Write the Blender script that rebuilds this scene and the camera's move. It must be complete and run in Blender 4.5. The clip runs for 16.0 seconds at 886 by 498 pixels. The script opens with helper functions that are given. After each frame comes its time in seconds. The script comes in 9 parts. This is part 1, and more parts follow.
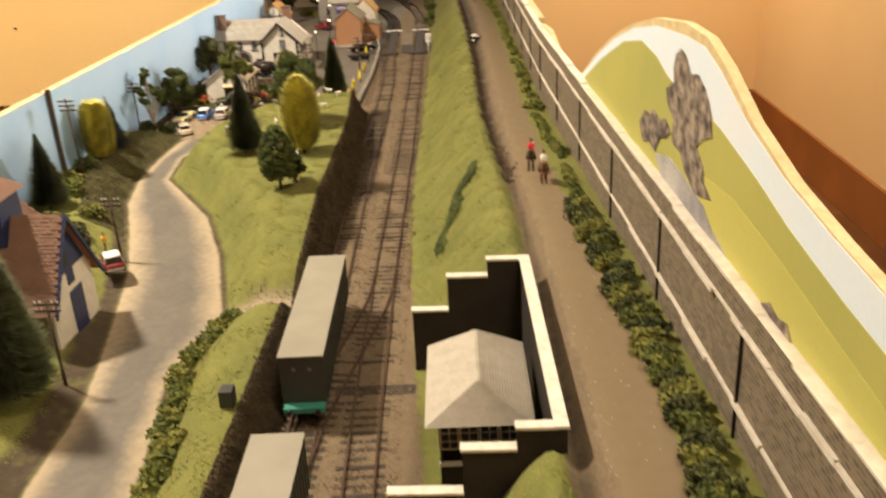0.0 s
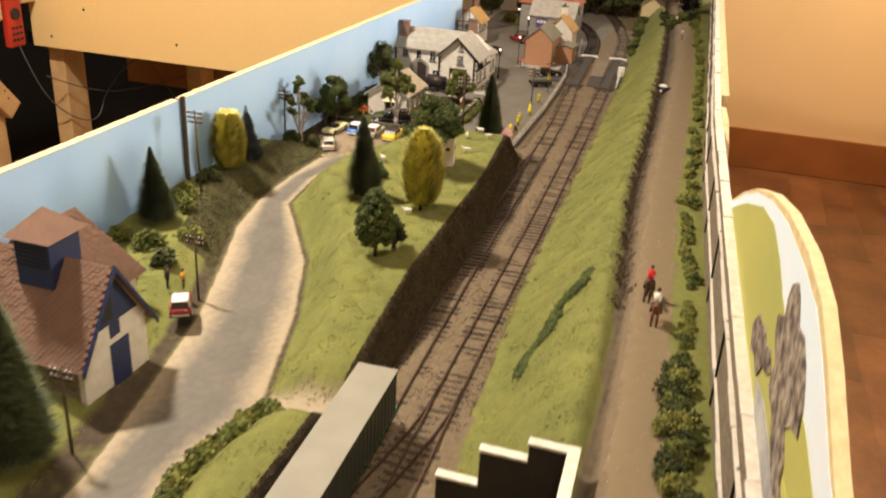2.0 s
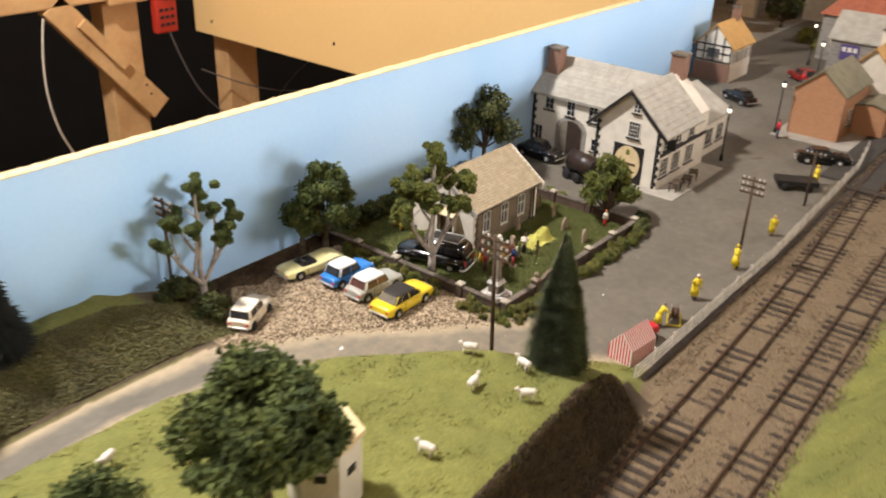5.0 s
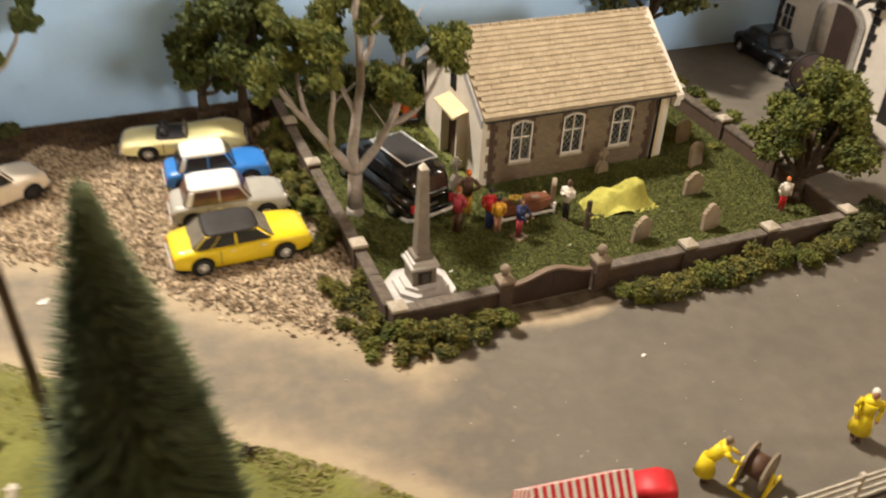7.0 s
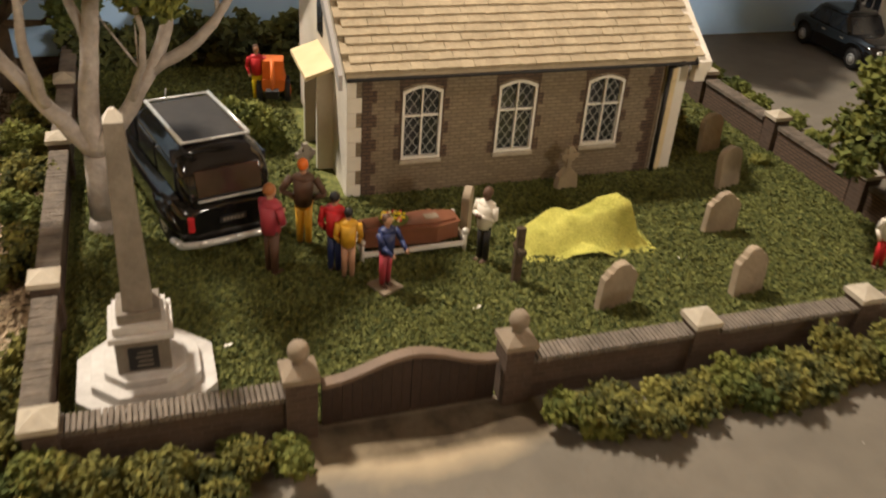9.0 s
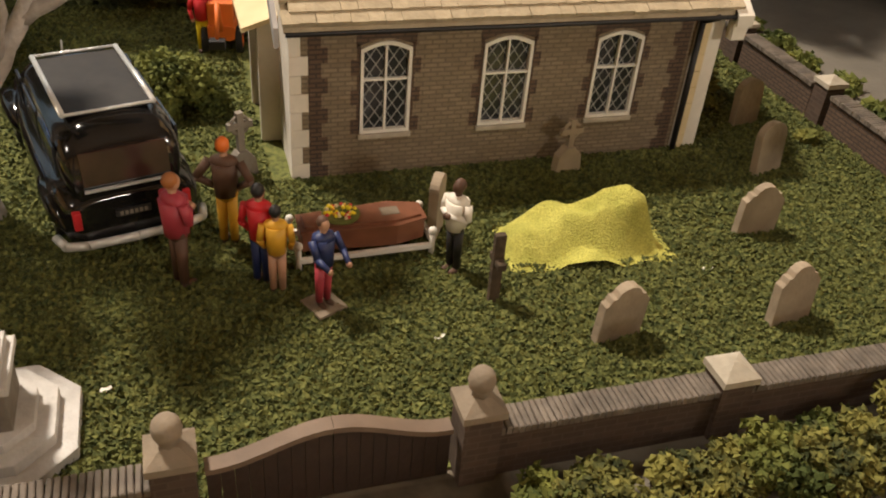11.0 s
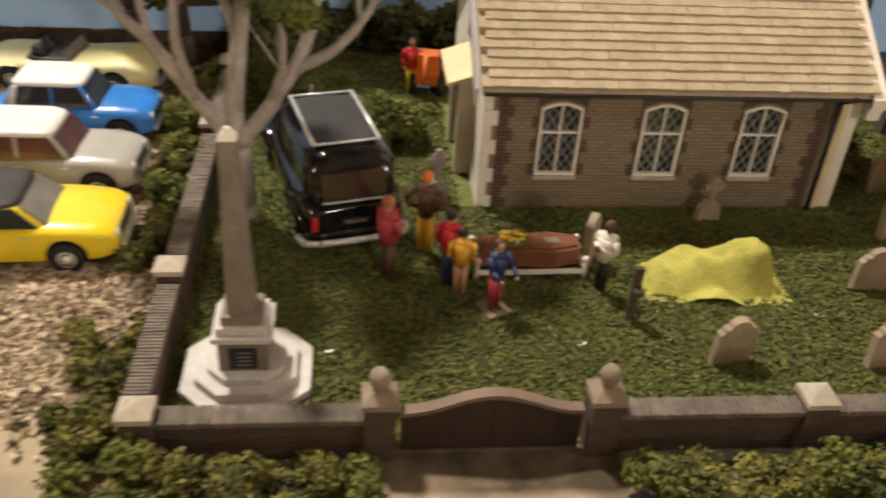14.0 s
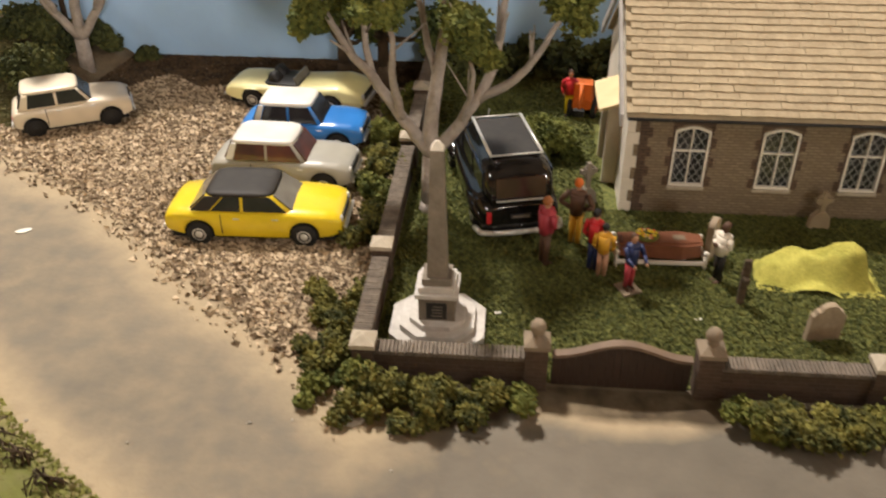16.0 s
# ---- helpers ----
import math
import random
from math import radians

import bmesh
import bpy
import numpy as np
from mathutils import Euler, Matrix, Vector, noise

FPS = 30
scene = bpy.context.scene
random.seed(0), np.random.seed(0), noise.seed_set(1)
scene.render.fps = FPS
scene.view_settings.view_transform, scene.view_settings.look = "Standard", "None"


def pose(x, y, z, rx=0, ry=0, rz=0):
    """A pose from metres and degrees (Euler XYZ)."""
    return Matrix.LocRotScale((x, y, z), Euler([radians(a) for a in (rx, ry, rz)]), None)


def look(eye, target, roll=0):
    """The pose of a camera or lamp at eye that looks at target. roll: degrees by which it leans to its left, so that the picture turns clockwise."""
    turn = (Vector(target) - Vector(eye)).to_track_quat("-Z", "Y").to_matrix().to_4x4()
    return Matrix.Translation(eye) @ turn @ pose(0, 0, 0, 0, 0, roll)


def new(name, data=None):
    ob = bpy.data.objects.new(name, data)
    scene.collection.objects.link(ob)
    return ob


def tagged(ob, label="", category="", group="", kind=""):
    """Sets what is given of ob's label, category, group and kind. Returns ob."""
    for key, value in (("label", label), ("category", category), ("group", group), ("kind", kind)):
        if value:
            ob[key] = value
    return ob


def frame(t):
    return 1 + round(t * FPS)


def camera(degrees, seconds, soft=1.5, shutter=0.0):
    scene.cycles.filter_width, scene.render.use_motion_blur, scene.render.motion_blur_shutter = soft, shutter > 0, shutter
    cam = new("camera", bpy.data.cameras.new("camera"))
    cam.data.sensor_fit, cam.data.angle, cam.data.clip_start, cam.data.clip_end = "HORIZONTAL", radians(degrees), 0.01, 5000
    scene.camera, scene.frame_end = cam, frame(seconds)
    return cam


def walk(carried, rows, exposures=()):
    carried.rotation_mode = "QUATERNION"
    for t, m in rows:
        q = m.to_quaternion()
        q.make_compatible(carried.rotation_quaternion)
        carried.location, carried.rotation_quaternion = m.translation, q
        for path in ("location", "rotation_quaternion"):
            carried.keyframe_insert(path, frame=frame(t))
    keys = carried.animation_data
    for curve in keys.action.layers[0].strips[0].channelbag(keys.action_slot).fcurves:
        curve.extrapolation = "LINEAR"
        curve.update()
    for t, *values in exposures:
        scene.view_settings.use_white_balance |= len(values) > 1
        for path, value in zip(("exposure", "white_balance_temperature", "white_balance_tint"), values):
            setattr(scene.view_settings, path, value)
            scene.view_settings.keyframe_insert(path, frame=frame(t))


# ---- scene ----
# Everything below is written in metres of the full-size prototype; K shrinks it to the 1:76 model.
K = 1 / 76
cam = camera(53.13, 16.0, soft=2.0, shutter=0.4)
PATH = [
    (0, (-116.887, -31.066, 27.246), (-115.049, -30.977, 26.463), -2.83),
    (0.5, (-116.125, -31.254, 29.122), (-114.283, -31.011, 28.383), -1.16),
    (1, (-115.131, -32.259, 30.219), (-113.338, -31.873, 29.421), 1.38),
    (1.5, (-111.695, -34.230, 31.436), (-109.941, -33.791, 30.582), 2.95),
    (2, (-105.054, -36.398, 32.021), (-103.304, -35.891, 31.198), 3.27),
    (2.5, (-96.725, -39.224, 32.568), (-95.001, -38.597, 31.772), 2.55),
    (3, (-86.894, -40.870, 32.541), (-85.205, -40.153, 31.747), 2.67),
    (3.5, (-74.357, -37.075, 31.538), (-72.732, -36.238, 30.726), 1.66),
    (4, (-64.658, -33.505, 30.798), (-63.093, -32.586, 29.958), 0.29),
    (4.2, (-60.589, -33.076, 30.209), (-59.042, -32.134, 29.360), 0.03),
    (6.3, (-19.416, -27.258, 19.227), (-18.478, -25.842, 18.171), 4.26),
    (6.5, (-17.587, -26.594, 18.331), (-16.729, -25.151, 17.245), 3.40),
    (7, (-11.844, -24.142, 15.715), (-11.189, -22.629, 14.582), 2.83),
    (7.5, (-8.769, -21.085, 11.620), (-8.182, -19.584, 10.436), 6.13),
    (8, (-6.768, -19.655, 9.716), (-6.165, -18.124, 8.578), 5.98),
    (8.5, (-5.128, -18.494, 8.877), (-4.527, -16.911, 7.812), 4.78),
    (9, (-3.730, -15.602, 8.561), (-3.140, -13.995, 7.528), 4.33),
    (9.5, (-3.212, -13.737, 8.314), (-2.628, -12.142, 7.259), 4.93),
    (10, (-2.064, -12.881, 7.667), (-1.506, -11.325, 6.540), 5.22),
    (12.5, (-1.762, -12.502, 7.649), (-1.249, -10.956, 6.488), 4.68),
    (13, (-1.759, -12.898, 8.066), (-1.302, -11.326, 6.917), 4.95),
    (13.5, (-1.527, -13.792, 8.599), (-1.156, -12.184, 7.469), 5.38),
    (14, (-2.596, -15.115, 9.390), (-2.398, -13.476, 8.262), 3.90),
    (14.5, (-3.646, -16.297, 9.945), (-3.627, -14.640, 8.825), 2.27),
    (15, (-3.734, -17.240, 10.642), (-3.812, -15.573, 9.540), 1.74),
    (15.5, (-3.759, -17.991, 11.370), (-3.899, -16.321, 10.280), 0.64),
    (16, (-2.954, -19.017, 11.324), (-3.089, -17.356, 10.217), -0.08),
]
EXPOSE = [(0, -0.08, 6500, 13), (1.5, -0.06, 6350, 14), (2.6, -0.04, 5850, 14), (3.5, -0.06, 5500, 14), (4.2, -0.04, 5500, 14), (6.5, -0.08, 5800, 13), (7.5, -0.1, 6200, 14), (9, -0.26, 6250, 14), (13, -0.34, 6050, 15), (16, -0.3, 5950, 14)]
walk(cam, [(t, look(Vector(e) * K, Vector(g) * K, r)) for t, e, g, r in PATH],
     exposures=EXPOSE)

# ---- world, lamps, exposure ----
world = bpy.data.worlds.new("world")
scene.world = world
world.use_nodes = True
world.node_tree.nodes["Background"].inputs[0].default_value = (1.0, 0.85, 0.65, 1)
world.node_tree.nodes["Background"].inputs[1].default_value = 0.004


def unseen_light(x, y, z, size, watts, aim=None, col=(1.0, 0.88, 0.70)):
    """An unseen area light, at ceiling height or lower with its face towards aim."""
    light = bpy.data.lights.new("unseen_light", "AREA")
    light.shape, light.size, light.size_y = "RECTANGLE", size * K, size * K
    light.energy, light.color = watts, col
    ob = new("unseen_light", light)
    ob.matrix_world = pose(x * K, y * K, z * K)
    if aim:
        turn = (Vector(aim) - Vector((x, y, z))).to_track_quat("-Z", "Y").to_matrix().to_4x4()
        ob.matrix_world = Matrix.Translation(Vector((x, y, z)) * K) @ turn
    return ob


# All sources are unseen; the first two follow the direction of the shadows.
unseen_light(-42, 48, 112, 11, 66)
unseen_light(45, -132, 46, 18, 17, aim=(-20, 0, 5))
# Added fill for the west boards, the east room wall, the upper backscene.
unseen_light(-112, -52, 112, 20, 13)
unseen_light(200, -80, 112, 28, 54)
unseen_light(70, -138, 29, 15, 21, aim=(-30, 9, 8))


# ---- materials ----
def mat(name, c1, c2=None, s=1.0, rough=0.7, metal=0.0, bump=0.0, bs=8.0, fine=0.12, spec=0.4, island=0.0, rnd=0.0, coat=0.0):
    """A surface of two colours in patches of about 1/s metres (prototype), with fine grain and relief."""
    m = bpy.data.materials.new(name)
    m.use_nodes = True
    nt = m.node_tree
    N, L = nt.nodes, nt.links
    b = N["Principled BSDF"]
    b.inputs["Roughness"].default_value = rough
    b.inputs["Metallic"].default_value = metal
    b.inputs["Specular IOR Level"].default_value = spec
    b.inputs["Coat Weight"].default_value = coat
    c2 = c2 or tuple(v * 0.8 for v in c1)
    geo = N.new("ShaderNodeNewGeometry")
    sc = N.new("ShaderNodeVectorMath")
    sc.operation = "SCALE"
    sc.inputs["Scale"].default_value = 1 / K
    L.new(geo.outputs["Position"], sc.inputs[0])
    n1 = N.new("ShaderNodeTexNoise")
    n1.inputs["Scale"].default_value, n1.inputs["Detail"].default_value = s, 6
    L.new(sc.outputs[0], n1.inputs["Vector"])
    ramp = N.new("ShaderNodeMapRange")
    ramp.inputs[1].default_value, ramp.inputs[2].default_value = 0.35, 0.65
    L.new(n1.outputs["Fac"], ramp.inputs[0])
    mix = N.new("ShaderNodeMix")
    mix.data_type = "RGBA"
    mix.inputs[6].default_value, mix.inputs[7].default_value = (*c1, 1), (*c2, 1)
    fac = ramp.outputs[0]
    if island:
        ma = N.new("ShaderNodeMath")
        ma.operation = "MULTIPLY_ADD"
        ma.inputs[1].default_value, ma.inputs[2].default_value = island, -island / 2
        L.new(geo.outputs["Random Per Island"], ma.inputs[0])
        ad = N.new("ShaderNodeMath")
        ad.use_clamp = True
        L.new(fac, ad.inputs[0])
        L.new(ma.outputs[0], ad.inputs[1])
        fac = ad.outputs[0]
    L.new(fac, mix.inputs[0])
    n2 = N.new("ShaderNodeTexNoise")
    n2.inputs["Scale"].default_value, n2.inputs["Detail"].default_value = bs, 4
    L.new(sc.outputs[0], n2.inputs["Vector"])
    hsv = N.new("ShaderNodeHueSaturation")
    mr = N.new("ShaderNodeMapRange")
    mr.inputs[3].default_value, mr.inputs[4].default_value = 1 - fine * 1.6, 1 + fine * 1.6
    L.new(n2.outputs["Fac"], mr.inputs[0])
    val = mr.outputs[0]
    if rnd:
        oi = N.new("ShaderNodeObjectInfo")
        r2 = N.new("ShaderNodeMapRange")
        r2.inputs[3].default_value, r2.inputs[4].default_value = 1 - rnd, 1 + rnd
        L.new(oi.outputs["Random"], r2.inputs[0])
        mm = N.new("ShaderNodeMath")
        mm.operation = "MULTIPLY"
        L.new(val, mm.inputs[0])
        L.new(r2.outputs[0], mm.inputs[1])
        val = mm.outputs[0]
    L.new(val, hsv.inputs["Value"])
    L.new(mix.outputs[2], hsv.inputs["Color"])
    L.new(hsv.outputs[0], b.inputs["Base Color"])
    if bump:
        bp = N.new("ShaderNodeBump")
        bp.inputs["Strength"].default_value, bp.inputs["Distance"].default_value = 1.0, bump * K
        L.new(n2.outputs["Fac"], bp.inputs["Height"])
        L.new(bp.outputs[0], b.inputs["Normal"])
    return m


def brick_mat(name, c1, c2, mortar, bw, bh, gap=0.02, bump=0.02, rough=0.85, axis="xz"):
    """Printed or moulded brickwork: courses along the wall, upright z."""
    m = mat(name, c1, c2, 0.6, rough)
    nt = m.node_tree
    N, L = nt.nodes, nt.links
    b = N["Principled BSDF"]
    tc = N.new("ShaderNodeTexCoord")
    sep, com = N.new("ShaderNodeSeparateXYZ"), N.new("ShaderNodeCombineXYZ")
    L.new(tc.outputs["Object"], sep.inputs[0])
    add = N.new("ShaderNodeMath")
    L.new(sep.outputs["X"], add.inputs[0])
    L.new(sep.outputs["Y"], add.inputs[1])
    L.new(add.outputs[0], com.inputs["X"])
    L.new(sep.outputs["Z"], com.inputs["Y"])
    sc = N.new("ShaderNodeVectorMath")
    sc.operation = "SCALE"
    sc.inputs["Scale"].default_value = 1 / K
    L.new(com.outputs[0], sc.inputs[0])
    br = N.new("ShaderNodeTexBrick")
    br.inputs["Scale"].default_value = 1.0
    br.inputs["Brick Width"].default_value, br.inputs["Row Height"].default_value = bw, bh
    br.inputs["Mortar Size"].default_value = gap
    br.inputs["Color1"].default_value, br.inputs["Color2"].default_value, br.inputs["Mortar"].default_value = (*c1, 1), (*c2, 1), (*mortar, 1)
    L.new(sc.outputs[0], br.inputs["Vector"])
    hsv = [n for n in N if n.bl_idname == "ShaderNodeHueSaturation"][0]
    L.new(br.outputs["Color"], hsv.inputs["Color"])
    bp = N.new("ShaderNodeBump")
    bp.inputs["Strength"].default_value, bp.inputs["Distance"].default_value = 0.8, bump * K
    bp.invert = True
    L.new(br.outputs["Fac"], bp.inputs["Height"])
    L.new(bp.outputs[0], b.inputs["Normal"])
    return m


def glow(name, col, strength):
    m = bpy.data.materials.new(name)
    m.use_nodes = True
    b = m.node_tree.nodes["Principled BSDF"]
    b.inputs["Base Color"].default_value = (*col, 1)
    b.inputs["Emission Color"].default_value = (*col, 1)
    b.inputs["Emission Strength"].default_value = strength
    return m


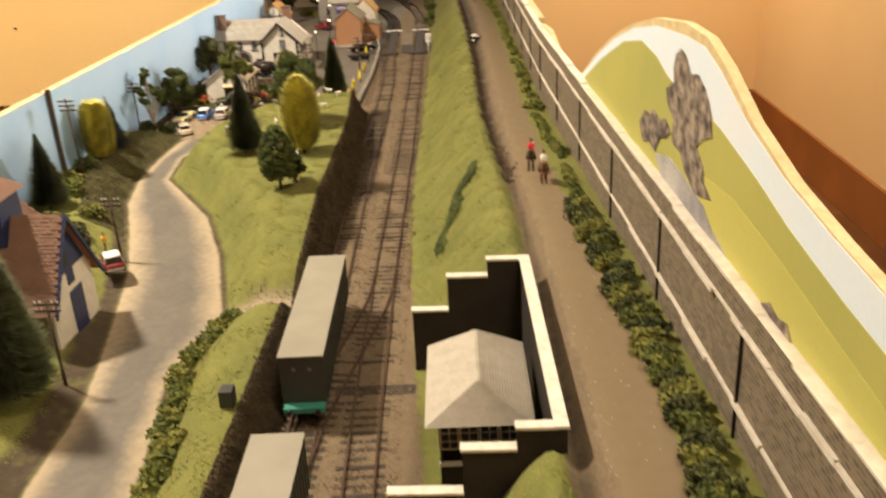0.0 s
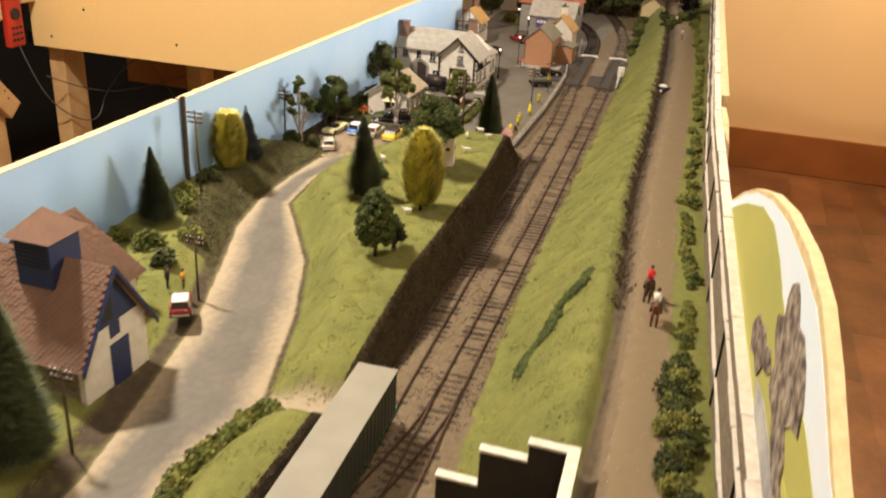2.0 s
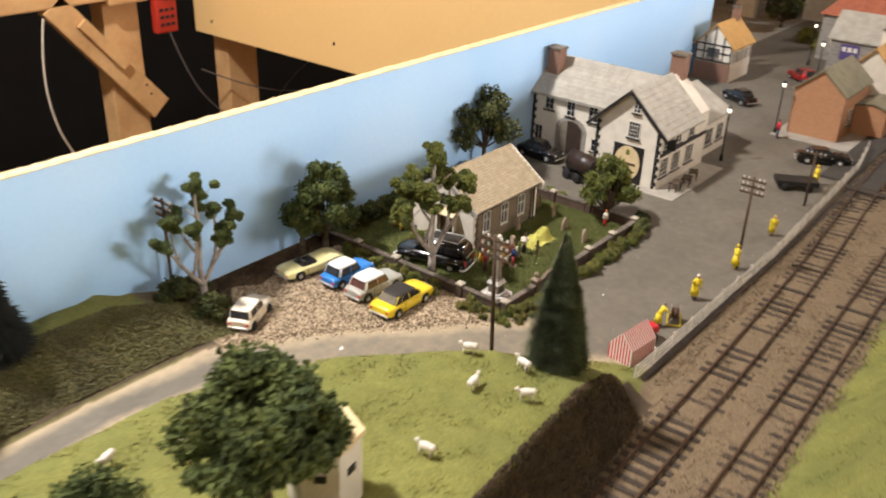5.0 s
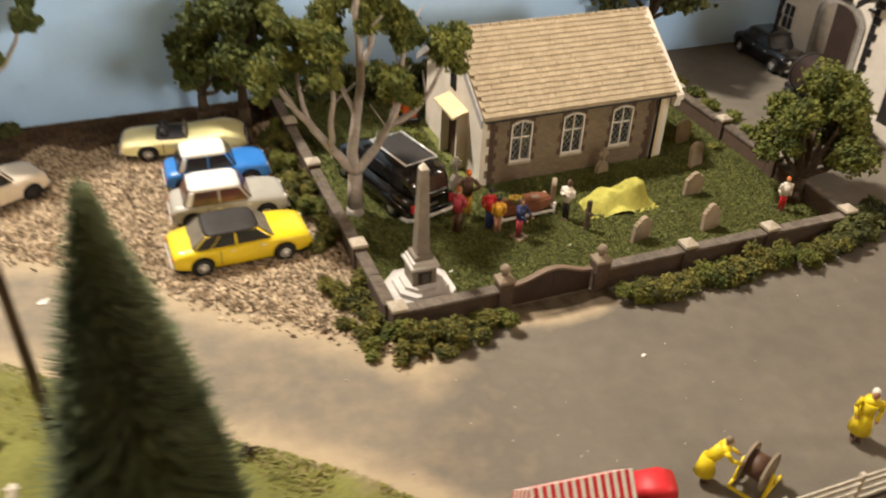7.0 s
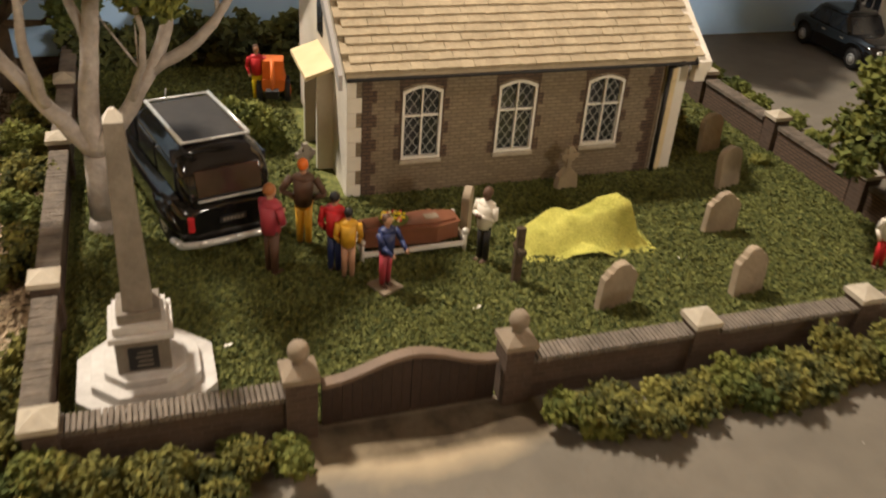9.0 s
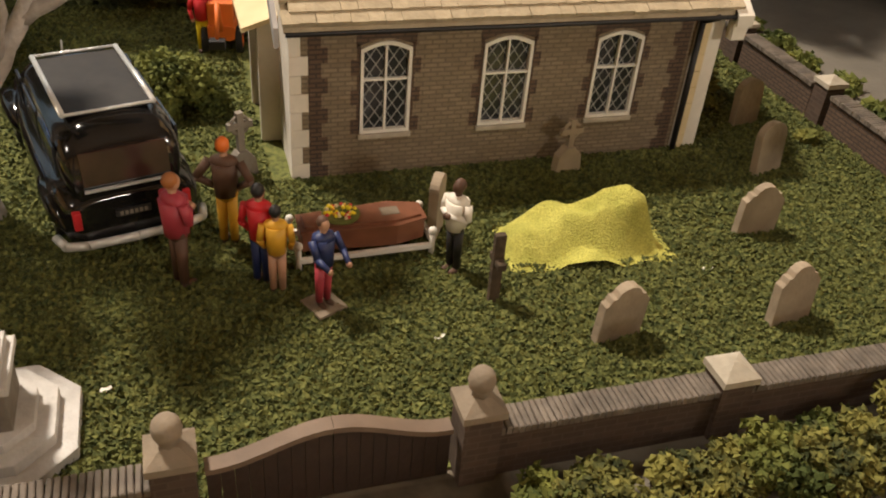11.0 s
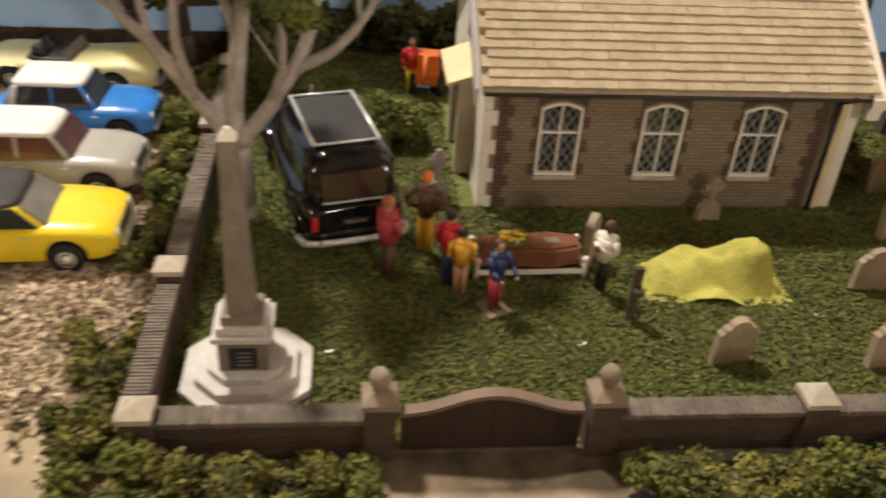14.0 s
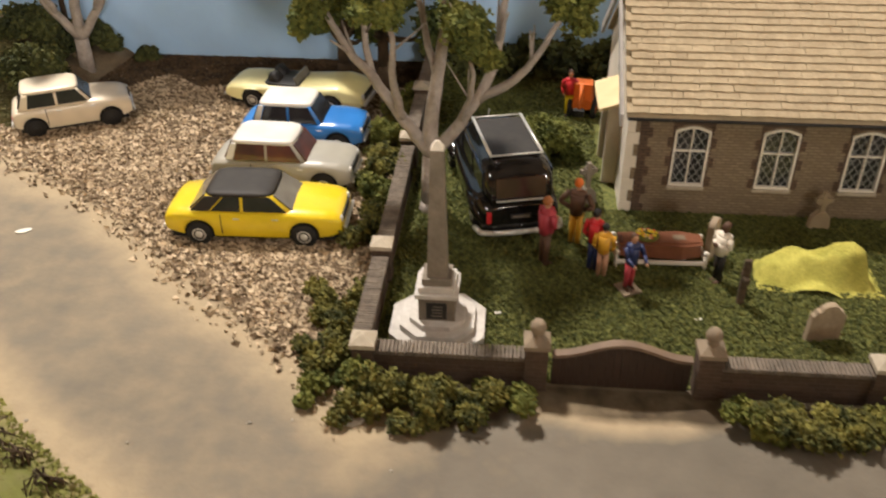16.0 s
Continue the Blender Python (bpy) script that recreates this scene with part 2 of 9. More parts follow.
MAT = dict(
    board_blue=mat("board_blue", (0.42, 0.66, 1.0), (0.48, 0.70, 1.0), 0.12, 0.6, bump=0.01, bs=3, fine=0.03),
    ply_edge=mat("ply_edge", (0.76, 0.62, 0.34), (0.66, 0.50, 0.25), 1.5, 0.8, bump=0.06, bs=4),
    tan=mat("tan", (0.82, 0.56, 0.235), (0.78, 0.53, 0.215), 0.03, 0.7, bump=0.01, bs=2, fine=0.03),
    room_wall=mat("room_wall", (0.86, 0.59, 0.275), (0.82, 0.56, 0.255), 0.02, 0.8, fine=0.03),
    # Ceiling colour kept dark so that less light bounces down.
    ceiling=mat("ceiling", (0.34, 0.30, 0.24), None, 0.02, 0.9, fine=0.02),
    timber=mat("timber", (0.66, 0.42, 0.19), (0.52, 0.31, 0.13), 0.15, 0.6, bump=0.05, bs=1.2),
    skirting=mat("skirting", (0.36, 0.13, 0.03), (0.28, 0.10, 0.025), 0.05, 0.35, fine=0.08),
    plank=mat("plank", (0.205, 0.080, 0.025), (0.125, 0.048, 0.016), 0.06, 0.3, bs=0.4, fine=0.2, rnd=0.25),
    # Near-black standing in for the darkness of the unlit well.
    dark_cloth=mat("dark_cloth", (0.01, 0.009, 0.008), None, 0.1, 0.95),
    ballast=mat("ballast", (0.27, 0.195, 0.115), (0.15, 0.106, 0.062), 3.0, 0.95, bump=0.1, bs=6, fine=0.25),
    stone_wall=brick_mat("stone_wall", (0.25, 0.195, 0.125), (0.125, 0.098, 0.064), (0.27, 0.22, 0.15), 0.42, 0.19, 0.02, 0.05),
    church_brick=brick_mat("church_brick", (0.262, 0.204, 0.132), (0.198, 0.150, 0.095), (0.160, 0.121, 0.079), 0.23, 0.078, 0.016, 0.016),
    yard_brick=brick_mat("yard_brick", (0.090, 0.058, 0.040), (0.068, 0.044, 0.031), (0.096, 0.068, 0.049), 0.26, 0.095, 0.010, 0.012),
    red_brick=brick_mat("red_brick", (0.46, 0.225, 0.105), (0.38, 0.18, 0.085), (0.44, 0.28, 0.17), 0.3, 0.1, 0.012, 0.01),
    grey_stone=brick_mat("grey_stone", (0.30, 0.28, 0.25), (0.23, 0.215, 0.19), (0.33, 0.30, 0.26), 0.8, 0.4, 0.03, 0.02),
    black_brick=mat("black_brick", (0.030, 0.022, 0.016), (0.022, 0.016, 0.012), 0.5, 0.8, bump=0.03, bs=6),
    coping=mat("coping", (0.19, 0.155, 0.120), (0.115, 0.094, 0.073), 3, 0.8, bump=0.03, bs=9, rnd=0.12),
    pale_coping=mat("pale_coping", (0.76, 0.70, 0.58), (0.64, 0.57, 0.45), 2, 0.8, bump=0.02),
    white_render=mat("white_render", (0.74, 0.68, 0.58), (0.66, 0.60, 0.50), 1.2, 0.75, fine=0.05),
    white_paint=mat("white_paint", (0.78, 0.74, 0.66), (0.70, 0.66, 0.58), 3, 0.5, fine=0.04),
    cream=mat("cream", (0.72, 0.58, 0.33), (0.64, 0.50, 0.27), 2, 0.6, fine=0.05),
    roof_tile=mat("roof_tile", (0.42, 0.340, 0.222), (0.345, 0.276, 0.176), 2.2, 0.85, bump=0.03, bs=10, rnd=0.07),
    slate=mat("slate", (0.42, 0.39, 0.33), (0.34, 0.31, 0.26), 1.2, 0.8, bump=0.02, bs=6, rnd=0.06),
    red_tile=mat("red_tile", (0.235, 0.134, 0.088), (0.195, 0.110, 0.073), 0.6, 0.85, bump=0.02, bs=7, fine=0.1, island=0.25),
    orange_roof=mat("orange_roof", (0.50, 0.29, 0.085), (0.42, 0.235, 0.065), 1.5, 0.8, bump=0.03),
    iron_black=mat("iron_black", (0.018, 0.016, 0.015), None, 3, 0.55),
    glass_dark=mat("glass_dark", (0.018, 0.019, 0.022), (0.03, 0.03, 0.034), 2, 0.12, spec=0.6, fine=0.02),
    lead=mat("lead", (0.36, 0.36, 0.35), None, 4, 0.5),
    chrome=mat("chrome", (0.78, 0.77, 0.74), None, 4, 0.28, metal=0.45, fine=0.02),
    rubber=mat("rubber", (0.016, 0.015, 0.014), None, 5, 0.75),
    rust_rail=mat("rust_rail", (0.10, 0.055, 0.03), (0.065, 0.035, 0.02), 3, 0.55, metal=0.35),
    sleeper=mat("sleeper", (0.060, 0.042, 0.027), (0.036, 0.026, 0.018), 4, 0.85, bump=0.03, bs=10, rnd=0.2),
    bark=mat("bark", (0.09, 0.06, 0.035), (0.055, 0.038, 0.022), 3, 0.9, bump=0.05, bs=8),
    grey_bark=mat("grey_bark", (0.40, 0.35, 0.31), (0.29, 0.25, 0.215), 2.5, 0.7, bump=0.03, bs=9, fine=0.2),
    pole_wood=mat("pole_wood", (0.095, 0.058, 0.033), (0.055, 0.036, 0.022), 2, 0.8),
    leaf=mat("leaf", (0.165, 0.170, 0.030), (0.050, 0.068, 0.013), 1.6, 0.9, island=0.5, fine=0.1),
    leaf_dark=mat("leaf_dark", (0.092, 0.098, 0.025), (0.022, 0.029, 0.008), 0.9, 0.9, island=0.8, fine=0.1),
    leaf_mid=mat("leaf_mid", (0.105, 0.125, 0.028), (0.034, 0.050, 0.012), 1.0, 0.9, island=0.9, fine=0.1),
    pale_stone=mat("pale_stone", (0.60, 0.57, 0.53), (0.50, 0.47, 0.43), 1.5, 0.8, bump=0.02, bs=8, fine=0.1),
    leaf_light=mat("leaf_light", (0.23, 0.22, 0.045), (0.11, 0.115, 0.022), 1.3, 0.9, island=0.9, fine=0.1),
    needle=mat("needle", (0.145, 0.168, 0.078), (0.070, 0.086, 0.042), 0.8, 0.85, island=0.9, fine=0.1),
    needle_yellow=mat("needle_yellow", (0.72, 0.65, 0.17), (0.40, 0.37, 0.085), 0.7, 0.85, island=0.9, fine=0.1),
    needle_black=mat("needle_black", (0.022, 0.024, 0.020), (0.012, 0.014, 0.012), 0.8, 0.9, island=0.8),
    turf=mat("turf", (0.162, 0.166, 0.042), (0.050, 0.063, 0.015), 10.0, 0.95, island=0.8, bump=0.03, bs=9, fine=0.15),
    grass_tuft=mat("grass_tuft", (0.262, 0.245, 0.056), (0.148, 0.152, 0.036), 0.25, 0.95, island=0.5, fine=0.1),
    gravel=mat("gravel", (0.58, 0.46, 0.31), (0.15, 0.104, 0.060), 4.0, 0.85, island=1.9, fine=0.1),
    stone_grey=mat("stone_grey", (0.23, 0.195, 0.152), (0.17, 0.143, 0.11), 2.5, 0.8, bump=0.02, bs=9),
    grave=mat("grave", (0.270, 0.212, 0.148), (0.20, 0.156, 0.108), 2.5, 0.85, bump=0.02, bs=10),
    grave_tan=mat("grave_tan", (0.36, 0.285, 0.195), (0.27, 0.212, 0.145), 2.5, 0.85, bump=0.02, bs=10),
    auburn=mat("auburn", (0.36, 0.13, 0.035), None, 5, 0.5),
    coffin=mat("coffin", (0.215, 0.084, 0.042), (0.155, 0.058, 0.030), 2, 0.4, fine=0.2),
    tarp=mat("tarp", (0.58, 0.54, 0.115), (0.42, 0.40, 0.075), 3.0, 0.95, bump=0.05, bs=34, fine=0.32),
    car_yellow=mat("car_yellow", (0.83, 0.62, 0.01), None, 1, 0.3, fine=0.01, coat=0.4),
    car_cream=mat("car_cream", (0.85, 0.78, 0.38), None, 1, 0.3, fine=0.02, coat=0.4),
    car_blue=mat("car_blue", (0.04, 0.21, 0.62), None, 1, 0.3, fine=0.02, coat=0.4),
    car_grey=mat("car_grey", (0.42, 0.40, 0.34), None, 1, 0.35, fine=0.02, coat=0.3),
    car_white=mat("car_white", (0.86, 0.83, 0.77), None, 1, 0.3, fine=0.02, coat=0.4),
    car_ivory=mat("car_ivory", (0.82, 0.72, 0.56), None, 1, 0.3, fine=0.02, coat=0.4),
    car_black=mat("car_black", (0.008, 0.007, 0.007), None, 1, 0.15, fine=0.02, coat=0.6),
    car_red=mat("car_red", (0.24, 0.015, 0.012), None, 1, 0.3, fine=0.02, coat=0.4),
    vinyl=mat("vinyl", (0.034, 0.029, 0.024), (0.024, 0.020, 0.017), 3, 0.6, spec=0.3),
    smoke_glass=mat("smoke_glass", (0.20, 0.175, 0.130), (0.14, 0.122, 0.092), 2, 0.15, spec=0.6, fine=0.03),
    skin=mat("skin", (0.50, 0.27, 0.16), None, 5, 0.5),
    red=mat("red", (0.62, 0.025, 0.03), None, 4, 0.5),
    orange=mat("orange", (0.75, 0.17, 0.02), None, 4, 0.5),
    hi_vis=mat("hi_vis", (0.85, 0.66, 0.01), None, 4, 0.5),
    ochre=mat("ochre", (0.75, 0.40, 0.03), None, 4, 0.5),
    navy=mat("navy", (0.02, 0.03, 0.10), None, 4, 0.5),
    brown=mat("brown", (0.10, 0.05, 0.028), None, 4, 0.6),
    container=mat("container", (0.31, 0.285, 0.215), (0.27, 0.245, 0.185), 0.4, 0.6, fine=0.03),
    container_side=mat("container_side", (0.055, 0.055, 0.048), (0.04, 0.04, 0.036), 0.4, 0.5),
    wagon_green=mat("wagon_green", (0.05, 0.27, 0.19), None, 0.6, 0.5),
    box_roof=mat("box_roof", (0.46, 0.41, 0.32), (0.40, 0.355, 0.275), 1.5, 0.8, rnd=0.05),
    hill_green=mat("hill_green", (0.50, 0.47, 0.12), (0.42, 0.42, 0.115), 0.10, 0.7, fine=0.06),
    hill_light=mat("hill_light", (0.62, 0.56, 0.13), (0.54, 0.51, 0.13), 0.08, 0.7, fine=0.06),
    hill_sky=mat("hill_sky", (0.78, 0.90, 0.98), (0.84, 0.90, 0.94), 0.15, 0.7, fine=0.04),
    rock_grey=mat("rock_grey", (0.24, 0.23, 0.24), (0.50, 0.48, 0.44), 0.35, 0.8, fine=0.3),
    hill_tree=mat("hill_tree", (0.085, 0.06, 0.055), (0.40, 0.33, 0.24), 1.5, 0.9, fine=0.5, bs=4),
    pavement=mat("pavement", (0.40, 0.36, 0.30), (0.33, 0.30, 0.25), 1, 0.85),
    deck=mat("deck", (0.215, 0.165, 0.105), (0.165, 0.125, 0.08), 1, 0.85),
    handset_red=mat("handset_red", (0.45, 0.03, 0.015), None, 0.2, 0.4),
    gate_brown=mat("gate_brown", (0.044, 0.027, 0.020), (0.032, 0.020, 0.015), 1.2, 0.6, bump=0.01, fine=0.2),
    tank=mat("tank", (0.040, 0.024, 0.017), (0.026, 0.016, 0.012), 1.5, 0.4),
    hedge=mat("hedge", (0.136, 0.124, 0.046), (0.086, 0.076, 0.032), 0.5, 0.95, island=0.35, fine=0.1),
    moss=mat("moss", (0.215, 0.195, 0.040), (0.036, 0.044, 0.011), 2.8, 0.9, island=0.45, fine=0.1),
    gate_cap=mat("gate_cap", (0.20, 0.140, 0.096), (0.15, 0.104, 0.072), 2, 0.7, bump=0.01),
    quoin_brick=brick_mat("quoin_brick", (0.128, 0.080, 0.052), (0.098, 0.061, 0.040), (0.060, 0.042, 0.030), 0.23, 0.078, 0.016, 0.014),
    chimney_brick=brick_mat("chimney_brick", (0.24, 0.125, 0.085), (0.19, 0.10, 0.07), (0.25, 0.17, 0.12), 0.3, 0.1, 0.012, 0.01),
    stone_pale=mat("stone_pale", (0.46, 0.40, 0.31), (0.38, 0.33, 0.25), 2.5, 0.8, bump=0.02),
    hearse_glass=mat("hearse_glass", (0.060, 0.030, 0.022), (0.035, 0.018, 0.014), 1.5, 0.12, spec=0.6, fine=0.05),
    rose_glass=mat("rose_glass", (0.14, 0.052, 0.040), (0.075, 0.040, 0.034), 2, 0.15, spec=0.6, fine=0.05),
    fence_white=mat("fence_white", (0.60, 0.55, 0.46), (0.50, 0.45, 0.37), 3, 0.6, fine=0.08),
    red_roof=mat("red_roof", (0.40, 0.130, 0.065), (0.31, 0.10, 0.055), 1.5, 0.85, bump=0.06, bs=7, fine=0.2),
    dark_slate=mat("dark_slate", (0.20, 0.175, 0.105), (0.15, 0.13, 0.08), 1.2, 0.8, bump=0.02, bs=6),
    wire_dark=mat("wire_dark", (0.12, 0.11, 0.10), None, 1, 0.6),
    asphalt=mat("asphalt", (0.055, 0.046, 0.037), (0.040, 0.034, 0.028), 2, 0.85, bump=0.02),
    coping_pale=mat("coping_pale", (0.40, 0.38, 0.36), (0.32, 0.30, 0.28), 2, 0.7),
    crimson=mat("crimson", (0.42, 0.05, 0.07), None, 4, 0.5),
    screen=glow("screen", (0.10, 0.75, 0.15), 1.0),
    lamp_glow=glow("lamp_glow", (1.0, 0.8, 0.5), 4.0),
    cable=mat("cable", (0.6, 0.55, 0.45), None, 1, 0.6),
)


def ground_mat():
    """Blends grass, tarmac, sand and dark earth by the cover painted for the ground's kinds of surface."""
    m = bpy.data.materials.new("layout_ground")
    m.use_nodes = True
    nt = m.node_tree
    N, L = nt.nodes, nt.links
    b = N["Principled BSDF"]
    b.inputs["Roughness"].default_value = 0.92
    b.inputs["Specular IOR Level"].default_value = 0.4
    geo = N.new("ShaderNodeNewGeometry")
    sc = N.new("ShaderNodeVectorMath")
    sc.operation = "SCALE"
    sc.inputs["Scale"].default_value = 1 / K
    L.new(geo.outputs["Position"], sc.inputs[0])

    def tex(scale, detail=6):
        n = N.new("ShaderNodeTexNoise")
        n.inputs["Scale"].default_value, n.inputs["Detail"].default_value = scale, detail
        L.new(sc.outputs[0], n.inputs["Vector"])
        r = N.new("ShaderNodeMapRange")
        r.inputs[1].default_value, r.inputs[2].default_value = 0.3, 0.7
        L.new(n.outputs["Fac"], r.inputs[0])
        return r.outputs[0]

    def mix(fac, a, c):
        x = N.new("ShaderNodeMix")
        x.data_type = "RGBA"
        L.new(fac, x.inputs[0])
        for i, v in ((6, a), (7, c)):
            if isinstance(v, tuple):
                x.inputs[i].default_value = (*v, 1)
            else:
                L.new(v, x.inputs[i])
        return x.outputs[2]

    big, mid, fine = tex(0.25), tex(1.6), tex(9.0)
    at = N.new("ShaderNodeAttribute")
    at.attribute_name = "cover"
    at2 = N.new("ShaderNodeAttribute")
    at2.attribute_name = "earth"
    sep = N.new("ShaderNodeSeparateColor")
    L.new(at.outputs["Color"], sep.inputs[0])

    def edge(w):
        """Ragged edges: the weight is broken up by grain."""
        a = N.new("ShaderNodeMath")
        a.operation = "MULTIPLY_ADD"
        a.inputs[1].default_value = 0.28
        L.new(mid, a.inputs[0])
        L.new(w, a.inputs[2])
        r = N.new("ShaderNodeMapRange")
        r.inputs[1].default_value, r.inputs[2].default_value = 0.32, 0.95
        L.new(a.outputs[0], r.inputs[0])
        return r.outputs[0]

    col = mix(fine, (0.215, 0.155, 0.088), (0.130, 0.092, 0.052))
    col = mix(edge(sep.outputs[2]), col, mix(mid, (0.42, 0.335, 0.215), (0.33, 0.26, 0.165)))
    col = mix(edge(sep.outputs[1]), col, mix(big, (0.160, 0.138, 0.106), (0.125, 0.108, 0.083)))
    grass = mix(fine, mix(big, (0.255, 0.240, 0.055), (0.150, 0.156, 0.036)), (0.130, 0.136, 0.030))
    col = mix(edge(sep.outputs[0]), col, grass)
    col = mix(edge(at2.outputs["Fac"]), col, mix(mid, (0.080, 0.056, 0.030), (0.046, 0.032, 0.017)))
    col = mix(edge(at.outputs["Alpha"]), col, mix(mid, (0.215, 0.155, 0.082), (0.165, 0.118, 0.062)))
    hsv = N.new("ShaderNodeHueSaturation")
    mr = N.new("ShaderNodeMapRange")
    mr.inputs[3].default_value, mr.inputs[4].default_value = 0.9, 1.1
    L.new(mid, mr.inputs[0])
    L.new(mr.outputs[0], hsv.inputs["Value"])
    L.new(col, hsv.inputs["Color"])
    L.new(hsv.outputs[0], b.inputs["Base Color"])
    # The painted road has a slight sheen, the scatter none.
    gl = N.new("ShaderNodeMapRange")
    gl.inputs[3].default_value, gl.inputs[4].default_value = 0.92, 0.76
    L.new(edge(sep.outputs[1]), gl.inputs[0])
    L.new(gl.outputs[0], b.inputs["Roughness"])
    bp = N.new("ShaderNodeBump")
    bp.inputs["Strength"].default_value, bp.inputs["Distance"].default_value = 0.6, 0.012 * K
    L.new(fine, bp.inputs["Height"])
    L.new(bp.outputs[0], b.inputs["Normal"])
    return m


MAT["ground"] = ground_mat()


# ---- mesh helpers (prototype metres) ----
def B():
    return bmesh.new()


def box(bm, x0, y0, z0, x1, y1, z1, mi=0, m=None):
    vs = [bm.verts.new((x, y, z)) for z in (z0, z1) for x, y in ((x0, y0), (x1, y0), (x1, y1), (x0, y1))]
    if m is not None:
        for v in vs:
            v.co = m @ v.co
    for f in ((3, 2, 1, 0), (4, 5, 6, 7), (0, 1, 5, 4), (1, 2, 6, 5), (2, 3, 7, 6), (3, 0, 4, 7)):
        bm.faces.new([vs[i] for i in f]).material_index = mi
    return vs


def prism(bm, pts, axis, a, b, mi=0):
    """A flat outline in the two other axes, given in order, drawn out from a to b along axis."""
    n = len(pts)

    def at(p, d):
        return {"x": (d, p[0], p[1]), "y": (p[0], d, p[1]), "z": (p[0], p[1], d)}[axis]

    lo, hi = [bm.verts.new(at(p, a)) for p in pts], [bm.verts.new(at(p, b)) for p in pts]
    fs = [bm.faces.new(lo[::-1]), bm.faces.new(hi)]
    fs += [bm.faces.new((lo[i], lo[(i + 1) % n], hi[(i + 1) % n], hi[i])) for i in range(n)]
    for f in fs:
        f.material_index = mi
    return lo + hi


def tube(bm, p, q, r0, r1, n=8, mi=0, caps=True):
    p, q = Vector(p), Vector(q)
    d = (q - p).normalized()
    u = d.orthogonal().normalized()
    w = d.cross(u)
    ra = [bm.verts.new(p + (u * math.cos(6.2832 * i / n) + w * math.sin(6.2832 * i / n)) * r0) for i in range(n)]
    rb = [bm.verts.new(q + (u * math.cos(6.2832 * i / n) + w * math.sin(6.2832 * i / n)) * r1) for i in range(n)]
    fs = [bm.faces.new((ra[i], ra[(i + 1) % n], rb[(i + 1) % n], rb[i])) for i in range(n)]
    for f in fs:
        f.smooth = True
    if caps:
        fs += [bm.faces.new(ra[::-1]), bm.faces.new(rb)]
    for f in fs:
        f.material_index = mi


def lathe(bm, prof, x, y, n=16, mi=0, smooth=True):
    """Turned shape: (radius, z) pairs from the bottom to the top."""
    rings = [[bm.verts.new((x + r * math.cos(6.2832 * i / n), y + r * math.sin(6.2832 * i / n), z)) for i in range(n)] for r, z in prof]
    for a, b in zip(rings, rings[1:]):
        for i in range(n):
            f = bm.faces.new((a[i], a[(i + 1) % n], b[(i + 1) % n], b[i]))
            f.smooth, f.material_index = smooth, mi
    for f in (bm.faces.new(rings[0][::-1]), bm.faces.new(rings[-1])):
        f.material_index = mi


def ball(bm, x, y, z, rx, ry=None, rz=None, mi=0, u=10, v=7):
    ry, rz = ry or rx, rz or rx
    rings = []
    for j in range(1, v):
        t = math.pi * j / v
        rings.append([bm.verts.new((x + rx * math.sin(t) * math.cos(6.2832 * i / u), y + ry * math.sin(t) * math.sin(6.2832 * i / u), z - rz * math.cos(t))) for i in range(u)])
    lo, hi = bm.verts.new((x, y, z - rz)), bm.verts.new((x, y, z + rz))
    fs = []
    for i in range(u):
        fs += [bm.faces.new((lo, rings[0][(i + 1) % u], rings[0][i])), bm.faces.new((hi, rings[-1][i], rings[-1][(i + 1) % u]))]
        for a, b in zip(rings, rings[1:]):
            fs.append(bm.faces.new((a[i], a[(i + 1) % u], b[(i + 1) % u], b[i])))
    for f in fs:
        f.smooth, f.material_index = True, mi


def to_mesh(name, bm, mats, bevel=0.0):
    if bevel:
        bmesh.ops.bevel(bm, geom=list(bm.edges), offset=bevel, segments=2, affect="EDGES", clamp_overlap=True, profile=0.6)
    if len(bm.faces) < 4000:
        bmesh.ops.recalc_face_normals(bm, faces=bm.faces)
    bmesh.ops.scale(bm, vec=(K, K, K), verts=bm.verts)
    me = bpy.data.meshes.new(name)
    bm.to_mesh(me)
    bm.free()
    for m in mats if isinstance(mats, (list, tuple)) else [mats]:
        me.materials.append(MAT[m])
    return me


def part(name, bm, material, parent, label="", bevel=0.0, m=None):
    """Links a bmesh as one mesh object under a thing or under a part."""
    ob = new(name, to_mesh(name, bm, material, bevel))
    ob.parent = parent
    if m is not None:
        ob.matrix_basis = m
    return tagged(ob, label)


def thing(name, x, y, z, rz, label, category, group="", kind=""):
    """An Empty at the base of a thing; its parts are built round it in its own metres."""
    ob = new(name)
    ob.empty_display_size = 0.005
    ob.matrix_world = pose(x * K, y * K, z * K, 0, 0, rz)
    return tagged(ob, label, category, group, kind)


def solo(name, bm, material, label, category="", group="", kind="", bevel=0.0, at=(0, 0, 0), rz=0):
    ob = new(name, to_mesh(name, bm, material, bevel))
    ob.matrix_world = pose(at[0] * K, at[1] * K, at[2] * K, 0, 0, rz)
    return tagged(ob, label, category, group, kind)


def raw(name, verts, faces, material, label="", category="", kind="", parent=None, smooth=False, at=None):
    """A mesh from computed vertices, in prototype metres."""
    me = bpy.data.meshes.new(name)
    me.from_pydata((np.asarray(verts, float) * K).tolist(), [], faces)
    me.materials.append(MAT[material])
    if smooth:
        me.polygons.foreach_set("use_smooth", [True] * len(me.polygons))
    me.update()
    ob = new(name, me)
    if parent:
        ob.parent = parent
    return tagged(ob, label, category, "", kind)


def shared(name, mesh, parent, m, label=""):
    """A repeat of one piece on one mesh."""
    ob = new(name, mesh)
    ob.parent = parent
    ob.matrix_basis = m
    return tagged(ob, label)


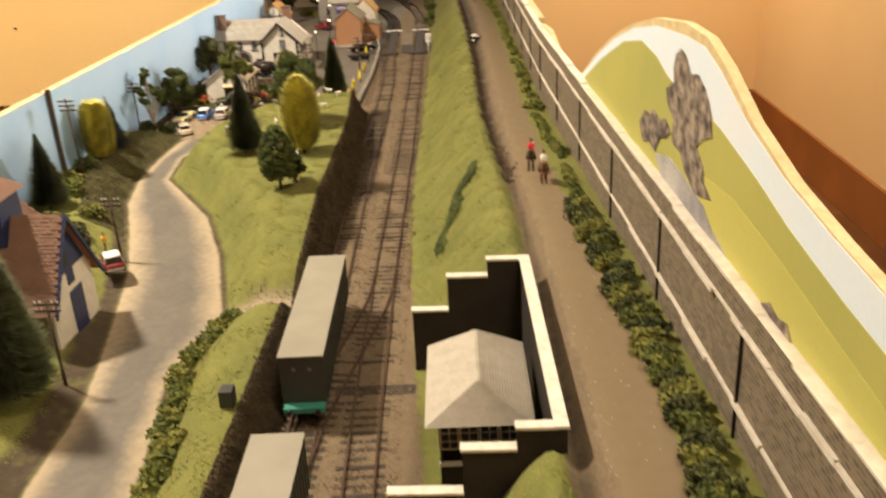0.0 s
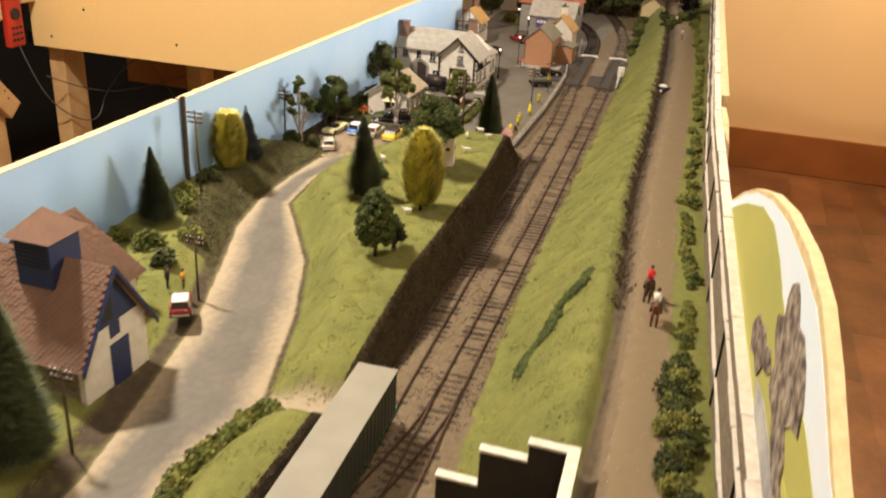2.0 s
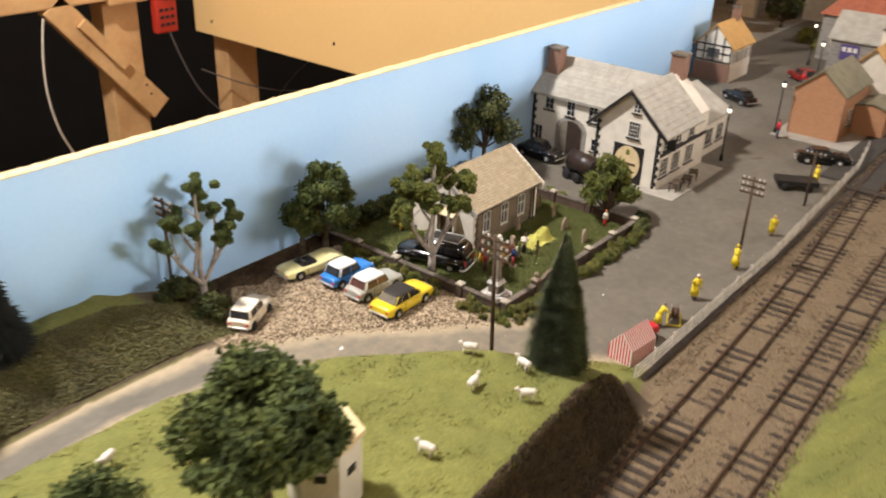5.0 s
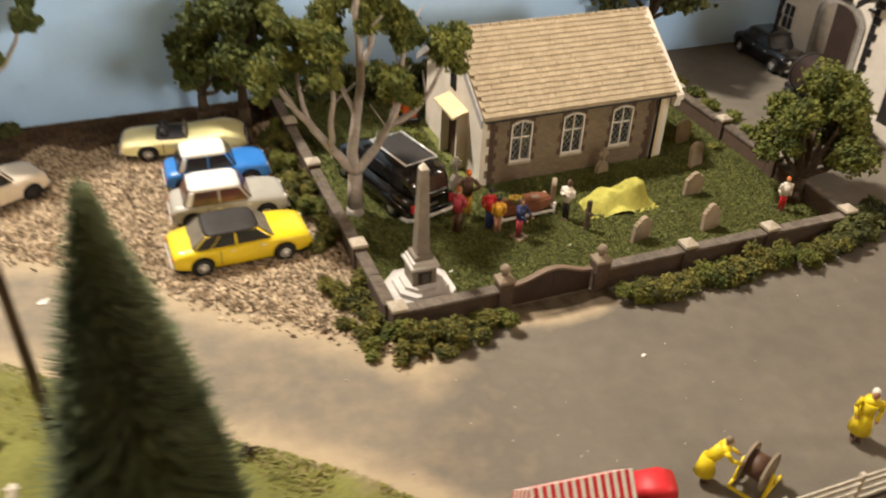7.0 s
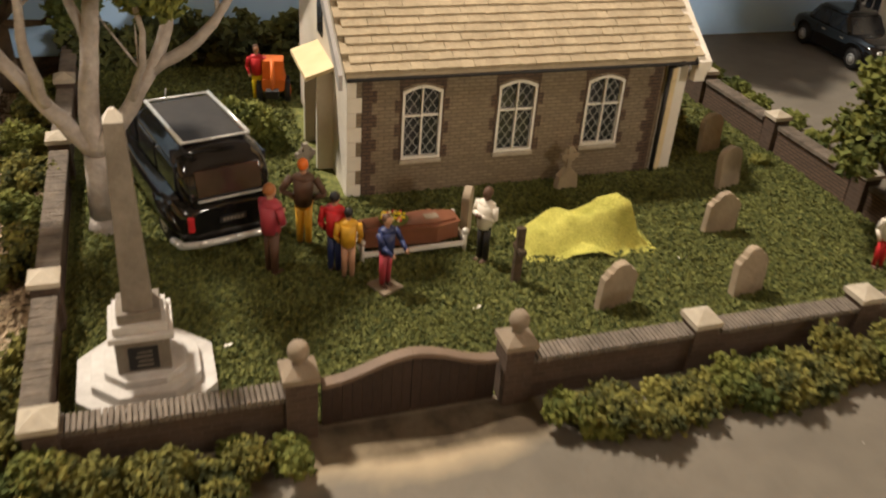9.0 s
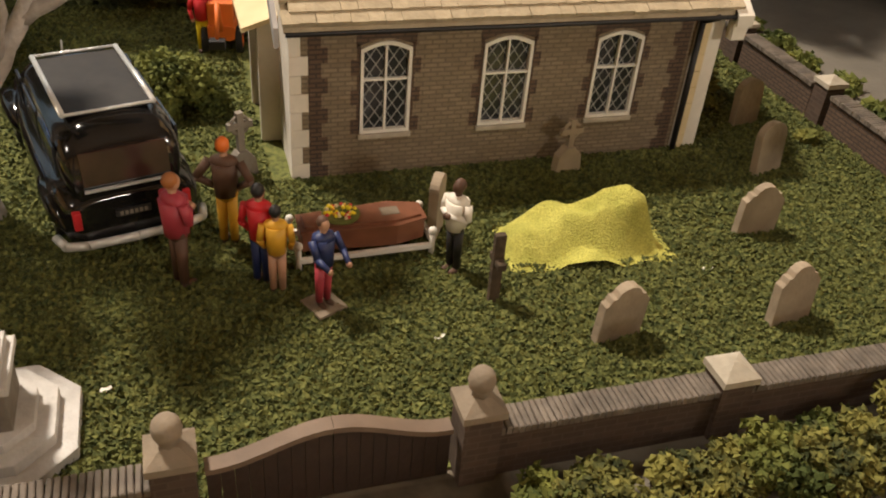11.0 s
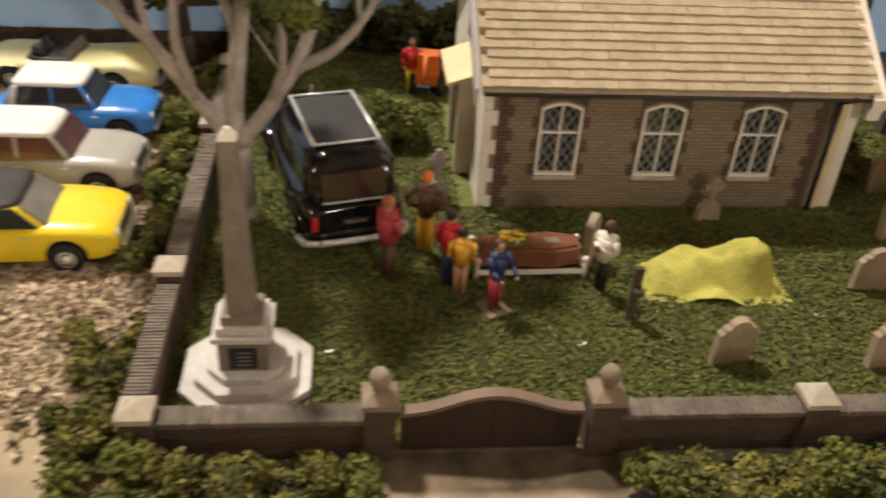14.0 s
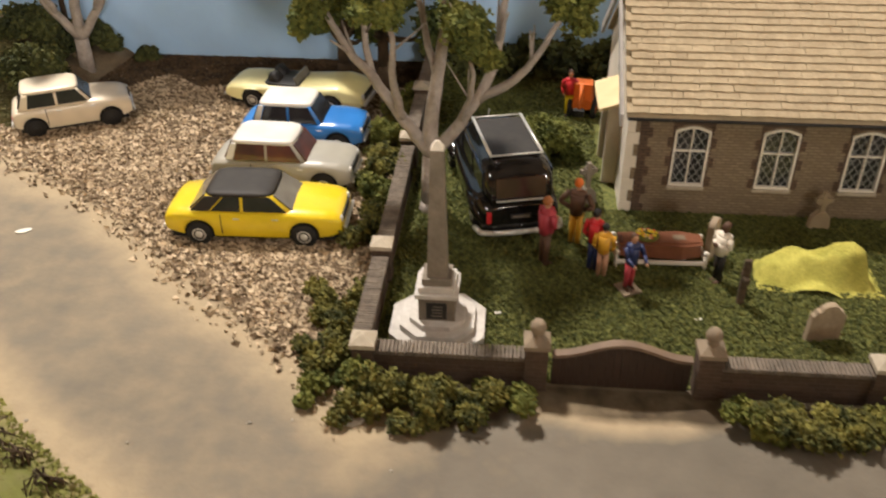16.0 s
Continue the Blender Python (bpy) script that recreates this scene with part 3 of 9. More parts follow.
def P(x, y, z, rx=0, ry=0, rz=0):
    return pose(x * K, y * K, z * K, rx, ry, rz)


OCTA_F = [(0, 2, 4), (2, 1, 4), (1, 3, 4), (3, 0, 4), (2, 0, 5), (1, 2, 5), (3, 1, 5), (0, 3, 5)]
OCTA_V = np.array([(1, 0, 0), (-1, 0, 0), (0, 1, 0), (0, -1, 0), (0, 0, 1), (0, 0, -1)], float)


TETRA_F = [(0, 1, 2), (0, 3, 1), (1, 3, 2), (2, 3, 0)]
TETRA_V = np.array([(1, 1, 1), (1, -1, -1), (-1, 1, -1), (-1, -1, 1)], float) * 0.75


def granules(pts, size, rng, flat=1.0, vary=0.5, tetra=False):
    """Small crumbs at the given places: vertices and faces of one joined mesh."""
    pts = np.asarray(pts, float)
    n = len(pts)
    a = rng.normal(size=(n, 3, 3))
    q, _ = np.linalg.qr(a)
    s = size * (1 - vary / 2 + vary * rng.random((n, 1, 1))) * (0.6 + 0.8 * rng.random((n, 1, 3)))
    base_v, base_f = (TETRA_V, TETRA_F) if tetra else (OCTA_V, OCTA_F)
    v = (base_v[None] * s) @ q
    v[:, :, 2] *= flat
    v = (v + pts[:, None]).reshape(-1, 3)
    f = (np.array(base_f)[None] + len(base_v) * np.arange(n)[:, None, None]).reshape(-1, 3)
    return v, f.tolist()


def smooth01(t):
    t = np.clip(t, 0, 1)
    return t * t * (3 - 2 * t)


# ---- the lie of the land ----
def line(pts):
    xs, ys = [p[0] for p in pts], [p[1] for p in pts]
    return lambda x: np.interp(x, xs, ys)


road_n = line([(-130, -8.6), (-83, -8.1), (-74, -7.8), (-65.6, -6.1), (-55.7, -3.8), (-46.6, -0.6), (-40, 1.9), (-33, 3.3), (-26, 3.6), (-19, 3.3), (-16.5, 2.4), (-15, 12)])
road_s = line([(-130, -15), (-81.6, -13.75), (-72.2, -12.1), (-64.4, -13.5), (-52.8, -10.2), (-44, -6.8), (-37, -2.4), (-33, 0.2), (-25.5, 1.0), (-19, -1.2), (-14.6, -5.2), (-11.6, -8.2), (-9.4, -9.8), (-8.0, -11.0), (-6.8, -12.3), (-5.6, -13.9), (-4.6, -15.6), (-4.5, -40)])
face_y = line([(-130, -20.6), (-66, -19.8), (-27, -19.0), (-12, -17.6), (-4, -16.6)])
toe = line([(-130, -29.5), (-90, -28.6), (-71, -26.9), (-58, -25.8), (-43, -24.6), (-19.6, -24.2), (25, -23.3), (65, -21.6), (89, -20.0), (100, -19)])
brow = line([(-130, -35), (-62, -33.4), (-56, -33.2), (-28.7, -31.2), (-5, -30.6), (22, -29.4), (36, -28.7), (55, -27.8), (100, -24)])
path_n = line([(-130, -37), (-62, -34.6), (-43, -33.7), (-25, -33.0), (-5, -32.6), (35, -31.7), (66, -29.4), (100, -26)])
path_s = line([(-130, -39.6), (-83, -38.4), (-70, -37.5), (-52, -36.6), (-26.6, -35.4), (-4, -35.1), (36, -33.6), (66, -31.4), (100, -29)])
path_z = line([(-130, 6.6), (-70, 6.4), (-40, 5.5), (60, 5.0), (100, 4.5)])
track_mid = line([(-130, -25.0), (-45, -21.9), (-1, -20.2), (60, -17.6), (112, -15)])
gravel_s = line([(-20, 3.6), (-16.9, 1.8), (-13.2, -0.6), (-9.1, -4.3), (-6.9, -6.2), (-5.6, -7.7), (-5.5, 20)])
field_h = line([(-130, 2.6), (-67, 2.6), (-64.5, 0.7), (-61, 2.2), (-50, 3.9), (-14, 3.9), (-10, 2.6), (-5, 0.4)])
verge_h = line([(-130, 1.2), (-60, 1.0), (-50, 1.5), (-40, 2.3), (-22, 2.2), (-17, 0.6), (-15, 0.0)])


def back_wall_y(x):
    x = np.asarray(x, float)
    return -36.1 + 0.0515 * np.minimum(x, -25) + 0.029 * np.maximum(x + 25, 0)


def ground_z(x, y):
    x, y = np.asarray(x, float), np.asarray(y, float)
    z = np.zeros(np.broadcast(x, y).shape)
    d = np.minimum(road_s(x) - y, (-4.5 - x) * 0.9)
    ramp = np.clip((d - 0.2) / np.interp(x, [-32, -22], [3.6, 5.6]), 0, 1)
    z = z + field_h(x) * np.interp(ramp, [0, 0.2, 0.8, 1], [0, 0.14, 0.88, 1]) * smooth01((y - face_y(x)) / 1.6)
    z = z + verge_h(x) * smooth01((y - road_n(x) - 0.2) / 4.0)
    rise = smooth01((toe(x) - y) / (toe(x) - brow(x)))
    bank = path_z(x) * rise ** 0.85 - 1.0 * np.exp(-(((y - (brow(x) + path_n(x)) / 2 - 0.15) / 0.72) ** 2))
    pit = (x > -87.5) & (x < -70.9) & (y > -33.4 - 0.036 * (-70.8 - x))
    z = z + np.where(pit, 0, bank * (y < toe(x)))
    return z


def layout_ground():
    xs = np.concatenate([np.arange(-128, -70, 0.7), np.arange(-70, -20, 0.5), np.arange(-20, 14, 0.22), np.arange(14, 60, 0.6), np.arange(60, 112, 1.0)])
    ys = np.concatenate([np.arange(-42.5, -16, 0.33), np.arange(-16, 9.6, 0.22)])
    X, Y = np.meshgrid(xs, ys, indexing="ij")
    Y = np.maximum(Y, back_wall_y(X) - 0.25)
    Z = ground_z(X, Y)
    rough = np.array([noise.noise((x * 0.8, y * 0.8, 0)) for x, y in zip(X.ravel(), Y.ravel())]).reshape(X.shape)
    n2 = np.array([noise.noise((x * 0.25, y * 0.25, 7)) for x, y in zip(X.ravel(), Y.ravel())]).reshape(X.shape)
    west = X < -5
    on_road = (Y < road_n(X)) & (Y > road_s(X)) & (X < -5)
    field = (Y < road_s(X) + 0.1 * rough) & (Y > face_y(X) + 1.1) & west
    face = (Y <= face_y(X) + 1.5) & (Y > face_y(X) - 0.3) & (X < -7.5)
    verge = (Y > road_n(X)) & (X < -15.5)
    slope = (Y < toe(X)) & (Y > brow(X) - 0.2)
    path = (Y <= path_n(X)) & (Y > path_s(X))
    strip = Y <= path_s(X)
    town = (X >= -16.5) & (Y > -15.6) & ~field
    lot = (Y > gravel_s(X)) & (X < -5.4) & (X > -20)
    soft_field = np.clip((road_s(X) + 0.1 * rough - Y) / 0.5 + 0.4, 0, 1) * (Y > face_y(X) + 0.9) * west
    soft_verge = np.clip((Y - road_n(X)) / 0.5 + 0.4, 0, 1) * (X < -15.5)
    grass = np.maximum(np.maximum(soft_field, soft_verge), (slope | strip).astype(float))
    Z = Z + np.where(field | slope | verge, 0.16 * rough, 0) + np.where(path, 0.05 * rough, 0)
    bed = (Y < face_y(X) - 0.2) & (Y > toe(X) + 0.1)
    open_a = np.clip((X + 42) / 4, 0, 1) * np.clip((-8 - X) / 4, 0, 1) * np.clip((Y - track_mid(X)) / 0.4, 0, 1)
    Z = Z + np.where(bed, (0.095 + 0.05 * rough + 0.03 * n2) * (1 - 0.75 * open_a), 0)
    mid = (road_n(X) + road_s(X)) / 2
    half = np.maximum((road_n(X) - road_s(X)) / 2, 0.1)
    tar = np.where(on_road & (X < -15), np.clip(1.36 - 1.32 * np.abs(Y - mid) / half + 0.2 * n2, 0, 1) * np.interp(X, [-24, -15], [1.0, 0.66]), 0.0)
    edge_s = np.clip((Y - road_s(X)) / 2.2, 0, 1)
    edge_g = np.clip(np.where(X < -5.6, gravel_s(X) - Y, np.hypot(X + 5.6, np.maximum(0, -7.7 - Y))) / 2.4, 0, 1)
    tar = np.where(town, np.clip(np.where(X < -2, np.minimum(edge_s, edge_g), 1.0) + 0.2 * n2, 0, 1), tar)
    west_road = np.clip(0.70 + (X + 7) / 28, 0.62, 1.0)
    tar = np.where(town & (X < 8), np.minimum(tar, west_road + 0.12 * n2), tar)
    sand = np.where(on_road | town | path, 0.95, 0.0)
    sand = np.where(path, 0.3, sand)
    way = path * np.clip(np.minimum(path_n(X) - Y, Y - path_s(X)) / 0.5 + 0.3, 0, 1) * (0.95 + 0.1 * n2)
    sand = np.where((X > -2.5) & (X < 1.2) & (Y > -7.6) & (Y < -6.5), 1.0, sand)
    gap = np.exp(-(((X + 64.5) / 2.2) ** 2)) * ((Y < -13) & (Y > -19))
    sand = np.maximum(sand, gap)
    grass = np.clip(grass + 0.25 * rough * grass - gap, 0, 1)
    # Ditch band: earth, with the shade of the ditch put into its dark colour.
    ditch_dark = np.exp(-(((Y - (brow(X) + path_n(X)) / 2 - 0.1) / (0.28 * np.maximum(brow(X) - path_n(X), 0.4))) ** 2))
    earth = np.where(face, 0.85, 0.0) + 0.8 * ditch_dark + soft_verge * np.clip((np.where(X < -64, 2.4, 1.7) - (Y - road_n(X))) / 0.6, 0, 1) * (0.85 + 0.3 * rough) + 0.8 * (X < -20) * np.exp(-(((road_s(X) - Y - 0.15) / 0.32) ** 2)) * (Y > face_y(X) + 1.1)
    earth = np.maximum(earth, np.where(lot, 0.35, 0.0))
    fringe = soft_field * np.clip((X + 26) / 5, 0, 1) * np.clip((2.3 - (road_s(X) - Y)) / 0.9, 0, 1)
    grass = grass * (1 - 0.22 * fringe * np.clip((X + 21) / 5, 0, 1) * (0.7 + 0.8 * rough))
    sand = np.maximum(sand, 0.7 * fringe)
    gate_sand = np.clip(1 - np.abs(X + 0.65) / 2.1 + 0.5 * rough, 0, 1) * np.exp(-(((Y + 7.45 + 0.1 * n2) / 0.24) ** 2))
    gate_dirt = ((X > -2.6) & (X < 1.3)) * np.clip((Y + 7.5) / 0.3, 0, 1) * (Y < -6.4)
    tar = tar * (1 - np.clip(1.1 * gate_sand, 0, 1)) * (1 - 0.7 * gate_dirt)
    earth = np.maximum(earth, gate_dirt * (0.75 + 0.2 * rough))
    grass = np.where(lot, 0, grass)
    sand = np.where(lot, 0.3, sand)
    tar = np.where(lot, 0, tar)
    nx, ny = X.shape
    idx = np.arange(nx * ny).reshape(nx, ny)
    faces = np.stack([idx[:-1, :-1], idx[1:, :-1], idx[1:, 1:], idx[:-1, 1:]], -1).reshape(-1, 4)
    ob = raw("ground", np.stack([X, Y, Z], -1).reshape(-1, 3), faces.tolist(), "ground", "scenic baseboard with grass banks, sandy road and ballast", "ground", "structure", smooth=True)
    me = ob.data
    at = me.attributes.new("cover", "FLOAT_COLOR", "POINT")
    at.data.foreach_set("color", np.stack([grass, tar, sand, way], -1).astype(np.float32).ravel())
    a2 = me.attributes.new("earth", "FLOAT", "POINT")
    a2.data.foreach_set("value", np.clip(earth + 0.2 * n2 * (earth > 0), 0, 1).astype(np.float32).ravel())
    return ob


layout_ground()

# The baseboard under the scenery, with its fascia.
bm = B()
prism(bm, [(-128, -43.1), (112, -34.3), (112, 9.7), (-128, 9.7)], "z", -4, -0.25)
solo("baseboard", bm, "timber", "plywood baseboard under the model scenery", "baseboard", kind="structure")
bm = B()
box(bm, 55.6, 9.7, -4, 112, 34, 0.0)
solo("baseboard_wing", bm, "pavement", "wider end of the baseboard behind the town", "baseboard", kind="structure")


# ---- the room ----
FLOOR = -80
bm = B()
box(bm, -215, -149, FLOOR - 6, 262, 235, FLOOR - 0.4)
solo("subfloor", bm, "dark_cloth", "dark floor under the boards", "floor", kind="structure")
floor = thing("floor", 0, 0, FLOOR, 0, "dark reddish-brown wooden plank floor", "floor", kind="structure")
bm = B()
box(bm, -26, -5.3, -0.4, 26, 5.3, 0, 0)
plank_mesh = to_mesh("plank", bm, "plank", 0.12)
for i in range(8):
    for j in range(9):
        px_ = -188 + 52.4 * j + (26 if i % 2 else 0)
        if px_ < 236:
            shared("plank", plank_mesh, floor, P(px_, -143.5 + 10.8 * i, 0))
bm = B()
box(bm, -215, -148.9, -0.35, 262, 6, -0.05)
part("floor_board", bm, "plank", floor)
# The well's darkness is put into the colour of its floor.
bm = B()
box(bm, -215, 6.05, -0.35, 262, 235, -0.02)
part("floor_cloth", bm, "dark_cloth", floor, "floor of the well, its darkness put into the colour")
bm = B()
box(bm, 262, -155, FLOOR, 268, 240, 120)
solo("wall_east", bm, "room_wall", "warm magnolia painted room wall", "wall", kind="structure")
bm = B()
box(bm, -220, -155, FLOOR, 262, -149, 120)
solo("wall_south", bm, "room_wall", "warm magnolia painted room wall", "wall", kind="structure")
# Black here stands for the lack of light beyond the well.
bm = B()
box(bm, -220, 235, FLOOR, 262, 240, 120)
solo("wall_north", bm, "dark_cloth", "wall behind the layout, coloured black for darkness", "wall", kind="structure")
bm = B()
box(bm, -220, -149, FLOOR, -215, 235, 120)
solo("wall_west", bm, "room_wall", "warm magnolia painted room wall", "wall", kind="structure")
# Unseen ceiling; its dark colour holds back the fill light.
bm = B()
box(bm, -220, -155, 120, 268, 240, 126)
solo("ceiling", bm, "ceiling", "plain unseen ceiling, coloured dark to weaken its bounce light", "ceiling", kind="structure")
for name, c in (("skirting_east", (260.6, -147.6, 262, 235)), ("skirting_south", (-215, -149, 260.6, -147.6))):
    bm = B()
    box(bm, c[0], c[1], FLOOR, c[2], c[3], FLOOR + 16)
    solo(name, bm, "skirting", "varnished reddish-brown wooden skirting board", "skirting", kind="structure", bevel=0.3)

# Fibreboard panel and timber frame of the far side of the layout.
bm = B()
box(bm, 55.2, 10.4, -12, 56.0, 106, 60)
solo("fibreboard_panel", bm, "tan", "tall plain tan fibreboard panel above the dark well", "panel", kind="structure", bevel=0.1)
frame_ob = thing("timber_frame", 42.2, 108, -75, 0, "pale pine post and rails with a diagonal brace", "timber frame")
for n_, c in (("post", (-5.0, -2, -5, 1.6, 2, 76)), ("post_block", (-5.1, -4.6, 70.2, 2.4, -2.05, 130)), ("rail", (-60, -4.2, 71.0, -5.15, -2, 77.4)), ("rail", (2.5, -4, 72.6, 13, -2, 77.6))):
    bm = B()
    box(bm, *c)
    part(n_, bm, "timber", frame_ob, bevel=0.3)
bm = B()
box(bm, -60, -3.6, 77.9, -5.3, -2.6, 128)
part("side_panel", bm, "tan", frame_ob, "tan fibreboard side")
bm = B()
box(bm, -13.5, -1.0, -2.2, 13.5, 1.0, 2.2, 0, Matrix.Translation((-5.9, -3.2, 61.4)) @ Matrix.Rotation(radians(50), 4, "Y"))
part("brace", bm, "timber", frame_ob, bevel=0.3)
bm = B()
box(bm, -5.5, -0.4, -0.9, 5.5, 0.4, 0.9, 0, Matrix.Translation((-7.0, -4.7, 64.2)) @ Matrix.Rotation(radians(50), 4, "Y"))
part("batten", bm, "timber", frame_ob, bevel=0.15)
for x, z in ((-2.8, 77.0), (-2.6, 73.6), (0.2, 56.0), (0.9, 54.2), (-1.0, 46.0)):
    bm = B()
    lathe(bm, [(0.22, 0), (0.2, 0.08)], 0, 0, 8)
    part("screw", bm, "iron_black", frame_ob, m=P(x, -4.6 if z > 60 else (-4.25 if z > 50 else -2.0), z, 90))
far_table = thing("far_table", 0, 0, -75, 0, "far baseboard on pine legs, top blackened for the well's darkness", "table")
for x, y, w in ((61.5, 103, 3.4), (92, 88, 3.2), (112, 72, 3.0)):
    bm = B()
    box(bm, -w, -2, -5, w, 2, 62.8)
    part("leg", bm, "timber", far_table, "pine leg", bevel=0.3, m=P(x, y, 0))
# The top takes the well's darkness as its colour.
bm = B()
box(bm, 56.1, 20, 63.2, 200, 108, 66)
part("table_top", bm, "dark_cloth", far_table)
hs = thing("handset", 47.3, 103.6, -10.6, 0, "red handheld train controller with a green lit display", "handset")
bm = B()
box(bm, -2.6, -1, 0, 2.6, 1, 17)
part("body", bm, "handset_red", hs, bevel=0.5)
bm = B()
box(bm, -1.5, -1.25, 12.3, 1.5, -0.9, 15.6)
part("display", bm, "screen", hs, "glowing green display")
bm = B()
lathe(bm, [(1.5, 0), (1.4, 0.5)], 0, 0, 16)
part("dial", bm, "iron_black", hs, m=P(0, -1.0, 8.3, 90))
for i in range(3):
    for j in range(3):
        bm = B()
        box(bm, -0.4, -1.2, 0, 0.4, -0.9, 0.6)
        part("key", bm, "rubber", hs, m=P(-1.3 + 1.3 * i, 0, 1.6 + 1.5 * j))


hs.scale = (0.82, 0.82, 0.82)


def wire(name, pts, r, material, label):
    cu = bpy.data.curves.new(name, "CURVE")
    cu.dimensions, cu.bevel_depth, cu.bevel_resolution = "3D", r * K, 2
    sp = cu.splines.new("NURBS")
    sp.points.add(len(pts) - 1)
    for q, p in zip(sp.points, pts):
        q.co = (*(Vector(p) * K), 1)
    sp.use_endpoint_u, sp.order_u = True, 3
    cu.materials.append(MAT[material])
    return tagged(new(name, cu), label, "root" if name == "dry_root" else "cable")


wire("cable", [(47.6, 103, -10.4), (50, 102, -19), (55, 101, -26), (61, 99.5, -30), (66, 99, -30), (67, 98.6, -26)], 0.13, "wire_dark", "thin grey cable hanging from the red controller")
wire("cable", [(52, 101, -17.5), (60, 98, -22), (72, 96, -25), (90, 90, -24), (110, 80, -21)], 0.13, "wire_dark", "grey cable slung between the baseboard legs")
wire("cable", [(67, 98.6, -26), (72, 98, -20), (82, 95, -17), (100, 86, -18)], 0.13, "wire_dark", "grey cable slung between the baseboard legs")
wire("cable", [(80, 95, -18), (84, 94, -24), (90, 92, -34)], 0.13, "wire_dark", "loose grey cable end under the baseboard")
wire("cable", [(25.4, 103, -5), (23.8, 103, -12), (24.4, 103, -22), (27.5, 103, -29), (30.2, 103, -35)], 0.2, "cable", "white cable hanging in the dark well")
wire("cable", [(26.4, 103, -27), (28.6, 103, -30.5), (31.4, 102, -33)], 0.17, "cable", "white cable end branching in the dark well")
for x, y, z in ((55.15, 92, -3), (55.15, 70, -8), (55.15, 101, -9.5), (55.15, 58, 3)):
    bm = B()
    lathe(bm, [(0.3, 0), (0.26, 0.1)], 0, 0, 8)
    solo("panel_screw", bm, "iron_black", "small dark screw in the tan panel", "screw", "panel screws").matrix_world = P(x + 0.06, y, z, 0, -90, 0)

# Sky-blue backscene boards with raw sawn tops.
for name, x0, x1, lab in (("backscene_west", -128, -36.9, "pale blue painted backscene board with a sawn top"), ("backscene_east", -36.4, 55.2, "long pale blue painted backscene board, sawn top")):
    bs = thing(name, 0, 0, 0, 0, lab, "backscene", kind="structure")
    bm = B()
    n = int((x1 - x0) / 0.6)
    for i in range(n):
        a, c = x0 + (x1 - x0) * i / n, x0 + (x1 - x0) * (i + 1) / n
        box(bm, a, 9.0, -4, c, 9.7, 10.0)
    bmesh.ops.remove_doubles(bm, verts=bm.verts, dist=1e-4)
    part("painted_board", bm, "board_blue", bs)
    rng = np.random.default_rng(3)
    bm = B()
    t = np.arange(x0, x1, 0.35)
    w = rng.normal(0, 0.016, len(t))
    for i in range(len(t) - 1):
        vs = box(bm, t[i], 8.97, 10.0, t[i + 1], 9.72, 10.06)
        for v in vs[4:]:
            v.co.z += w[i] if abs(v.co.x - t[i]) < 1e-6 else w[i + 1]
        for v in vs:
            v.co.y += 0.4 * (w[i] if abs(v.co.x - t[i]) < 1e-6 else w[i + 1]) * (1 if v.co.y > 9.3 else -1)
    part("sawn_edge", bm, "ply_edge", bs, "raw sawn edge")
bm = B()
box(bm, -36.82, 8.6, 0, -36.48, 9.0, 10.35)
solo("board_batten", bm, "bark", "dark brown batten over the joint of the blue boards", "batten", bevel=0.06)


# ---- tracks ----
track_a = line([(-130, -23.0), (-80, -21.3), (-60, -20.5), (-45, -19.95), (-27, -19.3), (-14, -19.1), (-1.4, -18.8), (12, -18.2), (28, -16.9), (50, -15.9), (62, -15.0)])
track_b = line([(-130, -27.1), (-77, -24.5), (-56, -23.8), (-26, -23.2), (-13, -22.8), (5, -22.3), (24, -21.7), (50, -20.8), (62, -20.2)])


def centre_line(fn, curve):
    """Places along the middle of a track: straight by fn as far as x = 60, then round a bend to the left."""
    pts = [(x, float(fn(x))) for x in np.arange(-128, 60.1, 2.0)]
    (x0, y0), (x1, y1) = pts[-2:]
    a = math.atan2(y1 - y0, x1 - x0)
    x, y = pts[-1]
    for _ in range(22):
        a += curve
        x, y = x + 2 * math.cos(a), y + 2 * math.sin(a)
        pts.append((x, y))
    pts = np.array(pts)
    for _ in range(3):
        pts[1:-1] = (pts[:-2] + 2 * pts[1:-1] + pts[2:]) / 4
    return pts


def along(pts, step):
    seg = np.hypot(*np.diff(pts, axis=0).T)
    s = np.concatenate([[0], np.cumsum(seg)])
    t = np.arange(0, s[-1], step)
    x, y = np.interp(t, s, pts[:, 0]), np.interp(t, s, pts[:, 1])
    a = np.arctan2(np.gradient(y), np.gradient(x))
    return x, y, a


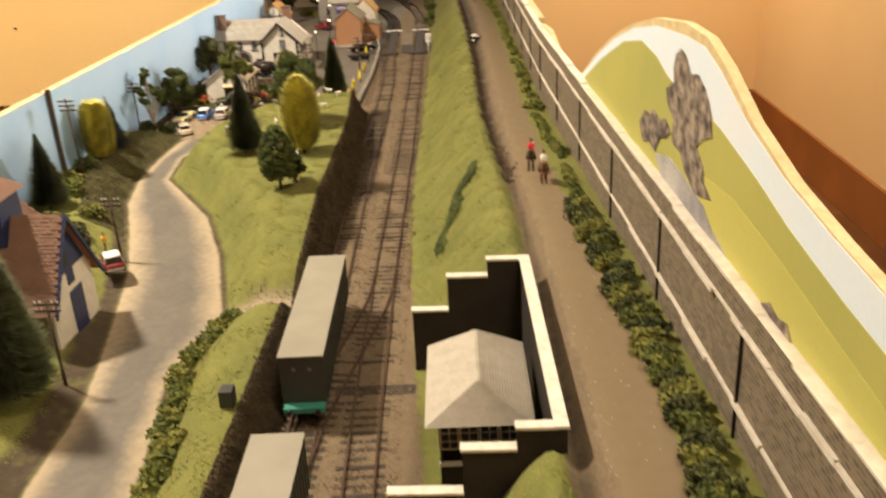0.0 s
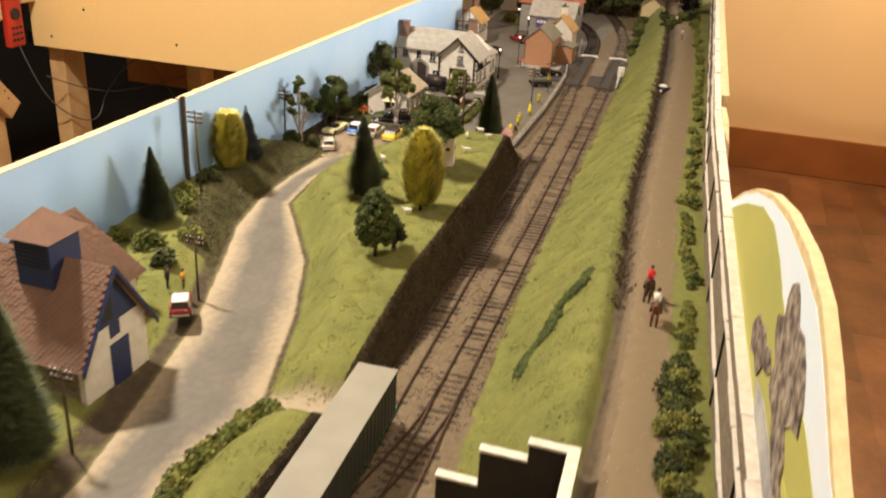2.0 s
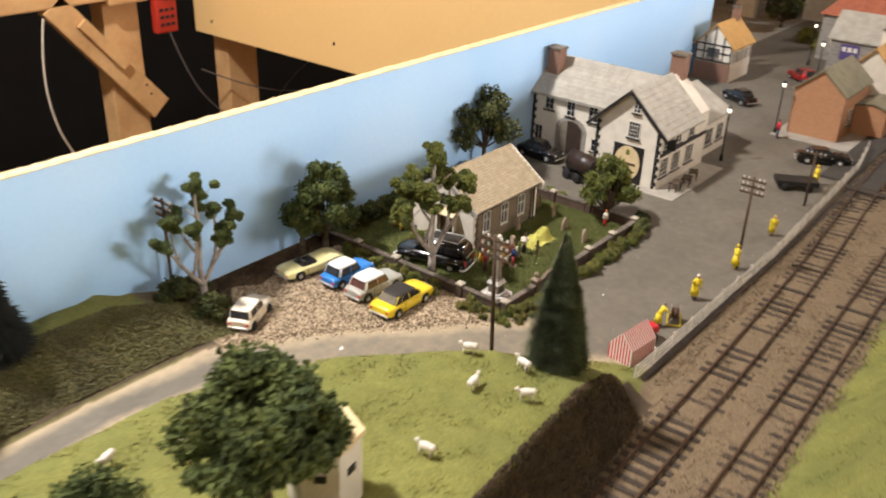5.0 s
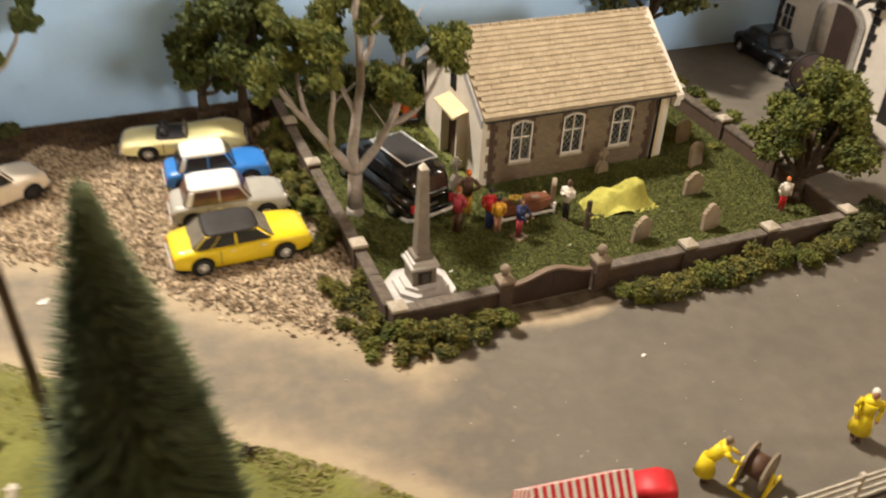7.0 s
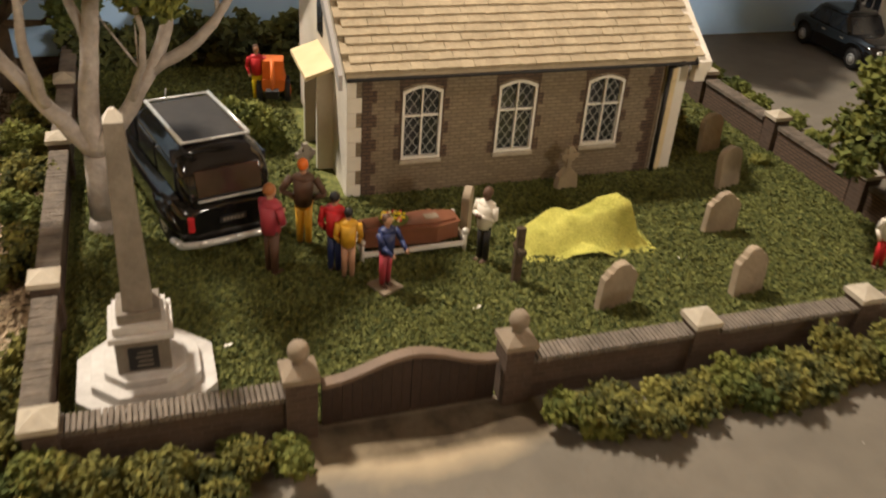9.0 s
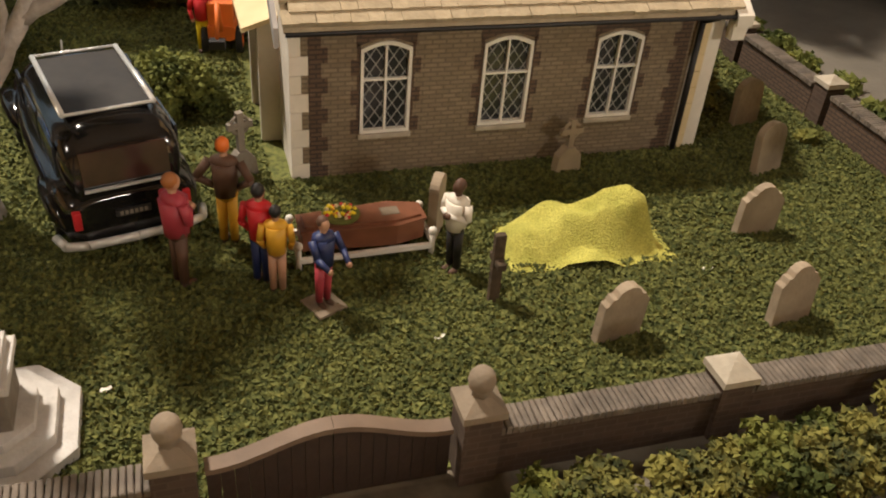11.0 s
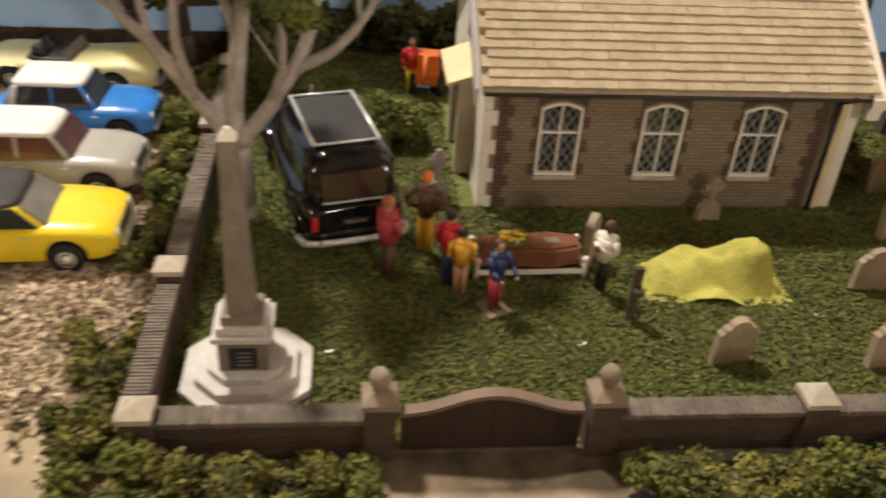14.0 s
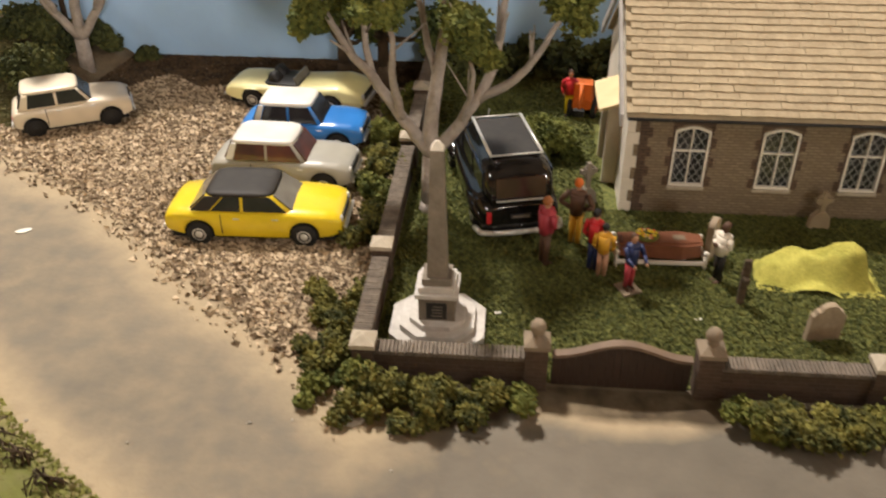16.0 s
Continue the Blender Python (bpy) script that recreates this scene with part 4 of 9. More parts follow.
def railway(pts, label):
    tr = thing("railway_track", 0, 0, 0, 0, label, "railway track", "two tracks")
    x, y, a = along(pts, 0.8)
    for side in (-0.76, 0.76):
        v, f = [], []
        prof = [(-0.07, 0.10), (-0.03, 0.13), (-0.03, 0.24), (-0.055, 0.27), (-0.055, 0.31), (0.055, 0.31), (0.055, 0.27), (0.03, 0.24), (0.03, 0.13), (0.07, 0.10)]
        m = len(prof)
        for i in range(len(x)):
            nx_, ny_ = -math.sin(a[i]), math.cos(a[i])
            for o, h in prof:
                v.append((x[i] + nx_ * (side + o), y[i] + ny_ * (side + o), h))
            if i:
                f += [((i - 1) * m + k, i * m + k, i * m + (k + 1) % m, (i - 1) * m + (k + 1) % m) for k in range(m)]
        raw("rail", v, f, "rust_rail", "rusty brown rail", parent=tr)
    bm = B()
    box(bm, -0.15, -1.25, -0.1, 0.15, 1.25, 0.11)
    me = to_mesh("sleeper", bm, "sleeper")
    x, y, a = along(pts, 0.74)
    rest = B()
    rng = np.random.default_rng(5)
    for xi, yi, ai in zip(x, y, a):
        j = rng.normal(0, 0.012)
        if -62 < xi < 20:
            shared("sleeper", me, tr, P(xi, yi, j * 2, 0, 0, math.degrees(ai) + 40 * j))
        else:
            box(rest, -0.15, -1.25, -0.1, 0.15, 1.25, 0.11, 0, Matrix.Translation((xi, yi, j * 2)) @ Matrix.Rotation(ai, 4, "Z"))
    tagged(part("sleeper_rest", rest, "sleeper", tr), kind="stuff")
    return tr


pts_a, pts_b = centre_line(track_a, 0.027), centre_line(track_b, 0.013)
railway(pts_a, "rusty model track on timber sleepers beside the field")
railway(pts_b, "rusty model track on timber sleepers beside the bank")
# The crossover between them near the signal box.
xs_ = np.linspace(-82, -58, 30)
w_ = smooth01((xs_ + 82) / 24)
railway(np.stack([xs_, track_a(xs_) * (1 - w_) + track_b(xs_) * w_], -1), "short crossover between the two running tracks")

# Loose ballast.
rng = np.random.default_rng(11)
bx = rng.uniform(-100, 46, 58000)
by = rng.uniform(0, 1, 58000)
lo_, hi_ = track_b(bx) - 1.9, track_a(bx) + np.where(bx > -6, 2.7, 1.7)
by = lo_ + (hi_ - lo_) * by
bz = np.where((by > track_mid(bx)) & (bx > -40) & (bx < -8), 0.03, 0.085)
v, f = granules(np.stack([bx, by, bz + 0.02 * rng.random(len(bx))], -1), 0.06, rng, 0.7, tetra=True)
raw("ballast", v, f, "ballast", "brown loose ballast between and beside the tracks", "ballast", "stuff")

# ---- stone back wall with posts, and the painted hills behind it ----
bw = thing("back_wall", 0, 0, 0, 0, "grey stone retaining wall with two pale string courses", "wall", kind="structure")
rng = np.random.default_rng(8)
for x0, x1, slope in ((-126.0, -25.0, 0.0515), (-25.0, 100.0, 0.029)):
    turn = math.degrees(math.atan(slope))
    ln = (x1 - x0) / math.cos(radians(turn))
    org = P(x0, float(back_wall_y(x0)), 0, 0, 0, turn)
    bm = B()
    box(bm, 0, -0.4, 3.0, ln, 0, 12.3)
    part("stone_face", bm, "stone_wall", bw, m=org)
    for z, d, h in ((7.9, 0.16, 0.14), (11.1, 0.18, 0.16), (12.3, 0.1, 0.1)):
        bm = B()
        s = 0
        while s < ln:
            w = rng.uniform(2.2, 4.5)
            box(bm, s, -0.5 if z > 12 else -0.3, z + rng.normal(0, 0.03), min(s + w, ln), d + rng.normal(0, 0.03), z + h + rng.normal(0, 0.03))
            s += w + 0.02
        part("string_course" if z < 12 else "wall_coping", bm, "pale_coping", bw, "pale sawn course", m=org)
    for s in np.arange(1.9 if x0 < -100 else 8.2, ln, 12.15):
        bm = B()
        box(bm, -0.055, 0, 6.3, 0.055, 0.12, 11.3)
        part("post", bm, "iron_black", bw, "slim dark post", bevel=0.02, m=org @ P(s, 0, 0))
    if x0 > -100:
        bm = B()
        box(bm, 6.0, -1.25, 9.0, ln, -0.51, 12.33)
        part("batten", bm, "ply_edge", bw, "pale sawn batten behind the wall", m=org)
ang = math.degrees(math.atan(0.0515))


def hill_board(name, outline, layers, label):
    """A cut-out board with painted hills: a flat, thick sawn sheet just behind the wall."""
    th = thing(name, 0, 0, 0, 0, label, "hill cutout")
    bm = B()
    prism(bm, outline, "y", -0.42, 0)
    part("board", bm, "ply_edge", th, "thick pale sawn edge")
    for k, (mt, pts) in enumerate(layers):
        bm = B()
        prism(bm, pts, "y", 0, 0.02 + 0.02 * k)
        part("painted_" + mt.split("_")[1], bm, mt, th)
    th.matrix_world = P(0, -36.1 - 0.5, 0, 0, 0, ang)
    return th


def inset(pts, d, base):
    c = np.array(pts)
    m = c.mean(0)
    out = []
    for p in c:
        q = p + (m - p) / np.linalg.norm(m - p) * d
        out.append((float(q[0]), float(max(q[1], base))))
    return out


hill_a = [(-112, 9), (-42, 9), (-44.3, 10.8), (-47.6, 12.0), (-54.5, 15.1), (-60, 17.2), (-65.3, 18.8), (-70.5, 19.9), (-76, 20.5), (-79.5, 20.4), (-82, 19.7), (-85.3, 18.4), (-89.3, 17.4), (-93, 16.9), (-100, 16.2), (-111.5, 15.5)]
hill_board("hill_cutout", hill_a[::-1], [
    ("hill_sky", inset(hill_a[::-1], 0.55, 9)),
    ("hill_green", [(-44.6, 9), (-46.4, 11), (-57, 15.3), (-63.5, 17.5), (-67.8, 18.3), (-71.1, 18.1), (-73.4, 17.6), (-76, 17.3), (-79, 17.4), (-82, 17.2), (-86.5, 16.5), (-89.5, 15.9), (-94, 15.3), (-104, 14.4), (-111, 13.6), (-111, 9)]),
    ("hill_light", [(-78, 9), (-77.6, 13.6), (-79.4, 14.6), (-84, 15.0), (-89, 14.6), (-94, 14.0), (-104, 12.9), (-111, 12.2), (-111, 9)]),
    ("rock_grey", [(-72.0, 13.2), (-74.7, 13.8), (-77.4, 13.7), (-80.6, 13.4), (-82.1, 12.8), (-84.5, 12.4), (-86.3, 12.0), (-87.4, 11.0), (-88, 9.2), (-84, 9.2), (-81, 10.4), (-78.2, 11.3), (-75.6, 11.7), (-73.4, 12.4)]),
    ("hill_tree", [(-79.4, 13.5), (-77.6, 14.0), (-76.7, 14.6), (-75.0, 14.7), (-75.3, 15.8), (-73.9, 16.4), (-73.7, 17.0), (-75.0, 17.6), (-74.8, 18.2), (-75.1, 18.9), (-75.8, 19.3), (-76.6, 19.1), (-77.5, 18.5), (-78.6, 18.7), (-79.7, 18.3), (-80.3, 17.9), (-80.8, 17.4), (-81.1, 16.6), (-79.9, 16.2), (-79.1, 15.6), (-80.2, 15.0), (-80.5, 14.4), (-81.6, 14.0)]),
    ("hill_tree", [(-68.5, 13.9), (-69.6, 14.9), (-70.8, 14.9), (-71.4, 15.4), (-72.6, 15.1), (-73.7, 15.5), (-74.8, 15.1), (-74.0, 14.6), (-72.9, 14.3), (-72.0, 13.3), (-70.6, 13.5), (-69.4, 13.1)]),
    ("hill_tree", [(-87.6, 11.9), (-88.2, 12.5), (-88.8, 12.8), (-89.6, 12.6), (-90.4, 12.8), (-91.0, 12.3)]),
], "cut-out board painted with green hills, waterfall and trees")
hill_b = [(-39, 9.5), (-18, 9.5), (-19.5, 11.2), (-24, 12.4), (-29.5, 12.7), (-33.5, 12.1), (-37, 10.8)]
hill_board("hill_cutout", hill_b[::-1], [
    ("hill_sky", inset(hill_b[::-1], 0.5, 9.5)),
    ("hill_light", [(-36.5, 9.5), (-33, 10.8), (-28, 11.6), (-24, 11.3), (-20, 9.5)]),
], "low cut-out board painted with a hill and sky")


# ---- church and churchyard ----
def arch(x0, x1, z0, z1, rise, n=8):
    """Outline of an opening with a low arched head, in x and z."""
    top = [(x1 + (x0 - x1) * i / n, z1 + rise * math.sin(math.pi * i / n)) for i in range(n + 1)]
    return [(x0, z0), (x1, z0)] + top


def wall_with_openings(bm, x0, x1, z0, z1, y0, y1, holes):
    """A wall of thickness y0 to y1 along x, with openings that go through it: (x0, x1, z0, z1)."""
    xs = sorted({x0, x1, *[h[0] for h in holes], *[h[1] for h in holes]})
    for a, b in zip(xs, xs[1:]):
        cut = sorted((h[2], h[3]) for h in holes if h[0] <= a + 1e-6 and h[1] >= b - 1e-6)
        z = z0
        for c, d in cut + [(z1, z1)]:
            if c > z + 1e-6:
                box(bm, a, y0, z, b, y1, c)
            z = max(z, d)
    bmesh.ops.remove_doubles(bm, verts=bm.verts, dist=1e-4)


church = thing("church", 0, 0, 0, 0, "small brick chapel with tiled roof and white quoins", "church")
WIN = [(0.93, 1.75), (2.945, 3.785), (4.93, 5.78)]
bm = B()
wall_with_openings(bm, 0, 6.75, 0, 2.78, 0, 0.25, [(a, b, 0.79, 2.36) for a, b in WIN])
part("front_wall", bm, "church_brick", church)
bm = B()
for a, b in WIN:
    pts = [(a, 2.36)] + [(a + (b - a) * i / 8, 2.36 - 0.12 + 0.12 * math.sin(math.pi * i / 8)) for i in range(9)] + [(b, 2.36)]
    prism(bm, pts[1:-1] + [(b, 2.37), (a, 2.37)], "y", -0.002, 0.25)
part("window_head", bm, "church_brick", church)
bm = B()
wall_with_openings(bm, 0, 6.75, 0, 2.78, 4.95, 5.2, [])
part("rear_wall", bm, "church_brick", church)
for x0, x1, n_ in ((-0.17, 0.0, "west_gable"), (6.75, 7.0, "east_gable")):
    bm = B()
    prism(bm, [(0.0, 0), (5.2, 0), (5.2, 2.78), (2.6, 4.6), (0.0, 2.78)], "x", x0, x1)
    part(n_, bm, "white_render", church, "white rendered gable wall")
for i in range(9):
    bm = B()
    w = 0.11 if i % 2 == 0 else 0.0
    box(bm, -0.18, -0.022, 0.31 * i, w, 0.3, 0.31 * i + 0.300)
    part("quoin", bm, "white_render", church)
    bm = B()
    box(bm, 6.86 - w * 0.4, -0.02, 0.31 * i, 7.02, 0.3, 0.31 * i + 0.300)
    part("quoin", bm, "cream", church)
for a, b in WIN:
    bm = B()
    out, inn = arch(a, b, 0.79, 2.24, 0.12), arch(a + 0.05, b - 0.05, 0.84, 2.19, 0.11)
    vo, vi = [[bm.verts.new((p[0], y, p[1])) for p in o] for o, y in ((out, -0.03), (inn, -0.03))]
    wo, wi = [[bm.verts.new((p[0], y, p[1])) for p in o] for o, y in ((out, 0.12), (inn, 0.12))]
    n = len(out)
    for i in range(n):
        j = (i + 1) % n
        for q in ((vo[i], vo[j], vi[j], vi[i]), (wo[i], wi[i], wi[j], wo[j]), (vo[i], wo[i], wo[j], vo[j]), (vi[i], vi[j], wi[j], wi[i])):
            bm.faces.new(q)
    win = part("window", bm, "white_paint", church)
    bm = B()
    m_ = (a + b) / 2
    box(bm, m_ - 0.016, -0.015, 0.84, m_ + 0.016, 0.06, 2.3)
    box(bm, a + 0.05, -0.012, 1.70, b - 0.05, 0.06, 1.735)
    part("glazing_bar", bm, "white_paint", win)
    bm = B()
    prism(bm, arch(a + 0.04, b - 0.04, 0.83, 2.2, 0.11), "y", 0.07, 0.09)
    part("pane", bm, "glass_dark", win)
    bm = B()
    w, h, st = b - a - 0.1, 1.4, 0.19
    for k in range(-10, 14):
        for sgn in (1, -1):
            x_, z_ = a + 0.05 + k * st, 0.84 if sgn > 0 else 0.84 + h
            t0 = max(0, a + 0.05 - x_)
            t1 = min(h * 0.7, b - 0.05 - x_)
            if t1 > t0 + 0.02:
                p_, q_ = (x_ + t0, 0.06, z_ + sgn * t0 / 0.7), (x_ + t1, 0.06, z_ + sgn * t1 / 0.7)
                tube(bm, p_, q_, 0.0105, 0.0105, 4, caps=False)
    tagged(part("leading", bm, "lead", win, "diamond lead lattice"), "diamond lead lattice", kind="stuff")
    bm = B()
    box(bm, a - 0.03, -0.06, 0.70, b + 0.03, 0.02, 0.778)
    part("window_sill", bm, "stone_pale", win, bevel=0.01)

# Darker brick dressings, toothed into the wall beside windows and corners.
for x, s in [(0.115, 1), (6.66, -1)] + [(a - 0.004, -1) for a, b in WIN] + [(b + 0.004, 1) for a, b in WIN]:
    corner = x in (0.115, 6.66)
    z, k = (0.0, 0) if corner else (0.79, 0)
    while z < (2.6 if corner else 2.2):
        w = (0.30 if corner else 0.15) - (0.1 if k % 2 else 0)
        bm = B()
        box(bm, min(x, x + s * w), -0.006, z + 0.002, max(x, x + s * w), 0.02, min(z + 0.253, 2.62))
        part("brick_dressing", bm, "quoin_brick", church)
        z, k = z + 0.255, k + 1
for a, b in WIN:
    bm = B()
    top = arch(a - 0.07, b + 0.07, 2.27, 2.27, 0.13, 10)[2:]
    prism(bm, top + [(a - 0.07, 2.58), (b + 0.07, 2.58)], "y", -0.006, 0.02)
    part("brick_head", bm, "quoin_brick", church, "dark brick window head")

# Roof of overlapping tiles on the slope towards the road.
SL = Vector((0, 2.9, 2.03))
slope_ang = math.degrees(math.atan2(2.03, 2.9))
bm = B()
prism(bm, [(-0.32, 2.66), (2.6, 4.70), (5.52, 2.66), (5.52, 2.74), (2.6, 4.79), (-0.32, 2.74)], "x", -0.28, 7.3)
roof = part("roof", bm, "roof_tile", church)
bm = B()
box(bm, 0, 0, 0, 0.25, 0.27, 0.07)
tile_me = to_mesh("roof_tile", bm, "roof_tile")
rest = B()
rng = np.random.default_rng(2)
for r in range(17):
    for c in range(31):
        x = -0.30 + 0.255 * c - (0.127 if r % 2 else 0) + rng.normal(0, 0.004)
        if x > 7.1 or x < -0.36:
            continue
        p = Vector((x, -0.34, 2.735)) + SL.normalized() * (0.208 * r + rng.normal(0, 0.005)) + Vector((0, 0, 0.028))
        if r < 9:
            shared("roof_tile", tile_me, roof, P(*p, slope_ang - 9, rng.normal(0, 0.5), 0))
        else:
            box(rest, 0, 0, 0, 0.25, 0.27, 0.055, 0, Matrix.Translation(p) @ Matrix.Rotation(radians(slope_ang - 9), 4, "X"))
tagged(part("upper_tiles", rest, "roof_tile", roof), kind="stuff")
for k in range(22):
    bm = B()
    tube(bm, (-0.3 + 0.35 * k, 2.6, 4.80), (-0.3 + 0.35 * k + 0.335, 2.6, 4.80), 0.085, 0.08, 8)
    part("ridge_tile", bm, "roof_tile", roof)
for s in (1, -1):
    bm = B()
    q = [(2.6, 4.84), (2.6, 4.66), (2.6 - 3.05 * s, 2.50), (2.6 - 3.05 * s, 2.70)]
    prism(bm, q, "x", 7.2, 7.5)
    part("bargeboard", bm, "white_render", roof, "white bargeboard")
    bm = B()
    prism(bm, [(2.6, 4.90), (2.6, 4.66), (2.6 - 3.05 * s, 2.50), (2.6 - 3.05 * s, 2.80)], "x", -0.44, -0.365)
    part("bargeboard", bm, "coping_pale", roof)
bm = B()
box(bm, 0.12, -0.05, 2.60, 6.86, -0.004, 2.70)
part("fascia", bm, "coping_pale", church, "pale grey fascia under the gutter", bevel=0.006)
bm = B()
tube(bm, (-0.26, -0.38, 2.66), (7.2, -0.38, 2.66), 0.038, 0.038, 8)
part("gutter", bm, "iron_black", roof, "black gutter")
bm = B()
tube(bm, (6.78, -0.09, 0), (6.78, -0.09, 2.5), 0.055, 0.055, 8)
tube(bm, (6.78, -0.09, 2.5), (6.9, -0.36, 2.66), 0.055, 0.055, 8)
part("downpipe", bm, "iron_black", church, "black downpipe")
bm = B()
prism(bm, [(7.2, 2.25), (7.45, 2.25), (7.5, 2.6), (7.2, 2.75)], "y", -0.38, -0.2)
part("kneeler", bm, "white_render", church, "white gable kneeler")
bm = B()
box(bm, 7.03, 0.0, 0.0, 7.28, 0.3, 2.62)
part("pilaster", bm, "white_render", church, "white rendered corner pilaster", bevel=0.01)
bm = B()
prism(bm, [(-0.76, 2.08), (-0.76, 2.16), (-0.165, 2.36), (-0.165, 2.28)], "y", 1.2, 2.95)
porch = part("porch", bm, "cream", church, "cream sloping canopy")
bm = B()
box(bm, -0.2, 1.45, 0, -0.165, 2.75, 2.0)
part("church_door", bm, "brown", porch, "dark brown door")
for y in (1.35, 2.8):
    bm = B()
    box(bm, -0.5, y, 0, -0.17, y + 0.12, 2.17)
    part("porch_cheek", bm, "white_render", porch)
for x in (0.0,):
    bm = B()
    prism(bm, arch(2.35, 2.85, 2.6, 3.2, 0.2), "x", -0.2, -0.165)
    part("gable_vent", bm, "glass_dark", church)

# The grass of the churchyard: turf sheet, crumbs of foam on it.
bm = B()
box(bm, -5.4, -6.4, -0.05, 10.35, 8.6, 0.035)
solo("churchyard_lawn", bm, "turf", "dark green turf sheet in the churchyard", "lawn", kind="structure")
rng = np.random.default_rng(21)
n = 215000
gx, gy = rng.uniform(-5.3, 10.3, n), rng.uniform(-6.3, 8.4, n)
keep = ~((gx > -0.5) & (gx < 7.1) & (gy > -0.05) & (gy < 5.3)) & (rng.random(n) < np.where(gy < 0.6, 1.0, 0.42))
gx, gy = gx[keep], gy[keep]
v, f = granules(np.stack([gx, gy, 0.028 + 0.06 * rng.random(len(gx)) ** 1.5], -1), 0.029, rng, 0.9, 0.9, tetra=True)
raw("turf_crumbs", v, f, "turf", "coarse dark green foam turf on the churchyard", "grass", "stuff")

# Walls of the churchyard.
bm = B()
box(bm, -0.030, -0.18, 0, 0.030, 0.18, 0.095)
bmesh.ops.bevel(bm, geom=[e for e in bm.edges if abs(e.verts[0].co.z - 0.095) < 1e-6 and abs(e.verts[1].co.z - 0.095) < 1e-6], offset=0.012, segments=1, affect="EDGES")
coping_me = to_mesh("coping_stone", bm, "coping")


def pier(parent, x, y, h=0.85, w=0.2, topped=False):
    bm = B()
    box(bm, x - w, y - w, 0, x + w, y + w, h)
    pr = part("pier", bm, "yard_brick", parent)
    bm = B()
    box(bm, x - w - 0.035, y - w - 0.035, h, x + w + 0.035, y + w + 0.035, h + 0.09)
    vs = box(bm, x - w - 0.035, y - w - 0.035, h + 0.09, x + w + 0.035, y + w + 0.035, h + 0.2)
    for q in vs[4:]:
        k = 0.35 if topped else 0.12
        q.co.x, q.co.y = x + (q.co.x - x) * k, y + (q.co.y - y) * k
    part("pier_cap", bm, "grave" if topped else "stone_pale", pr)
    if topped:
        bm = B()
        lathe(bm, [(0.1, h + 0.19), (0.07, h + 0.23), (0.09, h + 0.255), (0.135, h + 0.31), (0.15, h + 0.38), (0.135, h + 0.455), (0.09, h + 0.515), (0.03, h + 0.535)], x, y, 16)
        part("finial", bm, "grave", pr, "stone ball finial")


def yard_wall(label, runs, piers, brick="yard_brick"):
    th = thing("churchyard_wall", 0, 0, 0, 0, label, "wall")
    for x0, y0, x1, y1 in runs:
        d = Vector((x1 - x0, y1 - y0, 0))
        a = math.degrees(math.atan2(d.y, d.x))
        m = P(x0, y0, 0, 0, 0, a)
        bm = B()
        box(bm, 0, -0.13, 0, d.length, 0.13, 0.67)
        part("brickwork", bm, brick, th, m=m)
        n = int(d.length / 0.072)
        for i in range(n):
            shared("coping_stone", coping_me, th, m @ P((i + 0.5) * d.length / n, 0, 0.67 + random.gauss(0, 0.003), 0, 0, random.gauss(0, 1.5)))
    for p in piers:
        pier(th, *p)
    return th


yard_wall("low brown brick wall with ribbed coping and piers", [(-5.25, -6.45, -2.47, -6.45), (1.06, -6.45, 3.73, -6.45), (4.13, -6.45, 6.82, -6.45), (7.22, -6.45, 10.0, -6.45)],
          [(-5.45, -6.5), (-2.26, -6.45, 0.98, 0.21, True), (0.85, -6.45, 0.98, 0.21, True), (3.93, -6.45), (7.02, -6.45), (10.2, -6.4)])
yard_wall("low brick wall with ribbed coping beside the car park", [(-5.55, -6.2, -5.55, -3.55), (-5.55, -2.95, -5.55, 1.65), (-5.55, 2.2, -5.55, 5.0), (-5.55, 5.5, -5.55, 8.6)], [(-5.55, -3.25), (-5.55, 1.93), (-5.55, 5.25)])
yard_wall("brown brick wall with capped piers by the inn yard", [(10.4, -6.1, 10.4, -2.9), (10.4, -2.3, 10.4, 0.2), (10.4, 0.8, 10.4, 3.3), (10.4, 3.9, 10.4, 6.4), (10.4, 7.0, 10.4, 8.6)], [(10.4, -2.6), (10.4, 0.5), (10.4, 3.6), (10.4, 6.7)], "quoin_brick")
gate = thing("churchyard_gate", -0.7, -6.45, 0, 0, "closed dark brown double gate with arched top", "gate")
for s in (-1, 1):
    bm = B()
    last = None
    for i in range(17):
        x = s * (0.002 + 1.263 * i / 16)
        top = 0.72 + 0.30 * (0.5 + 0.5 * math.cos(math.pi * min(1, abs(x) / 1.22)))
        ring = [bm.verts.new((x, y, top + z)) for y, z in ((-0.09, 0), (0.09, 0), (0.09, 0.07), (-0.09, 0.07))]
        if last:
            for k in range(4):
                bm.faces.new((last[k], ring[k], ring[(k + 1) % 4], last[(k + 1) % 4]))
        else:
            bm.faces.new(ring)
        last = ring
    bm.faces.new(last)
    leaf = part("gate_leaf", bm, "gate_cap", gate)
    n = 9
    for i in range(n):
        x = s * (0.003 + 1.257 * (i + 0.5) / n)
        top = 0.72 + 0.30 * (0.5 + 0.5 * math.cos(math.pi * min(1, abs(x) / 1.22)))
        bm = B()
        w = 1.24 / n / 2 - 0.0012
        vs = box(bm, x - w, -0.04, 0.05, x + w, 0.04, top)
        part("board", bm, "gate_brown", leaf)

# War memorial.
mem = thing("war_memorial", -4.2, -4.92, 0.035, 0, "pale grey stone obelisk on stepped octagonal base", "memorial")
